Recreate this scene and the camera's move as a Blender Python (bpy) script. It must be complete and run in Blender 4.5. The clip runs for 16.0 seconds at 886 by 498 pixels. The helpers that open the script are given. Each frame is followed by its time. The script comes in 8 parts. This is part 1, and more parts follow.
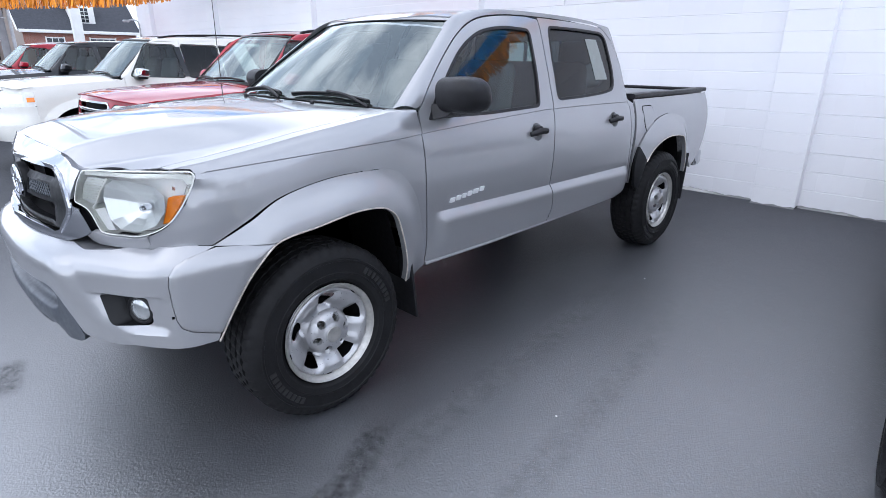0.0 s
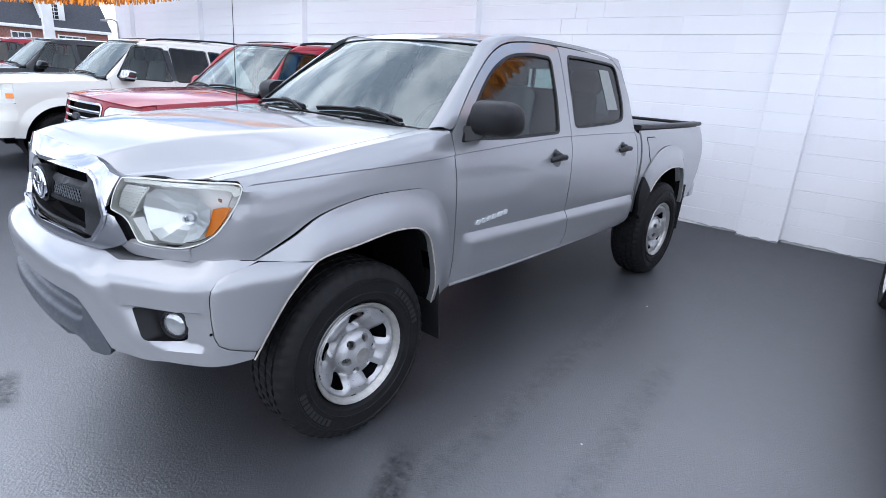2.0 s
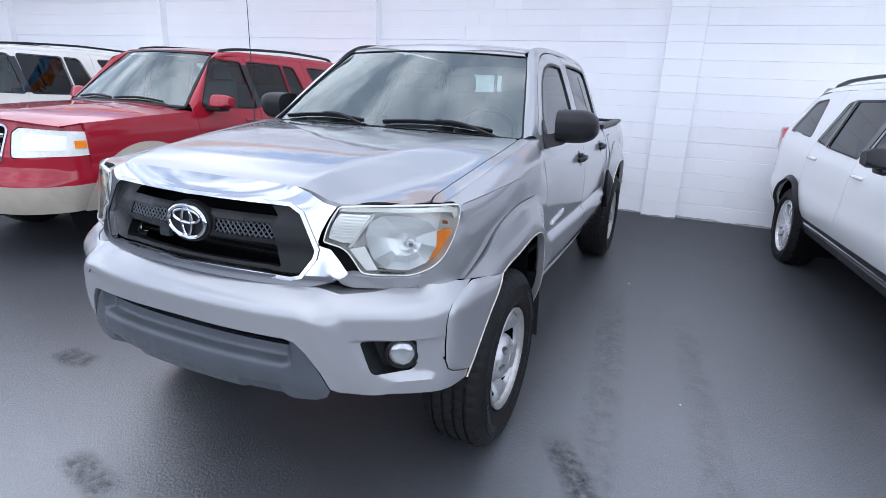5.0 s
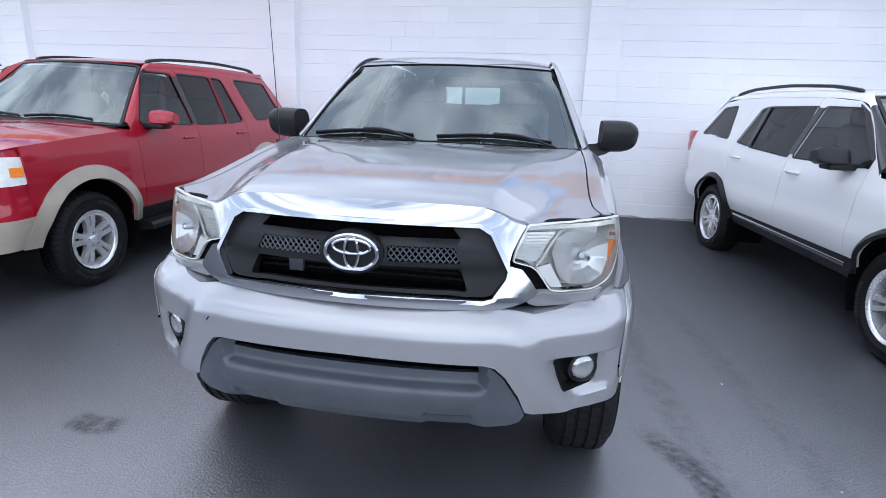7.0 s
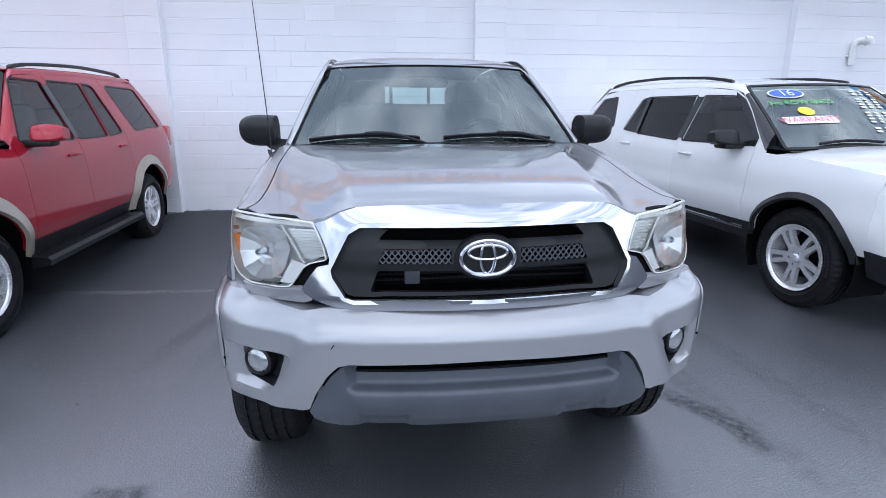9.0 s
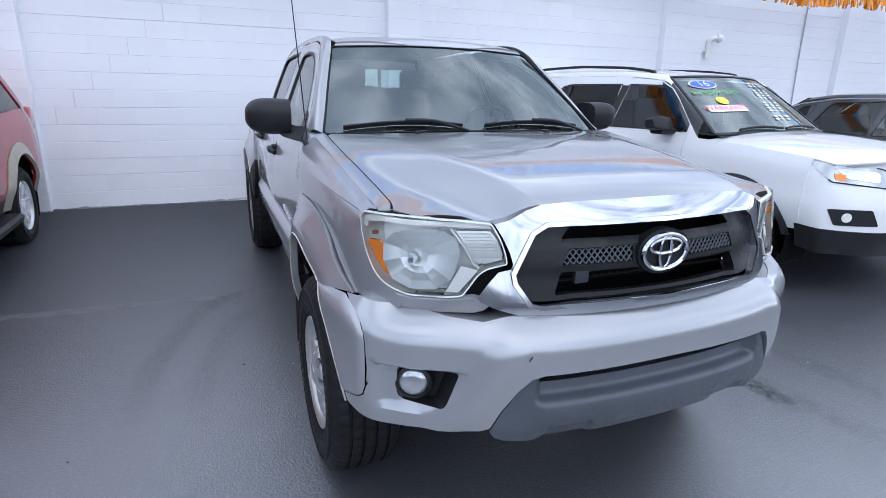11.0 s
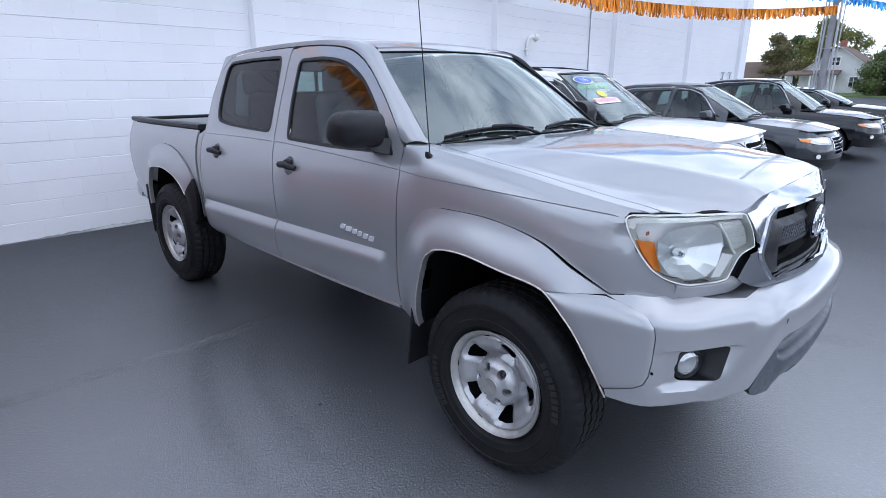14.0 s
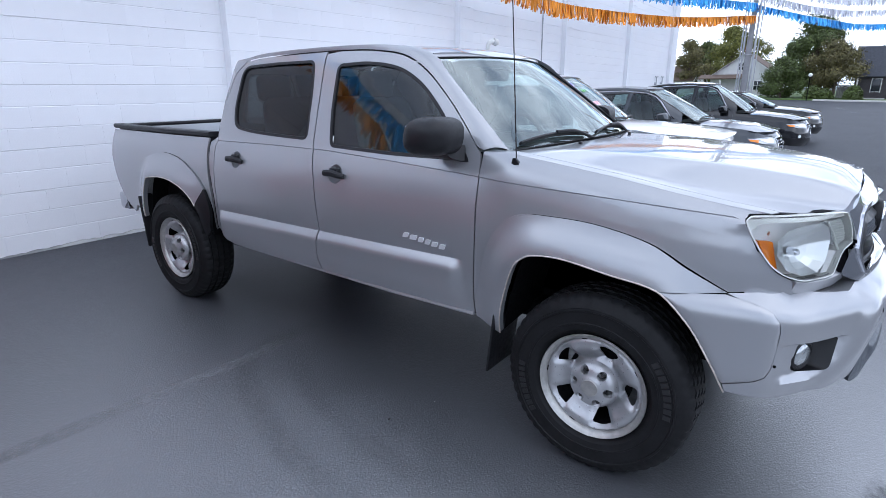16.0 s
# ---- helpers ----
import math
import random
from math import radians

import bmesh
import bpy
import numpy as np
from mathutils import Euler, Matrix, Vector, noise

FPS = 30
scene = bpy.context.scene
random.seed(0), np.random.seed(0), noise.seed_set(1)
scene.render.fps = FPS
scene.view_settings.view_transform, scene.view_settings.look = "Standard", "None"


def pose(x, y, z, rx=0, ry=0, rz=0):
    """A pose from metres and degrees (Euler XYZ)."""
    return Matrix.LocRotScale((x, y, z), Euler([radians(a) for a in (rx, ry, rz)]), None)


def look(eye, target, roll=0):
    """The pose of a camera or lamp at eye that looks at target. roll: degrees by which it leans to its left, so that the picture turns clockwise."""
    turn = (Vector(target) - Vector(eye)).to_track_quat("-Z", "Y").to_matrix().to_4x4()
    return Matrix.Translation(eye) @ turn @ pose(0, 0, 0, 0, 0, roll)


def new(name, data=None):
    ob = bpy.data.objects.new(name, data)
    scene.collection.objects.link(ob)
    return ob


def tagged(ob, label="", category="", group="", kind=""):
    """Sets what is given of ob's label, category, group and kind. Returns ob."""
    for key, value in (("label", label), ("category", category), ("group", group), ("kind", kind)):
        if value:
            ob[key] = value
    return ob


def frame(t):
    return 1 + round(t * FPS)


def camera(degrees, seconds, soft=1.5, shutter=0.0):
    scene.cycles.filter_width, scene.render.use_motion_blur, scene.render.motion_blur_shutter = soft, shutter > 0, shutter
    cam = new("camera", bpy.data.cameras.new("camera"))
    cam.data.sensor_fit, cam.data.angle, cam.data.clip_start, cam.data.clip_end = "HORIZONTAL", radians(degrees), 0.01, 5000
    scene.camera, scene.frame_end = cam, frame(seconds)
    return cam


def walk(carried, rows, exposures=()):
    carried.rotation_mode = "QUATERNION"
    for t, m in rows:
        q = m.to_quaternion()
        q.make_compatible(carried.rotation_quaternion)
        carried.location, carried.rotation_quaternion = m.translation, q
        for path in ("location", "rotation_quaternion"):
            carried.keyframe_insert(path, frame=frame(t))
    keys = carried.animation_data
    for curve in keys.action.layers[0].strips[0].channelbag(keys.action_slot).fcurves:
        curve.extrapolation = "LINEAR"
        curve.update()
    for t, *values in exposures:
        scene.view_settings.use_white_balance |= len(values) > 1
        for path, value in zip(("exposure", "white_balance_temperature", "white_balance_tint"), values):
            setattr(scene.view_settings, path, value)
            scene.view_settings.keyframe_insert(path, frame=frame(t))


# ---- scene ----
cam = camera(77.9, 16.0, soft=0.8)
PATH = [
    (0, (2.779, -1.185, 1.486), (1.451, 0.158, 0.828), 0.5),
    (0.5, (2.768, -1.189, 1.494), (1.461, 0.174, 0.835), 1.3),
    (1, (2.741, -1.222, 1.498), (1.454, 0.171, 0.864), 2.3),
    (1.5, (2.667, -1.318, 1.495), (1.392, 0.097, 0.885), 3.2),
    (2, (2.551, -1.367, 1.49), (1.294, 0.071, 0.896), 3.9),
    (2.5, (2.324, -1.423, 1.483), (1.093, 0.038, 0.891), 4.0),
    (3, (2.146, -1.492, 1.483), (0.958, 0.006, 0.896), 3.6),
    (3.5, (2.015, -1.631, 1.47), (0.91, -0.068, 0.891), 3.4),
    (4, (1.881, -1.84, 1.481), (0.874, -0.207, 0.913), 2.9),
    (4.2, (1.808, -1.897, 1.481), (0.85, -0.236, 0.913), 2.9),
    (6.3, (0.941, -2.417, 1.443), (0.476, -0.545, 0.915), 2.6),
    (6.5, (0.826, -2.415, 1.437), (0.404, -0.531, 0.914), 2.6),
    (7, (0.55, -2.416, 1.459), (0.232, -0.509, 0.948), 2.1),
    (7.5, (0.298, -2.503, 1.458), (0.099, -0.577, 0.957), 1.4),
    (8, (0.074, -2.572, 1.481), (0.008, -0.637, 0.982), 0.7),
    (8.2, (-0.005, -2.543, 1.465), (-0.012, -0.605, 0.969), 0.4),
    (10.3, (-0.949, -2.289, 1.456), (-0.358, -0.458, 0.909), 1.1),
    (10.5, (-1.047, -2.234, 1.452), (-0.412, -0.419, 0.903), 1.2),
    (11, (-1.249, -2.049, 1.464), (-0.495, -0.284, 0.904), 1.2),
    (11.5, (-1.455, -1.965, 1.462), (-0.584, -0.256, 0.896), 1.1),
    (12, (-1.724, -1.878, 1.475), (-0.734, -0.239, 0.898), 1.0),
    (12.5, (-1.936, -1.702, 1.458), (-0.826, -0.142, 0.88), 0.6),
    (13, (-2.122, -1.485, 1.487), (-0.905, -0.008, 0.905), 0.4),
    (13.5, (-2.314, -1.343, 1.484), (-1.002, 0.053, 0.909), 0.2),
    (14, (-2.489, -1.225, 1.51), (-1.108, 0.103, 0.937), -0.2),
    (14.5, (-2.586, -1.018, 1.485), (-1.15, 0.251, 0.915), -0.4),
    (15, (-2.654, -0.82, 1.507), (-1.177, 0.404, 0.94), -0.5),
    (15.5, (-2.779, -0.744, 1.521), (-1.267, 0.437, 0.957), -0.4),
    (16, (-2.896, -0.711, 1.526), (-1.358, 0.436, 0.962), -0.2),
]
walk(cam, [(t, look(eye, target, roll)) for t, eye, target, roll in PATH], [(0.0, 0.27, 6480, 10), (3.5, 0.18, 6400, 10), (7.0, 0.11, 6280, 10), (11.0, 0.02, 6130, 10), (16.0, 0.02, 6130, 10)])

# ---- daylight: thin bright overcast ----
scene.view_settings.exposure = 0.0
world = bpy.data.worlds.new("overcast_sky")
scene.world = world
world.use_nodes = True
wn, wl = world.node_tree.nodes, world.node_tree.links
wn.clear()
SUN_ELEV, SUN_AZ = 62.0, 180.0
w_out = wn.new("ShaderNodeOutputWorld")
w_bg = wn.new("ShaderNodeBackground")
w_sky = wn.new("ShaderNodeTexSky")
w_sky.sky_type = "NISHITA"
w_sky.sun_disc = False
w_sky.sun_elevation, w_sky.sun_rotation = radians(SUN_ELEV), radians(SUN_AZ)
w_gain = wn.new("ShaderNodeVectorMath")
w_gain.operation = "SCALE"
w_gain.inputs["Scale"].default_value = 0.09
w_co = wn.new("ShaderNodeTexCoord")
w_map = wn.new("ShaderNodeMapping")
w_map.inputs["Scale"].default_value = (1.0, 1.0, 2.2)
w_noise = wn.new("ShaderNodeTexNoise")
w_noise.inputs["Scale"].default_value = 3.2
w_noise.inputs["Detail"].default_value = 7.0
w_noise.inputs["Roughness"].default_value = 0.55
w_ramp = wn.new("ShaderNodeValToRGB")
w_ramp.color_ramp.elements[0].position, w_ramp.color_ramp.elements[0].color = 0.40, (0.40, 0.47, 0.61, 1)
w_ramp.color_ramp.elements[1].position, w_ramp.color_ramp.elements[1].color = 0.63, (1.12, 1.18, 1.34, 1)
w_mix = wn.new("ShaderNodeMix")
w_mix.data_type = "RGBA"
w_mix.inputs["Factor"].default_value = 0.86
wl.new(w_sky.outputs[0], w_gain.inputs[0])
wl.new(w_co.outputs["Generated"], w_map.inputs["Vector"])
wl.new(w_map.outputs[0], w_noise.inputs["Vector"])
wl.new(w_noise.outputs["Fac"], w_ramp.inputs["Fac"])
wl.new(w_gain.outputs[0], w_mix.inputs["A"])
wl.new(w_ramp.outputs[0], w_mix.inputs["B"])
w_bg.inputs["Strength"].default_value = 2.07
w_sep = wn.new("ShaderNodeSeparateXYZ")
w_grad = wn.new("ShaderNodeMapRange")
w_grad.inputs["From Min"].default_value, w_grad.inputs["From Max"].default_value = 0.0, 0.9
w_grad.inputs["To Min"].default_value, w_grad.inputs["To Max"].default_value = 1.17, 0.87
w_lift = wn.new("ShaderNodeVectorMath")
w_lift.operation = "SCALE"
wl.new(w_co.outputs["Generated"], w_sep.inputs[0])
wl.new(w_sep.outputs["Z"], w_grad.inputs["Value"])
wl.new(w_mix.outputs["Result"], w_lift.inputs[0])
wl.new(w_grad.outputs[0], w_lift.inputs["Scale"])
# the veiled sun's broad glow in the cloud
w_dot = wn.new("ShaderNodeVectorMath")
w_dot.operation = "DOT_PRODUCT"
w_dot.inputs[1].default_value = (0.0, -math.cos(radians(SUN_ELEV)), math.sin(radians(SUN_ELEV)))
w_glow = wn.new("ShaderNodeMapRange")
w_glow.interpolation_type = "SMOOTHSTEP"
w_glow.inputs["From Min"].default_value, w_glow.inputs["From Max"].default_value = 0.35, 1.0
w_glow.inputs["To Min"].default_value, w_glow.inputs["To Max"].default_value = 1.0, 1.06
w_veil = wn.new("ShaderNodeVectorMath")
w_veil.operation = "SCALE"
wl.new(w_co.outputs["Generated"], w_dot.inputs[0])
wl.new(w_dot.outputs["Value"], w_glow.inputs["Value"])
wl.new(w_lift.outputs[0], w_veil.inputs[0])
wl.new(w_glow.outputs[0], w_veil.inputs["Scale"])
wl.new(w_veil.outputs[0], w_bg.inputs["Color"])
wl.new(w_bg.outputs[0], w_out.inputs["Surface"])

sun_data = bpy.data.lights.new("sun", "SUN")
sun_data.energy, sun_data.angle, sun_data.color = 0.38, radians(60), (1.0, 0.97, 0.93)
sun = new("sun", sun_data)
sun.matrix_world = look((0, 0, 30), (0, 0, 0)) @ Matrix.Identity(4)
sun.rotation_euler = Euler((radians(90 - SUN_ELEV), 0, radians(180 - SUN_AZ)))


# ---- materials ----
def node_material(name):
    m = bpy.data.materials.new(name)
    m.use_nodes = True
    nt = m.node_tree
    return m, nt.nodes, nt.links, nt.nodes["Principled BSDF"]


def add_noise(n, l, scale, detail=4.0, rough=0.55, coords="Object"):
    co = n.new("ShaderNodeTexCoord")
    t = n.new("ShaderNodeTexNoise")
    t.inputs["Scale"].default_value = scale
    t.inputs["Detail"].default_value = detail
    t.inputs["Roughness"].default_value = rough
    l.new(co.outputs[coords], t.inputs["Vector"])
    return t.outputs["Fac"]


def add_ramp(n, l, fac, stops):
    r = n.new("ShaderNodeValToRGB")
    r.color_ramp.elements[0].position, r.color_ramp.elements[0].color = stops[0][0], (*stops[0][1], 1)
    r.color_ramp.elements[1].position, r.color_ramp.elements[1].color = stops[-1][0], (*stops[-1][1], 1)
    for p, c in stops[1:-1]:
        e = r.color_ramp.elements.new(p)
        e.color = (*c, 1)
    l.new(fac, r.inputs["Fac"])
    return r.outputs["Color"]


def add_bump(n, l, b, height, strength, distance):
    bp = n.new("ShaderNodeBump")
    bp.inputs["Strength"].default_value = strength
    bp.inputs["Distance"].default_value = distance
    l.new(height, bp.inputs["Height"])
    l.new(bp.outputs["Normal"], b.inputs["Normal"])
    return bp


def tone(c, k):
    return tuple(min(1.0, v * k) for v in c)


def surface(name, color, rough=0.5, metal=0.0, vary=0.12, scale=6.0, bump=0.0, bump_scale=200.0, bump_dist=0.002, coat=0.0, rough_vary=0.1, shine=0.5):
    """A plain substance with two scales of variation in colour and gloss, and a fine grain."""
    m, n, l, b = node_material(name)
    f = add_noise(n, l, scale)
    l.new(add_ramp(n, l, f, [(0.3, tone(color, 1 - vary)), (0.7, tone(color, 1 + vary))]), b.inputs["Base Color"])
    g = add_noise(n, l, scale * 7)
    l.new(add_ramp(n, l, g, [(0.3, (max(0.02, rough - rough_vary),) * 3), (0.7, (min(1, rough + rough_vary),) * 3)]), b.inputs["Roughness"])
    b.inputs["Metallic"].default_value = metal
    b.inputs["Specular IOR Level"].default_value = shine
    b.inputs["Coat Weight"].default_value = coat
    b.inputs["Coat Roughness"].default_value = 0.03
    if bump:
        add_bump(n, l, b, add_noise(n, l, bump_scale, 3.0), bump, bump_dist)
    return m


def car_paint(name, color, metal=0.0, rough=0.35, coat=1.0):
    """Lacquered paint: fine flake, slight film of dust, clear coat on top."""
    m, n, l, b = node_material(name)
    flake = add_noise(n, l, 900.0, 2.0)
    l.new(add_ramp(n, l, flake, [(0.35, tone(color, 0.9)), (0.65, tone(color, 1.1))]), b.inputs["Base Color"])
    dust = add_noise(n, l, 3.0, 6.0)
    l.new(add_ramp(n, l, dust, [(0.35, (rough - 0.015,) * 3), (0.7, (rough + 0.025,) * 3)]), b.inputs["Roughness"])
    b.inputs["Coat Roughness"].default_value = 0.03
    b.inputs["Specular IOR Level"].default_value = 0.1
    b.inputs["Metallic"].default_value = metal
    b.inputs["Coat Weight"].default_value = coat
    return m


def window_glass(name, tint, gloss_tint=(1, 1, 1), ior=1.5):
    """Thin sheet glass: clear through, tinted, with the mirror image that its angle gives."""
    m, n, l, b = node_material(name)
    n.remove(b)
    tr, gl, mx, fr = (n.new("ShaderNode" + k) for k in ("BsdfTransparent", "BsdfGlossy", "MixShader", "Fresnel"))
    tr.inputs["Color"].default_value = (*tint, 1)
    gl.inputs["Color"].default_value = (*gloss_tint, 1)
    gl.inputs["Roughness"].default_value = 0.015
    fr.inputs["IOR"].default_value = ior
    l.new(fr.outputs[0], mx.inputs[0])
    l.new(tr.outputs[0], mx.inputs[1])
    l.new(gl.outputs[0], mx.inputs[2])
    l.new(mx.outputs[0], n["Material Output"].inputs["Surface"])
    return m


def asphalt_material():
    m, n, l, b = node_material("sealed_asphalt")
    big = add_noise(n, l, 0.45, 5.0, 0.6)
    mid = add_noise(n, l, 3.2, 7.0, 0.68)
    fine = add_noise(n, l, 210.0, 3.0, 0.7)
    co = n.new("ShaderNodeTexCoord")
    vor = n.new("ShaderNodeTexVoronoi")
    vor.inputs["Scale"].default_value = 95.0
    l.new(co.outputs["Object"], vor.inputs["Vector"])
    mixed = n.new("ShaderNodeMix")
    mixed.data_type = "RGBA"
    mixed.inputs["Factor"].default_value = 0.5
    l.new(add_ramp(n, l, big, [(0.32, (0.036, 0.038, 0.044)), (0.7, (0.060, 0.063, 0.072))]), mixed.inputs["A"])
    l.new(add_ramp(n, l, mid, [(0.3, (0.034, 0.036, 0.042)), (0.72, (0.070, 0.073, 0.083))]), mixed.inputs["B"])
    grit = n.new("ShaderNodeMix")
    grit.data_type = "RGBA"
    grit.blend_type = "MULTIPLY"
    grit.inputs["Factor"].default_value = 1.0
    sep = n.new("ShaderNodeSeparateColor")
    l.new(vor.outputs["Color"], sep.inputs[0])
    l.new(mixed.outputs["Result"], grit.inputs["A"])
    l.new(add_ramp(n, l, sep.outputs[0], [(0.0, (0.80,) * 3), (0.5, (1.0,) * 3), (0.93, (1.08,) * 3), (1.0, (1.7,) * 3)]), grit.inputs["B"])
    l.new(grit.outputs["Result"], b.inputs["Base Color"])
    # the coarse stones shade each other's gloss where the view grazes them
    lw = n.new("ShaderNodeLayerWeight")
    lw.inputs["Blend"].default_value = 0.5
    dull = n.new("ShaderNodeMath")
    dull.operation = "ADD"
    l.new(add_ramp(n, l, mid, [(0.3, (0.34,) * 3), (0.75, (0.48,) * 3)]), dull.inputs[0])
    l.new(add_ramp(n, l, lw.outputs["Facing"], [(0.3, (0.0,) * 3), (0.8, (0.22,) * 3)]), dull.inputs[1])
    l.new(dull.outputs[0], b.inputs["Roughness"])
    l.new(add_ramp(n, l, lw.outputs["Facing"], [(0.45, (1.0,) * 3), (0.80, (0.12,) * 3)]), b.inputs["Specular IOR Level"])
    l.new(add_ramp(n, l, lw.outputs["Facing"], [(0.48, (1.0,) * 3), (0.78, (0.04,) * 3)]), b.inputs["Coat Weight"])
    b.inputs["Coat Roughness"].default_value = 0.36
    b.inputs["Coat IOR"].default_value = 2.3
    add = n.new("ShaderNodeMath")
    add.operation = "ADD"
    l.new(vor.outputs["Distance"], add.inputs[0])
    l.new(fine, add.inputs[1])
    grain = add_bump(n, l, b, add.outputs[0], 0.42, 0.003)
    l.new(grain.outputs["Normal"], b.inputs["Coat Normal"])
    return m


def painted_block_material():
    m, n, l, b = node_material("white_painted_block")
    info = n.new("ShaderNodeObjectInfo")
    big = add_noise(n, l, 0.7, 5.0)
    mixed = n.new("ShaderNodeMix")
    mixed.data_type = "RGBA"
    mixed.blend_type = "MULTIPLY"
    mixed.inputs["Factor"].default_value = 1.0
    l.new(add_ramp(n, l, big, [(0.3, (0.80, 0.805, 0.835)), (0.7, (0.84, 0.845, 0.87))]), mixed.inputs["A"])
    l.new(add_ramp(n, l, info.outputs["Random"], [(0.0, (0.965, 0.965, 0.965)), (1.0, (1.0, 1.0, 1.0))]), mixed.inputs["B"])
    l.new(mixed.outputs["Result"], b.inputs["Base Color"])
    b.inputs["Roughness"].default_value = 0.72
    add_bump(n, l, b, add_noise(n, l, 60.0, 5.0, 0.7), 0.35, 0.004)
    return m


ASPHALT = asphalt_material()
BLOCK = painted_block_material()
MORTAR = surface("painted_mortar", (0.74, 0.745, 0.78), 0.8, vary=0.05, scale=3, bump=0.3, bump_scale=50)
SILVER = car_paint("silver_metallic_paint", (0.375, 0.38, 0.395), metal=0.60, rough=0.34)
VALANCE = surface("grey_satin_plastic", (0.075, 0.085, 0.10), 0.42, 0.15, 0.1, 8, 0.15, 300, 0.001)
BLACK_PLASTIC = surface("black_grained_plastic", (0.012, 0.012, 0.014), 0.42, 0.0, 0.2, 9, 0.25, 500, 0.0008, shine=0.32)
DARK_PLASTIC = surface("dark_grey_plastic", (0.009, 0.0095, 0.011), 0.42, 0.0, 0.15, 9, 0.2, 500, 0.0008, shine=0.32)
# near-black: for black parts, and as painted shade in hollows
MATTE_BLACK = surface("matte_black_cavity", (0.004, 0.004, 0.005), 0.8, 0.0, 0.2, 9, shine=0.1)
RUBBER = surface("tyre_rubber", (0.010, 0.010, 0.011), 0.6, 0.0, 0.25, 14, 0.3, 260, 0.001, shine=0.2)
RUBBER_MARK = surface("raised_tyre_rubber", (0.014, 0.014, 0.015), 0.5, 0.0, 0.1, 14)
CHROME = surface("chrome", (0.54, 0.555, 0.59), 0.06, 1.0, 0.02, 4, rough_vary=0.02)
STEEL_SILVER = surface("painted_steel_wheel", (0.45, 0.45, 0.46), 0.36, 0.65, 0.08, 16, coat=0.15)
STEEL_WORN = surface("worn_rim_edge", (0.44, 0.43, 0.41), 0.38, 0.7, 0.14, 40)
GLASS_CLEAR = window_glass("windshield_glass", (0.78, 0.90, 0.89), gloss_tint=(0.91, 0.99, 0.97), ior=2.5)
GLASS_SIDE = window_glass("green_side_glass", (0.46, 0.57, 0.55), ior=1.6)
GLASS_DARK = window_glass("privacy_glass", (0.09, 0.10, 0.11), ior=1.45)
LENS = window_glass("lamp_lens", (0.97, 0.975, 0.96), ior=1.4)
NUT = surface("dark_nut", (0.10, 0.10, 0.10), 0.4, 0.7, 0.2, 40)
# white paper darkened in colour, as dark glass would dim it
PAPER_DIM = surface("paper_dimmed_for_tint", (0.24, 0.26, 0.25), 0.5, 0.0, 0.06, 25)
PAPER = surface("white_paper", (0.72, 0.73, 0.72), 0.7, 0.0, 0.06, 25)
LENS_HAZE = surface("hazed_lens_edge", (0.78, 0.79, 0.75), 0.3, 0.0, 0.1, 20, coat=0.5)
REFLECTOR = surface("lamp_reflector", (0.94, 0.94, 0.94), 0.35, 0.1, 0.02, 6, rough_vary=0.01)
FACET = surface("faceted_reflector", (0.74, 0.76, 0.77), 0.30, 0.75, 0.02, 5, rough_vary=0.01)
FOG_LENS = surface("fog_lamp_glass", (0.46, 0.48, 0.49), 0.16, 0.7, 0.12, 25, coat=0.6)
AMBER = surface("amber_lens", (1.0, 0.26, 0.01), 0.2, 0.0, 0.08, 30, coat=0.8)
AMBER_DIM = surface("dull_amber", (0.42, 0.17, 0.10), 0.35, 0.0, 0.1, 30)
RED_LENS = surface("red_lens", (0.45, 0.02, 0.02), 0.2, 0.0, 0.1, 30, coat=0.8)
SEAT = surface("grey_seat_fabric", (0.17, 0.175, 0.18), 0.85, 0.0, 0.12, 20, 0.3, 400, 0.001)
INTERIOR = surface("grey_interior_plastic", (0.085, 0.09, 0.095), 0.6, 0.0, 0.1, 10, 0.2, 300, 0.001)
BRIGHT = surface("bright_satin_metal", (0.85, 0.86, 0.88), 0.38, 0.5, 0.04, 20)
LAMP_GREY = surface("smoky_lamp_glass", (0.50, 0.52, 0.51), 0.15, 0.6, 0.12, 25, coat=0.6)
LIP = surface("bare_arch_lip", (0.62, 0.56, 0.50), 0.35, 0.6, 0.25, 30)
WHITE_DECAL = surface("white_decal", (0.78, 0.78, 0.78), 0.5, 0.0, 0.04, 30)
WHITE_PAINT = car_paint("white_paint", (0.80, 0.80, 0.80), 0.0, 0.3)
CREAM_PAINT = car_paint("cream_white_paint", (0.76, 0.75, 0.70), 0.0, 0.3)
RED_PAINT = car_paint("deep_red_paint", (0.34, 0.007, 0.022), 0.0, 0.40)
GREY_PAINT = car_paint("dark_grey_paint", (0.055, 0.060, 0.068), 0.5, 0.3)
BLACK_PAINT = car_paint("black_paint", (0.012, 0.013, 0.016), 0.2, 0.22)
BEIGE = surface("beige_cladding", (0.42, 0.37, 0.30), 0.45, 0.2, 0.06, 10, coat=0.4)
ALLOY = surface("bright_alloy", (0.80, 0.80, 0.81), 0.22, 0.6, 0.06, 16)
YELLOW_PLATE = surface("yellow_plate", (0.85, 0.80, 0.03), 0.5, 0.0, 0.05, 20)


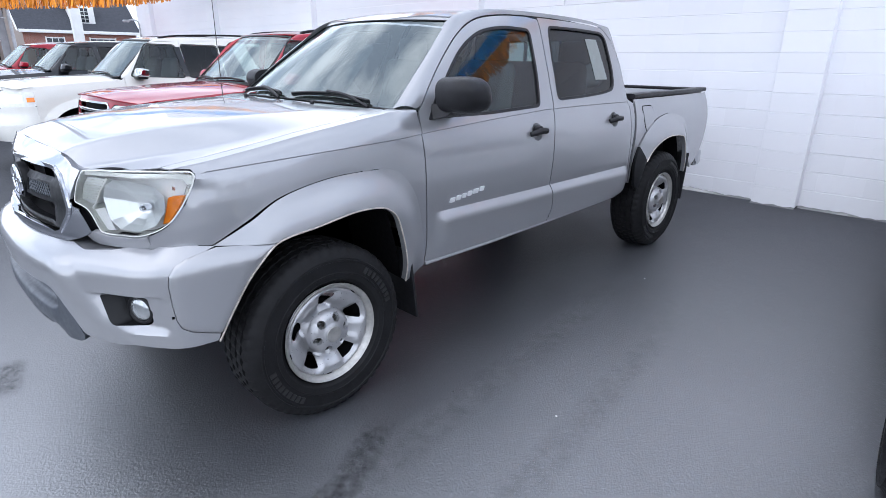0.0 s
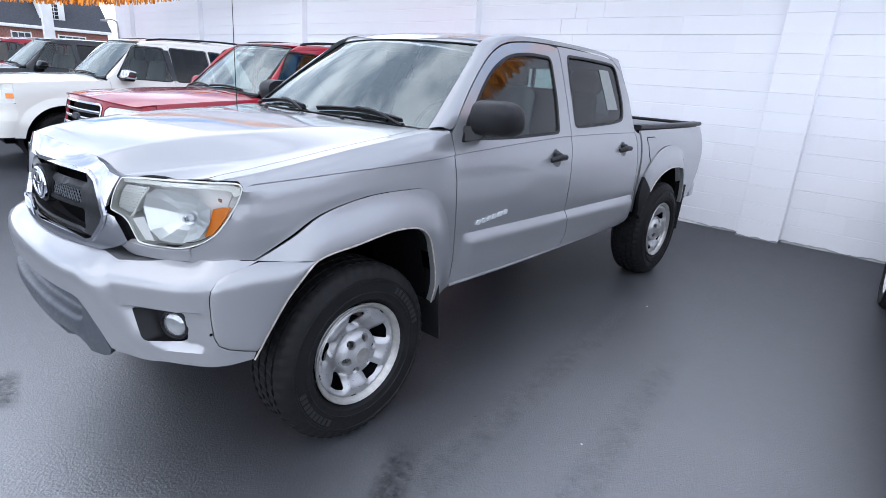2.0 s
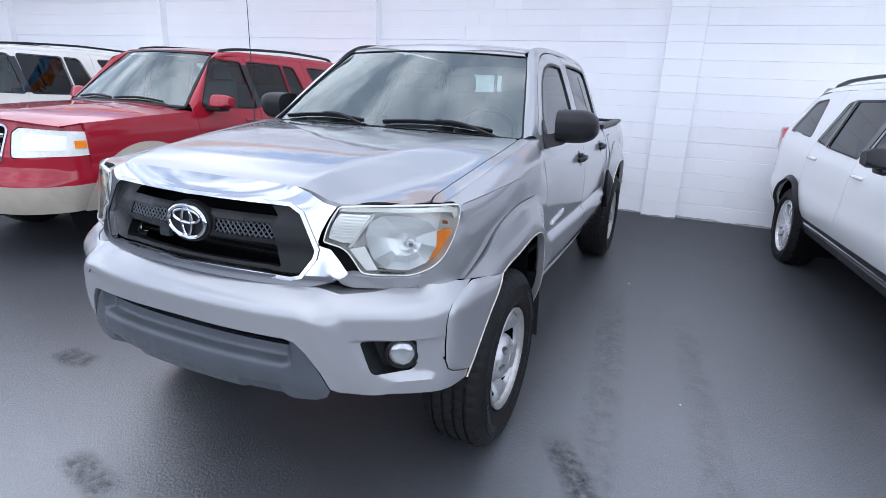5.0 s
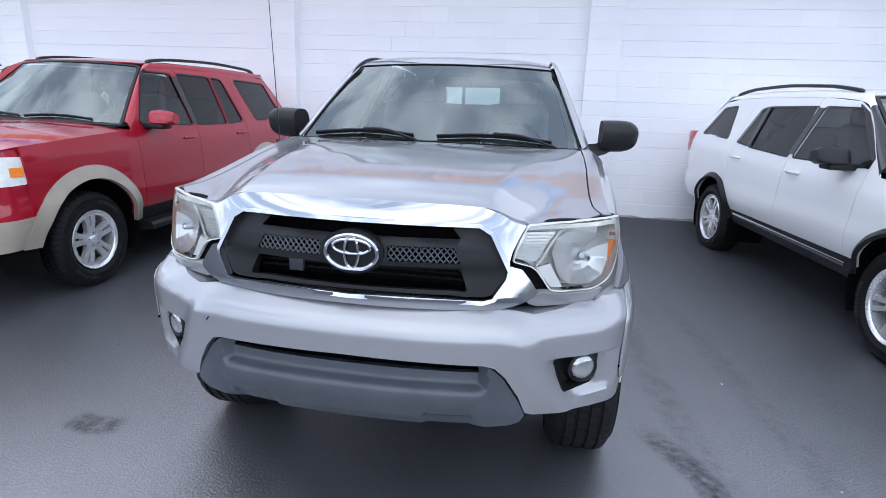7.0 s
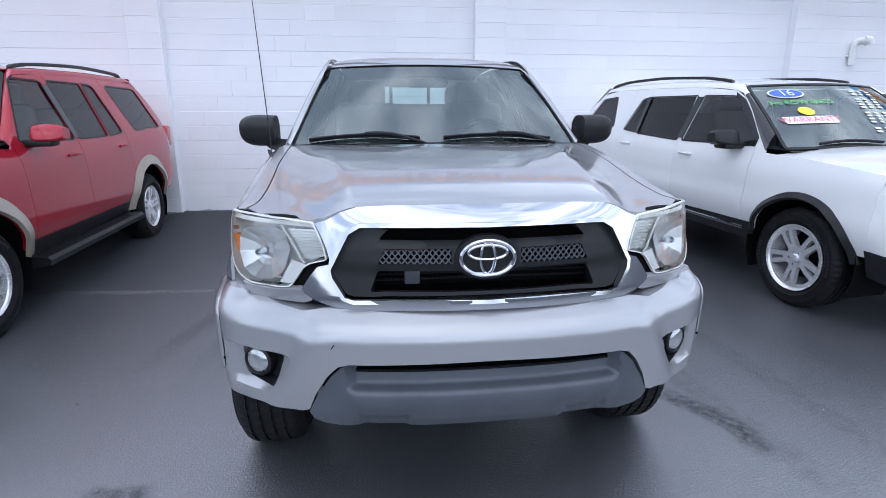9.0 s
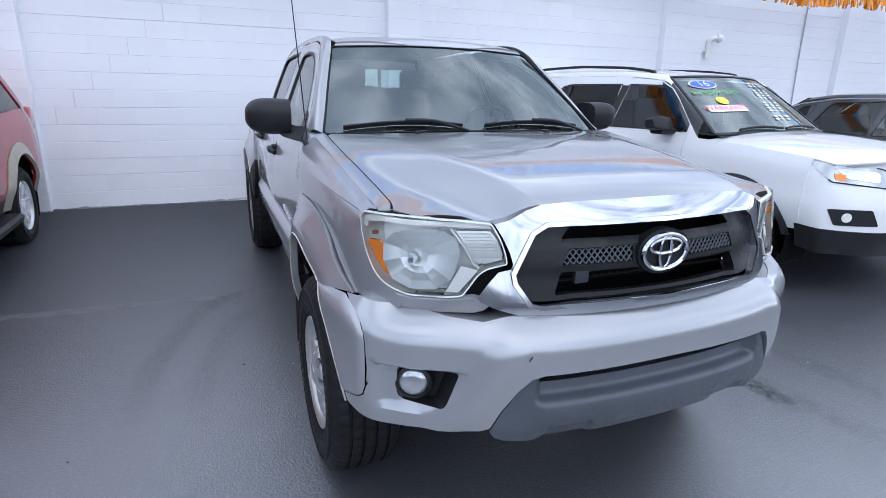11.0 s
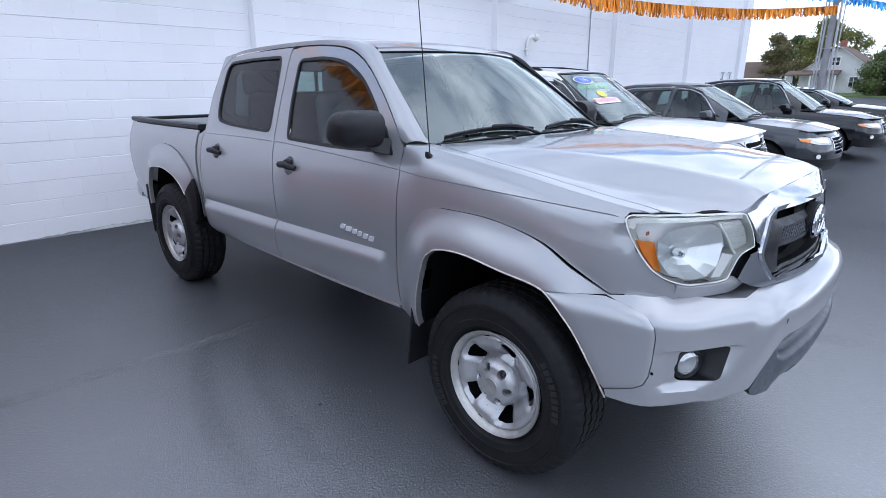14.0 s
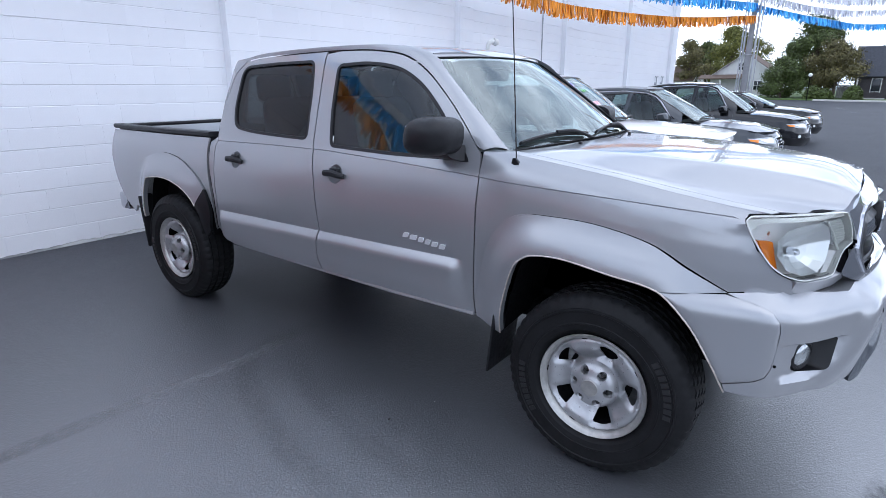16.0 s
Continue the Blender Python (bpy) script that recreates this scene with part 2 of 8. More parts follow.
def foil(name, color):
    """Glossy metallic fringe film, a little translucent."""
    m, n, l, b = node_material(name)
    geo = n.new("ShaderNodeNewGeometry")
    l.new(add_ramp(n, l, geo.outputs["Random Per Island"], [(0.0, tone(color, 0.6)), (1.0, tone(color, 1.25))]), b.inputs["Base Color"])
    b.inputs["Metallic"].default_value = 0.45
    b.inputs["Roughness"].default_value = 0.3
    b.inputs["Transmission Weight"].default_value = 0.0
    return m


def leaf_material(name, color):
    m, n, l, b = node_material(name)
    geo = n.new("ShaderNodeNewGeometry")
    l.new(add_ramp(n, l, geo.outputs["Random Per Island"], [(0.0, tone(color, 0.55)), (0.6, color), (1.0, tone(color, 1.6))]), b.inputs["Base Color"])
    b.inputs["Roughness"].default_value = 0.6
    return m


def brick_material():
    m, n, l, b = node_material("red_brick")
    co = n.new("ShaderNodeTexCoord")
    tex = n.new("ShaderNodeTexBrick")
    mp = n.new("ShaderNodeMapping")
    mp.inputs["Rotation"].default_value = (radians(90), 0, radians(90))
    l.new(co.outputs["Object"], mp.inputs["Vector"])
    l.new(mp.outputs[0], tex.inputs["Vector"])
    tex.inputs["Color1"].default_value = (0.23, 0.075, 0.055, 1)
    tex.inputs["Color2"].default_value = (0.30, 0.10, 0.07, 1)
    tex.inputs["Mortar"].default_value = (0.35, 0.30, 0.27, 1)
    tex.inputs["Scale"].default_value = 4.4
    l.new(tex.outputs["Color"], b.inputs["Base Color"])
    b.inputs["Roughness"].default_value = 0.85
    return m


GOLD_FOIL = foil("gold_foil", (0.72, 0.24, 0.012))
BLUE_FOIL = foil("blue_foil", (0.06, 0.38, 0.80))
SILVER_FOIL = foil("silver_foil", (0.72, 0.72, 0.78))
LEAF_DARK = leaf_material("dark_leaves", (0.062, 0.088, 0.016))
LEAF_LIGHT = leaf_material("light_leaves", (0.15, 0.155, 0.028))
LEAF_BROWN = leaf_material("turning_leaves", (0.115, 0.100, 0.032))
BARK = surface("bark", (0.11, 0.085, 0.065), 0.9, 0.0, 0.25, 6, 0.5, 30, 0.01)
LAWN = surface("mown_lawn", (0.075, 0.12, 0.03), 0.9, 0.0, 0.3, 0.8, 0.6, 60, 0.02)
CONCRETE = surface("pale_concrete", (0.42, 0.41, 0.39), 0.85, 0.0, 0.1, 1.5, 0.3, 60, 0.004)
ROOF_GREY = surface("dark_shingle", (0.050, 0.054, 0.066), 0.9, 0.0, 0.2, 5, 0.6, 40, 0.01)
ROOF_BROWN = surface("brown_shingle", (0.12, 0.085, 0.065), 0.9, 0.0, 0.2, 5, 0.6, 40, 0.01)
SIDING = surface("white_siding", (0.62, 0.62, 0.61), 0.6, 0.0, 0.06, 2, 0.3, 20, 0.01)
DARK_SIDING = surface("dark_timber", (0.045, 0.040, 0.042), 0.8, 0.0, 0.2, 3, 0.3, 20, 0.01)
WHITE_TRIM = surface("white_trim_paint", (0.78, 0.78, 0.76), 0.5, 0.0, 0.05, 3)
POLE_GREY = surface("weathered_grey_pole", (0.26, 0.26, 0.27), 0.8, 0.0, 0.2, 3, 0.4, 40, 0.006)
GALVANISED = surface("galvanised_pipe", (0.42, 0.43, 0.45), 0.45, 0.6, 0.15, 8)
PVC = surface("white_pvc", (0.78, 0.78, 0.76), 0.4, 0.0, 0.04, 10)
BRICK = brick_material()
DARK_PANE = surface("dark_window_pane", (0.02, 0.024, 0.03), 0.08, 0.0, 0.1, 3)
SCUFF = surface("rubber_scuff", (0.055, 0.055, 0.060), 0.55, 0.0, 0.35, 18)
STICKER_BLUE = surface("blue_sticker", (0.05, 0.13, 0.50), 0.4, 0.0, 0.04, 20)
STICKER_GREEN = surface("green_sticker", (0.12, 0.62, 0.10), 0.4, 0.0, 0.04, 20)
STICKER_YELLOW = surface("yellow_sticker", (0.88, 0.80, 0.06), 0.4, 0.0, 0.04, 20)
STICKER_PINK = surface("pink_sticker", (0.80, 0.16, 0.22), 0.4, 0.0, 0.04, 20)


# ---- building tools ----
from mathutils.geometry import delaunay_2d_cdt


def thing(name, label, category, at=(0, 0, 0), turn=0.0, group="", kind=""):
    ob = new(name)
    ob.empty_display_size = 0.2
    ob.matrix_basis = pose(*at, 0, 0, turn)
    return tagged(ob, label, category, group, kind)


def finish(bm, name, sharp=32.0):
    me = bpy.data.meshes.new(name)
    bm.to_mesh(me)
    bm.free()
    me.shade_smooth()
    me.set_sharp_from_angle(angle=radians(sharp))
    return me


def part(name, bm, material, parent, label="", sharp=32.0):
    """Links a bmesh as ONE mesh object under a thing or under a part."""
    ob = new(name, finish(bm, name, sharp))
    ob.data.materials.append(material)
    ob.parent = parent
    if label:
        ob["label"] = label
    return ob


def whole(name, bm, material, label, category, kind="", group="", sharp=32.0):
    ob = new(name, finish(bm, name, sharp))
    ob.data.materials.append(material)
    return tagged(ob, label, category, group, kind)


def spline(pts, n=8, closed=False):
    """A smooth curve through the points."""
    p = [np.array(q, float) for q in pts]
    out, m = [], len(p)
    for i in range(m if closed else m - 1):
        a = p[(i - 1) % m] if closed or i else 2 * p[0] - p[1]
        b, c = p[i], p[(i + 1) % m]
        d = p[(i + 2) % m] if closed or i + 2 < m else 2 * p[-1] - p[-2]
        for k in range(n):
            t = k / n
            out.append(0.5 * (2 * b + (c - a) * t + (2 * a - 5 * b + 4 * c - d) * t * t + (3 * b - a - 3 * c + d) * t**3))
    if not closed:
        out.append(p[-1])
    return [tuple(float(v) for v in q) for q in out]


def rounded(pts, radius, n=5):
    """A polygon with its corners rounded. radius: one for all, or one a corner."""
    out, m = [], len(pts)
    for i, p in enumerate(pts):
        r = radius[i] if isinstance(radius, (list, tuple)) else radius
        p, a, b = Vector(p), Vector(pts[i - 1]), Vector(pts[(i + 1) % m])
        u, v = (a - p), (b - p)
        k = min(r, u.length * 0.48, v.length * 0.48)
        u, v = p + u.normalized() * k, p + v.normalized() * k
        out += [tuple((1 - t) ** 2 * u + 2 * t * (1 - t) * p + t * t * v) for t in [j / n for j in range(n + 1)]]
    return out


def dense(pts, step, closed=True):
    out, m = [], len(pts)
    for i in range(m if closed else m - 1):
        a, b = np.array(pts[i], float), np.array(pts[(i + 1) % m], float)
        k = max(1, int(math.ceil(np.linalg.norm(b - a) / step)))
        out += [tuple(a + (b - a) * j / k) for j in range(k)]
    return out if closed else out + [tuple(pts[-1])]


def within(points, loops):
    points = np.asarray(points, float).reshape(-1, 2)
    odd = np.zeros(len(points), bool)
    for lp in loops:
        a = np.asarray(lp, float)
        b = np.roll(a, -1, 0)
        for (x0, y0), (x1, y1) in zip(a, b):
            if y0 != y1:
                hit = ((y0 > points[:, 1]) != (y1 > points[:, 1])) & (points[:, 0] < (x1 - x0) * (points[:, 1] - y0) / (y1 - y0) + x0)
                odd ^= hit
    return odd


def panel(shape, loops, step, out, thick=0.012, lines=(), bm=None):
    """A pressed sheet: the region inside loops of (u, v), laid on shape(u, v), facing out, with its rim turned inwards."""
    bm = bm or bmesh.new()
    loops = [dense(lp, step) for lp in loops]
    flat = np.array([p for lp in loops for p in lp])
    pts, edges = [tuple(p) for p in flat], []
    at = 0
    for lp in loops:
        edges += [(at + i, at + (i + 1) % len(lp)) for i in range(len(lp))]
        at += len(lp)
    extra = [p for ln in lines for p in dense(ln, step * 0.45, False)]
    lo, hi = flat.min(0), flat.max(0)
    grid = [(lo[0] + (i + 0.5 * (j % 2)) * step, lo[1] + j * step * 0.87) for i in range(int((hi[0] - lo[0]) / step) + 1) for j in range(1, int((hi[1] - lo[1]) / (step * 0.87)) + 1)]
    for cand, keep in ((extra, 0.12), (grid, 0.5)):
        if cand:
            cand = np.array(cand)
            cand = cand[within(cand, loops)]
            have = np.array(pts)
            for c in cand:
                if ((have - c) ** 2).sum(1).min() > (keep * step) ** 2:
                    pts.append((float(c[0]), float(c[1])))
    v2, _, faces, *_ = delaunay_2d_cdt([Vector(p) for p in pts], edges, [], 0, 1e-6)
    centre = np.array([np.mean([v2[i] for i in f], 0) for f in faces])
    ok = within(centre, loops)
    vs = [bm.verts.new(shape(p[0], p[1])) for p in v2]
    made = []
    for f, good in zip(faces, ok):
        if good:
            try:
                made.append(bm.faces.new([vs[i] for i in f]))
            except ValueError:
                pass
    for v in vs:
        if not v.link_faces:
            bm.verts.remove(v)
    out = Vector(out)
    for f in made:
        f.normal_update()
    if sum(f.normal.dot(out) * f.calc_area() for f in made) < 0:
        bmesh.ops.reverse_faces(bm, faces=made)
    for f in made:
        f.normal_update()
    if thick:
        rim = [e for f in made for e in f.edges if len(e.link_faces) == 1]
        normal = {}
        for e in rim:
            for v in e.verts:
                v.normal_update()
                normal[v] = v.normal.copy()
        got = bmesh.ops.extrude_edge_only(bm, edges=list(set(rim)))["geom"]
        fresh = [g for g in got if isinstance(g, bmesh.types.BMVert)]
        keys = list(normal)
        place = np.array([k.co for k in keys])
        for v in fresh:
            k = keys[int(((place - np.array(v.co)) ** 2).sum(1).argmin())]
            v.co -= normal[k] * thick
    return bm


def loft(rows, closed=False, bm=None, caps=False):
    bm = bm or bmesh.new()
    vs = [[bm.verts.new(p) for p in row] for row in rows]
    for a, b in zip(vs, vs[1:]):
        m = len(a)
        for i in range(m if closed else m - 1):
            bm.faces.new((a[i], a[(i + 1) % m], b[(i + 1) % m], b[i]))
    if caps:
        bm.faces.new(list(reversed(vs[0])))
        bm.faces.new(vs[-1])
    return bm


def tube(path, radius, n=8, bm=None, closed=False):
    """A round bar along a path. radius: one for all, or one a point."""
    rows, m = [], len(path)
    path = [Vector(p) for p in path]
    side = None
    for i, p in enumerate(path):
        d = (path[min(i + 1, m - 1)] - path[max(i - 1, 0)]).normalized()
        if side is None:
            side = d.orthogonal().normalized()
        side = (side - d * side.dot(d)).normalized()
        up = d.cross(side)
        r = radius[i] if isinstance(radius, (list, tuple)) else radius
        rows.append([p + (side * math.cos(2 * math.pi * k / n) + up * math.sin(2 * math.pi * k / n)) * r for k in range(n)])
    if closed:
        rows.append(rows[0])
        bm = loft(rows, True, bm)
        bmesh.ops.remove_doubles(bm, verts=bm.verts, dist=1e-6)
        return bm
    return loft(rows, True, bm, caps=True)


def ribbon(path, wide, thick, up=(0, 0, 1), bm=None):
    """A flat bar along a path."""
    rows, m = [], len(path)
    path, up = [Vector(p) for p in path], Vector(up)
    for i, p in enumerate(path):
        d = (path[min(i + 1, m - 1)] - path[max(i - 1, 0)]).normalized()
        s = d.cross(up).normalized()
        u = s.cross(d)
        rows.append([p + s * a * wide / 2 + u * b * thick / 2 for a, b in ((-1, -0.6), (-0.8, -1), (0.8, -1), (1, -0.6), (1, 0.6), (0.8, 1), (-0.8, 1), (-1, 0.6))])
    return loft(rows, True, bm, caps=True)


def lathe(profile, n=64, bm=None, wobble=None, closed=False):
    """Turns (radius, x) points round the x axis."""
    rows = []
    for k in range(n + 1):
        a = 2 * math.pi * k / n
        rows.append([(x, math.cos(a) * (r + (wobble(i, k) if wobble else 0)), math.sin(a) * (r + (wobble(i, k) if wobble else 0))) for i, (r, x) in enumerate(profile)])
    rows[-1] = rows[0]
    bm = loft(rows, closed, bm)
    bmesh.ops.remove_doubles(bm, verts=bm.verts, dist=1e-6)
    bmesh.ops.recalc_face_normals(bm, faces=bm.faces)
    return bm


def rbox(sx, sy, sz, bevel=0.01, at=(0, 0, 0), turn=None, segs=2, bm=None, taper=None):
    """A box with rounded edges about its middle."""
    own = bmesh.new()
    bmesh.ops.create_cube(own, size=1.0)
    bmesh.ops.scale(own, vec=(sx, sy, sz), verts=own.verts)
    if taper:
        for v in own.verts:
            if v.co.z > 0:
                v.co.x *= taper[0]
                v.co.y *= taper[1]
    if bevel:
        bmesh.ops.bevel(own, geom=own.edges[:], offset=bevel, segments=segs, profile=0.5, affect="EDGES")
    m = Matrix.Translation(at) @ (turn.to_4x4() if turn is not None else Matrix.Identity(4))
    bmesh.ops.transform(own, matrix=m, verts=own.verts)
    if bm is None:
        return own
    return join(bm, own)


def join(bm, own):
    me = bpy.data.meshes.new("joined")
    own.to_mesh(me)
    own.free()
    bm.from_mesh(me)
    bpy.data.meshes.remove(me)
    return bm


def smooth_table(keys, sigma=0.012, lo=None, hi=None):
    """A smoothed curve through (z, value) keys."""
    k = np.array(keys, float)
    lo, hi = (k[0, 0] if lo is None else lo), (k[-1, 0] if hi is None else hi)
    z = np.linspace(lo - 0.1, hi + 0.1, 1200)
    ends = np.interp(z, k[:, 0], k[:, 1])
    ends = np.where(z < k[0, 0], k[0, 1] + (z - k[0, 0]) * (k[1, 1] - k[0, 1]) / (k[1, 0] - k[0, 0]), ends)
    ends = np.where(z > k[-1, 0], k[-1, 1] + (z - k[-1, 0]) * (k[-1, 1] - k[-2, 1]) / (k[-1, 0] - k[-2, 0]), ends)
    w = max(1, int(3 * sigma / (z[1] - z[0])))
    g = np.exp(-0.5 * ((np.arange(-w, w + 1)) * (z[1] - z[0]) / sigma) ** 2)
    padded = np.concatenate([ends[0] + (ends[1] - ends[0]) * np.arange(-w, 0), ends, ends[-1] + (ends[-1] - ends[-2]) * np.arange(1, w + 1)])
    v = np.convolve(padded, g / g.sum(), "valid")
    return lambda q: float(np.interp(q, z, v))


def ease(t):
    t = min(1.0, max(0.0, t))
    return t * t * (3 - 2 * t)


def lerp(x, keys):
    return float(np.interp(x, [k[0] for k in keys], [k[1] for k in keys]))


def gap_to(line):
    """The distance from a place to a polyline, as a function."""
    a, b = np.array(line[:-1], float), np.array(line[1:], float)
    d = b - a
    dd = np.maximum((d**2).sum(1), 1e-12)

    def dist(u, v):
        w = np.array((u, v)) - a
        t = np.clip((w * d).sum(1) / dd, 0, 1)
        return float(np.sqrt(((w - d * t[:, None]) ** 2).sum(1).min()))

    return dist

# ---- ground and wall ----
def ground_z(y):
    return 0.012 * max(-15.0, min(15.0, y)) - 0.042


gy = [-700, -300, -100, -40, -15, -8, -4, 0, 4, 8, 15, 40, 100, 300, 700]
whole("ground", loft([[(x, y, ground_z(y)) for x in np.linspace(-700, 700, 29)] for y in gy]), ASPHALT, "dark sealed asphalt of a parking lot, faintly worn", "ground", "structure")

WALL_Y = 5.45
WALL_L, WALL_R, WALL_H, COURSE, BLOCK_W = -17.8, 20.5, 4.634, 0.193, 0.40
wall = thing("wall_north", "tall white-painted concrete block wall with shallow pilasters", "wall", (0, WALL_Y, ground_z(WALL_Y)), 0.0, kind="structure")
part("wall_core", rbox(WALL_R - WALL_L, 0.26, WALL_H, 0.0, ((WALL_L + WALL_R) / 2, 0.138, WALL_H / 2 - 0.03)), MORTAR, wall, "painted mortar joints")
PILASTERS = [-16.5, -12.05, -7.6, -3.18, 1.27, 5.95, 10.4, 14.95, 19.6]
PIL_HALF, PIL_OUT = 0.21, 0.12


def block_verts(x0, x1, z0, z1, y, bed=0.0055, perp=0.0012, deep=0.02):
    """A block's painted face with softened edges: eight front and rim corners."""
    f = [(x0 + perp, y, z0 + bed), (x1 - perp, y, z0 + bed), (x1 - perp, y, z1 - bed), (x0 + perp, y, z1 - bed)]
    g = [(x0, y + 0.0042, z0), (x1, y + 0.0042, z0), (x1, y + 0.0042, z1), (x0, y + 0.0042, z1)]
    h = [(x, y + deep, z) for x, _, z in g]
    return f + g + h


BLOCK_FACES = [(0, 1, 2, 3)] + [(a + 4, b + 4, b, a) for a, b in ((0, 1), (1, 2), (2, 3), (3, 0))] + [(a + 8, b + 8, b + 4, a + 4) for a, b in ((0, 1), (1, 2), (2, 3), (3, 0))]


def block_mesh(verts, faces, name):
    me = bpy.data.meshes.new(name)
    me.from_pydata(verts, [], faces)
    me.materials.append(BLOCK)
    return me


def free_of_pilasters(a, b):
    """The parts of a stretch of wall that no pilaster covers."""
    out = [(a, b)]
    for p in PILASTERS:
        nxt = []
        for u, v in out:
            if v <= p - PIL_HALF or u >= p + PIL_HALF:
                nxt.append((u, v))
            else:
                if u < p - PIL_HALF:
                    nxt.append((u, p - PIL_HALF))
                if v > p + PIL_HALF:
                    nxt.append((p + PIL_HALF, v))
        out = nxt
    return out


rng = random.Random(4)
rest_v, rest_f, near_blocks = [], [], []
for row in range(int(WALL_H / COURSE)):
    z0, z1 = row * COURSE, (row + 1) * COURSE - 0.0006
    shift = 0.5 * BLOCK_W * (row % 2)
    lean = rng.uniform(-0.0015, 0.0015)
    k = 0
    x = WALL_L - shift
    while x < WALL_R:
        a, b = max(x, WALL_L), min(x + BLOCK_W, WALL_R)
        for u, v in free_of_pilasters(a, b):
            if v - u > 0.03:
                crack = abs((u + 2.75) - (z0 - 0.95) * 1.02) < 0.20 and -2.9 < u < -0.6
                if crack:
                    u += 0.004
                near = -2.9 < u < 4.2 and z0 < 2.6
                vs = block_verts(u, v, z0, z1, lean + rng.uniform(-0.0002, 0.0002), perp=0.004 if crack else 0.0002)
                if near:
                    near_blocks.append(vs)
                else:
                    n0 = len(rest_v)
                    rest_v += vs
                    rest_f += [tuple(i + n0 for i in f) for f in BLOCK_FACES]
        x += BLOCK_W
ob = new("far_blocks", block_mesh(rest_v, rest_f, "far_blocks"))
ob.parent = wall
ob["kind"] = "stuff"
ob["label"] = "white-painted concrete blocks"


def pilaster(x, single):
    pil = part("pilaster", rbox(PIL_HALF * 2 - 0.012, PIL_OUT + 0.01, WALL_H, 0.0, (x, -PIL_OUT / 2 + 0.02, WALL_H / 2)), MORTAR, wall)
    vs, fs = [], []
    for row in range(int(WALL_H / COURSE)):
        z0, z1 = row * COURSE, (row + 1) * COURSE - 0.0006
        e = rng.uniform(-0.002, 0.002)
        one = block_verts(x - PIL_HALF, x + PIL_HALF, z0, z1, -PIL_OUT + e, 0.004, 0.004, PIL_OUT + 0.02)
        if single and z0 < 2.6:
            b = new("block", block_mesh(one, BLOCK_FACES, "block"))
            b.parent = pil
        else:
            n0 = len(vs)
            vs += one
            fs += [tuple(i + n0 for i in f) for f in BLOCK_FACES]
    b = new("upper_blocks", block_mesh(vs, fs, "upper_blocks"))
    b.parent = pil
    b["kind"] = "stuff"


for px in PILASTERS:
    pilaster(px, abs(px - 1) < 5)
for vs in near_blocks:
    b = new("block", block_mesh(vs, BLOCK_FACES, "block"))
    b.parent = wall

# tar lapped unevenly against the foot of the wall
outline = [(WALL_L, 0.0)]
for p in PILASTERS:
    outline += [(p - PIL_HALF - 0.001, 0.0), (p - PIL_HALF - 0.001, -PIL_OUT), (p + PIL_HALF + 0.001, -PIL_OUT), (p + PIL_HALF + 0.001, 0.0)]
outline += [(WALL_R, 0.0)]
pts = dense(outline, 0.035, False)
hgt, rows = 0.02, [[], [], []]
for x, y in pts:
    hgt = min(0.045, max(0.006, hgt + rng.uniform(-0.008, 0.008)))
    rows[0].append((x, WALL_Y + y - 0.03, ground_z(WALL_Y) + 0.002))
    rows[1].append((x, WALL_Y + y - 0.007, ground_z(WALL_Y) + hgt))
    rows[2].append((x, WALL_Y + y + 0.004, ground_z(WALL_Y) + hgt + 0.002))
whole("tar_edge", loft(rows), ASPHALT, "ragged tar line along the foot of the white wall", "trim", "structure")


# ---- things fixed to the wall ----
def wall_item(name, label, category):
    return thing(name, label, category, (0, WALL_Y, ground_z(WALL_Y)))


vent = wall_item("vent_pipe", "white plastic vent pipe with a bent hood on the wall", "pipe")
part("pipe", tube(spline([(6.80, -0.05, 2.02), (6.80, -0.05, 2.20), (6.80, -0.06, 2.31), (6.84, -0.09, 2.36), (6.92, -0.13, 2.37)], 5), 0.045, 12), PVC, vent)
part("hood", tube([(6.88, -0.12, 2.375), (6.94, -0.14, 2.36), (6.96, -0.15, 2.31)], [0.062, 0.068, 0.06], 12), PVC, vent)
part("bracket", rbox(0.14, 0.06, 0.03, 0.005, (6.80, -0.03, 2.15)), PVC, vent)
conduit = wall_item("conduit", "thin grey cable running down the white wall", "cable")
part("cable", tube(spline([(9.20, -0.015, 0.10), (9.19, -0.02, 1.2), (9.16, -0.015, 2.2), (9.14, -0.02, 3.4), (9.12, -0.015, 4.6)], 5), 0.013, 6), GALVANISED, conduit)
for z in (0.8, 1.9, 3.0, 4.1):
    part("clip", rbox(0.05, 0.02, 0.02, 0.004, (9.17, -0.012, z)), GALVANISED, conduit)
for x in (18.05, 18.75):
    tap = wall_item("wall_bracket", "small grey pipe bracket on the white wall", "bracket")
    part("stem", tube([(x, -0.06, 1.55), (x, -0.06, 1.86)], 0.02, 8), GALVANISED, tap)
    part("arm", tube([(x - 0.14, -0.06, 1.86), (x + 0.14, -0.06, 1.86)], 0.02, 8), GALVANISED, tap)
    part("plate", rbox(0.10, 0.05, 0.10, 0.01, (x, -0.02, 1.62)), GALVANISED, tap)
lamp = wall_item("wall_lamp", "small grey gooseneck lamp on the end of the wall", "lamp")
part("stem", tube(spline([(-17.55, -0.05, 1.75), (-17.55, -0.05, 2.35), (-17.55, -0.10, 2.50), (-17.50, -0.25, 2.53), (-17.45, -0.40, 2.50)], 5), 0.022, 8), GALVANISED, lamp)
part("head", rbox(0.12, 0.18, 0.07, 0.02, (-17.43, -0.46, 2.48)), GALVANISED, lamp)

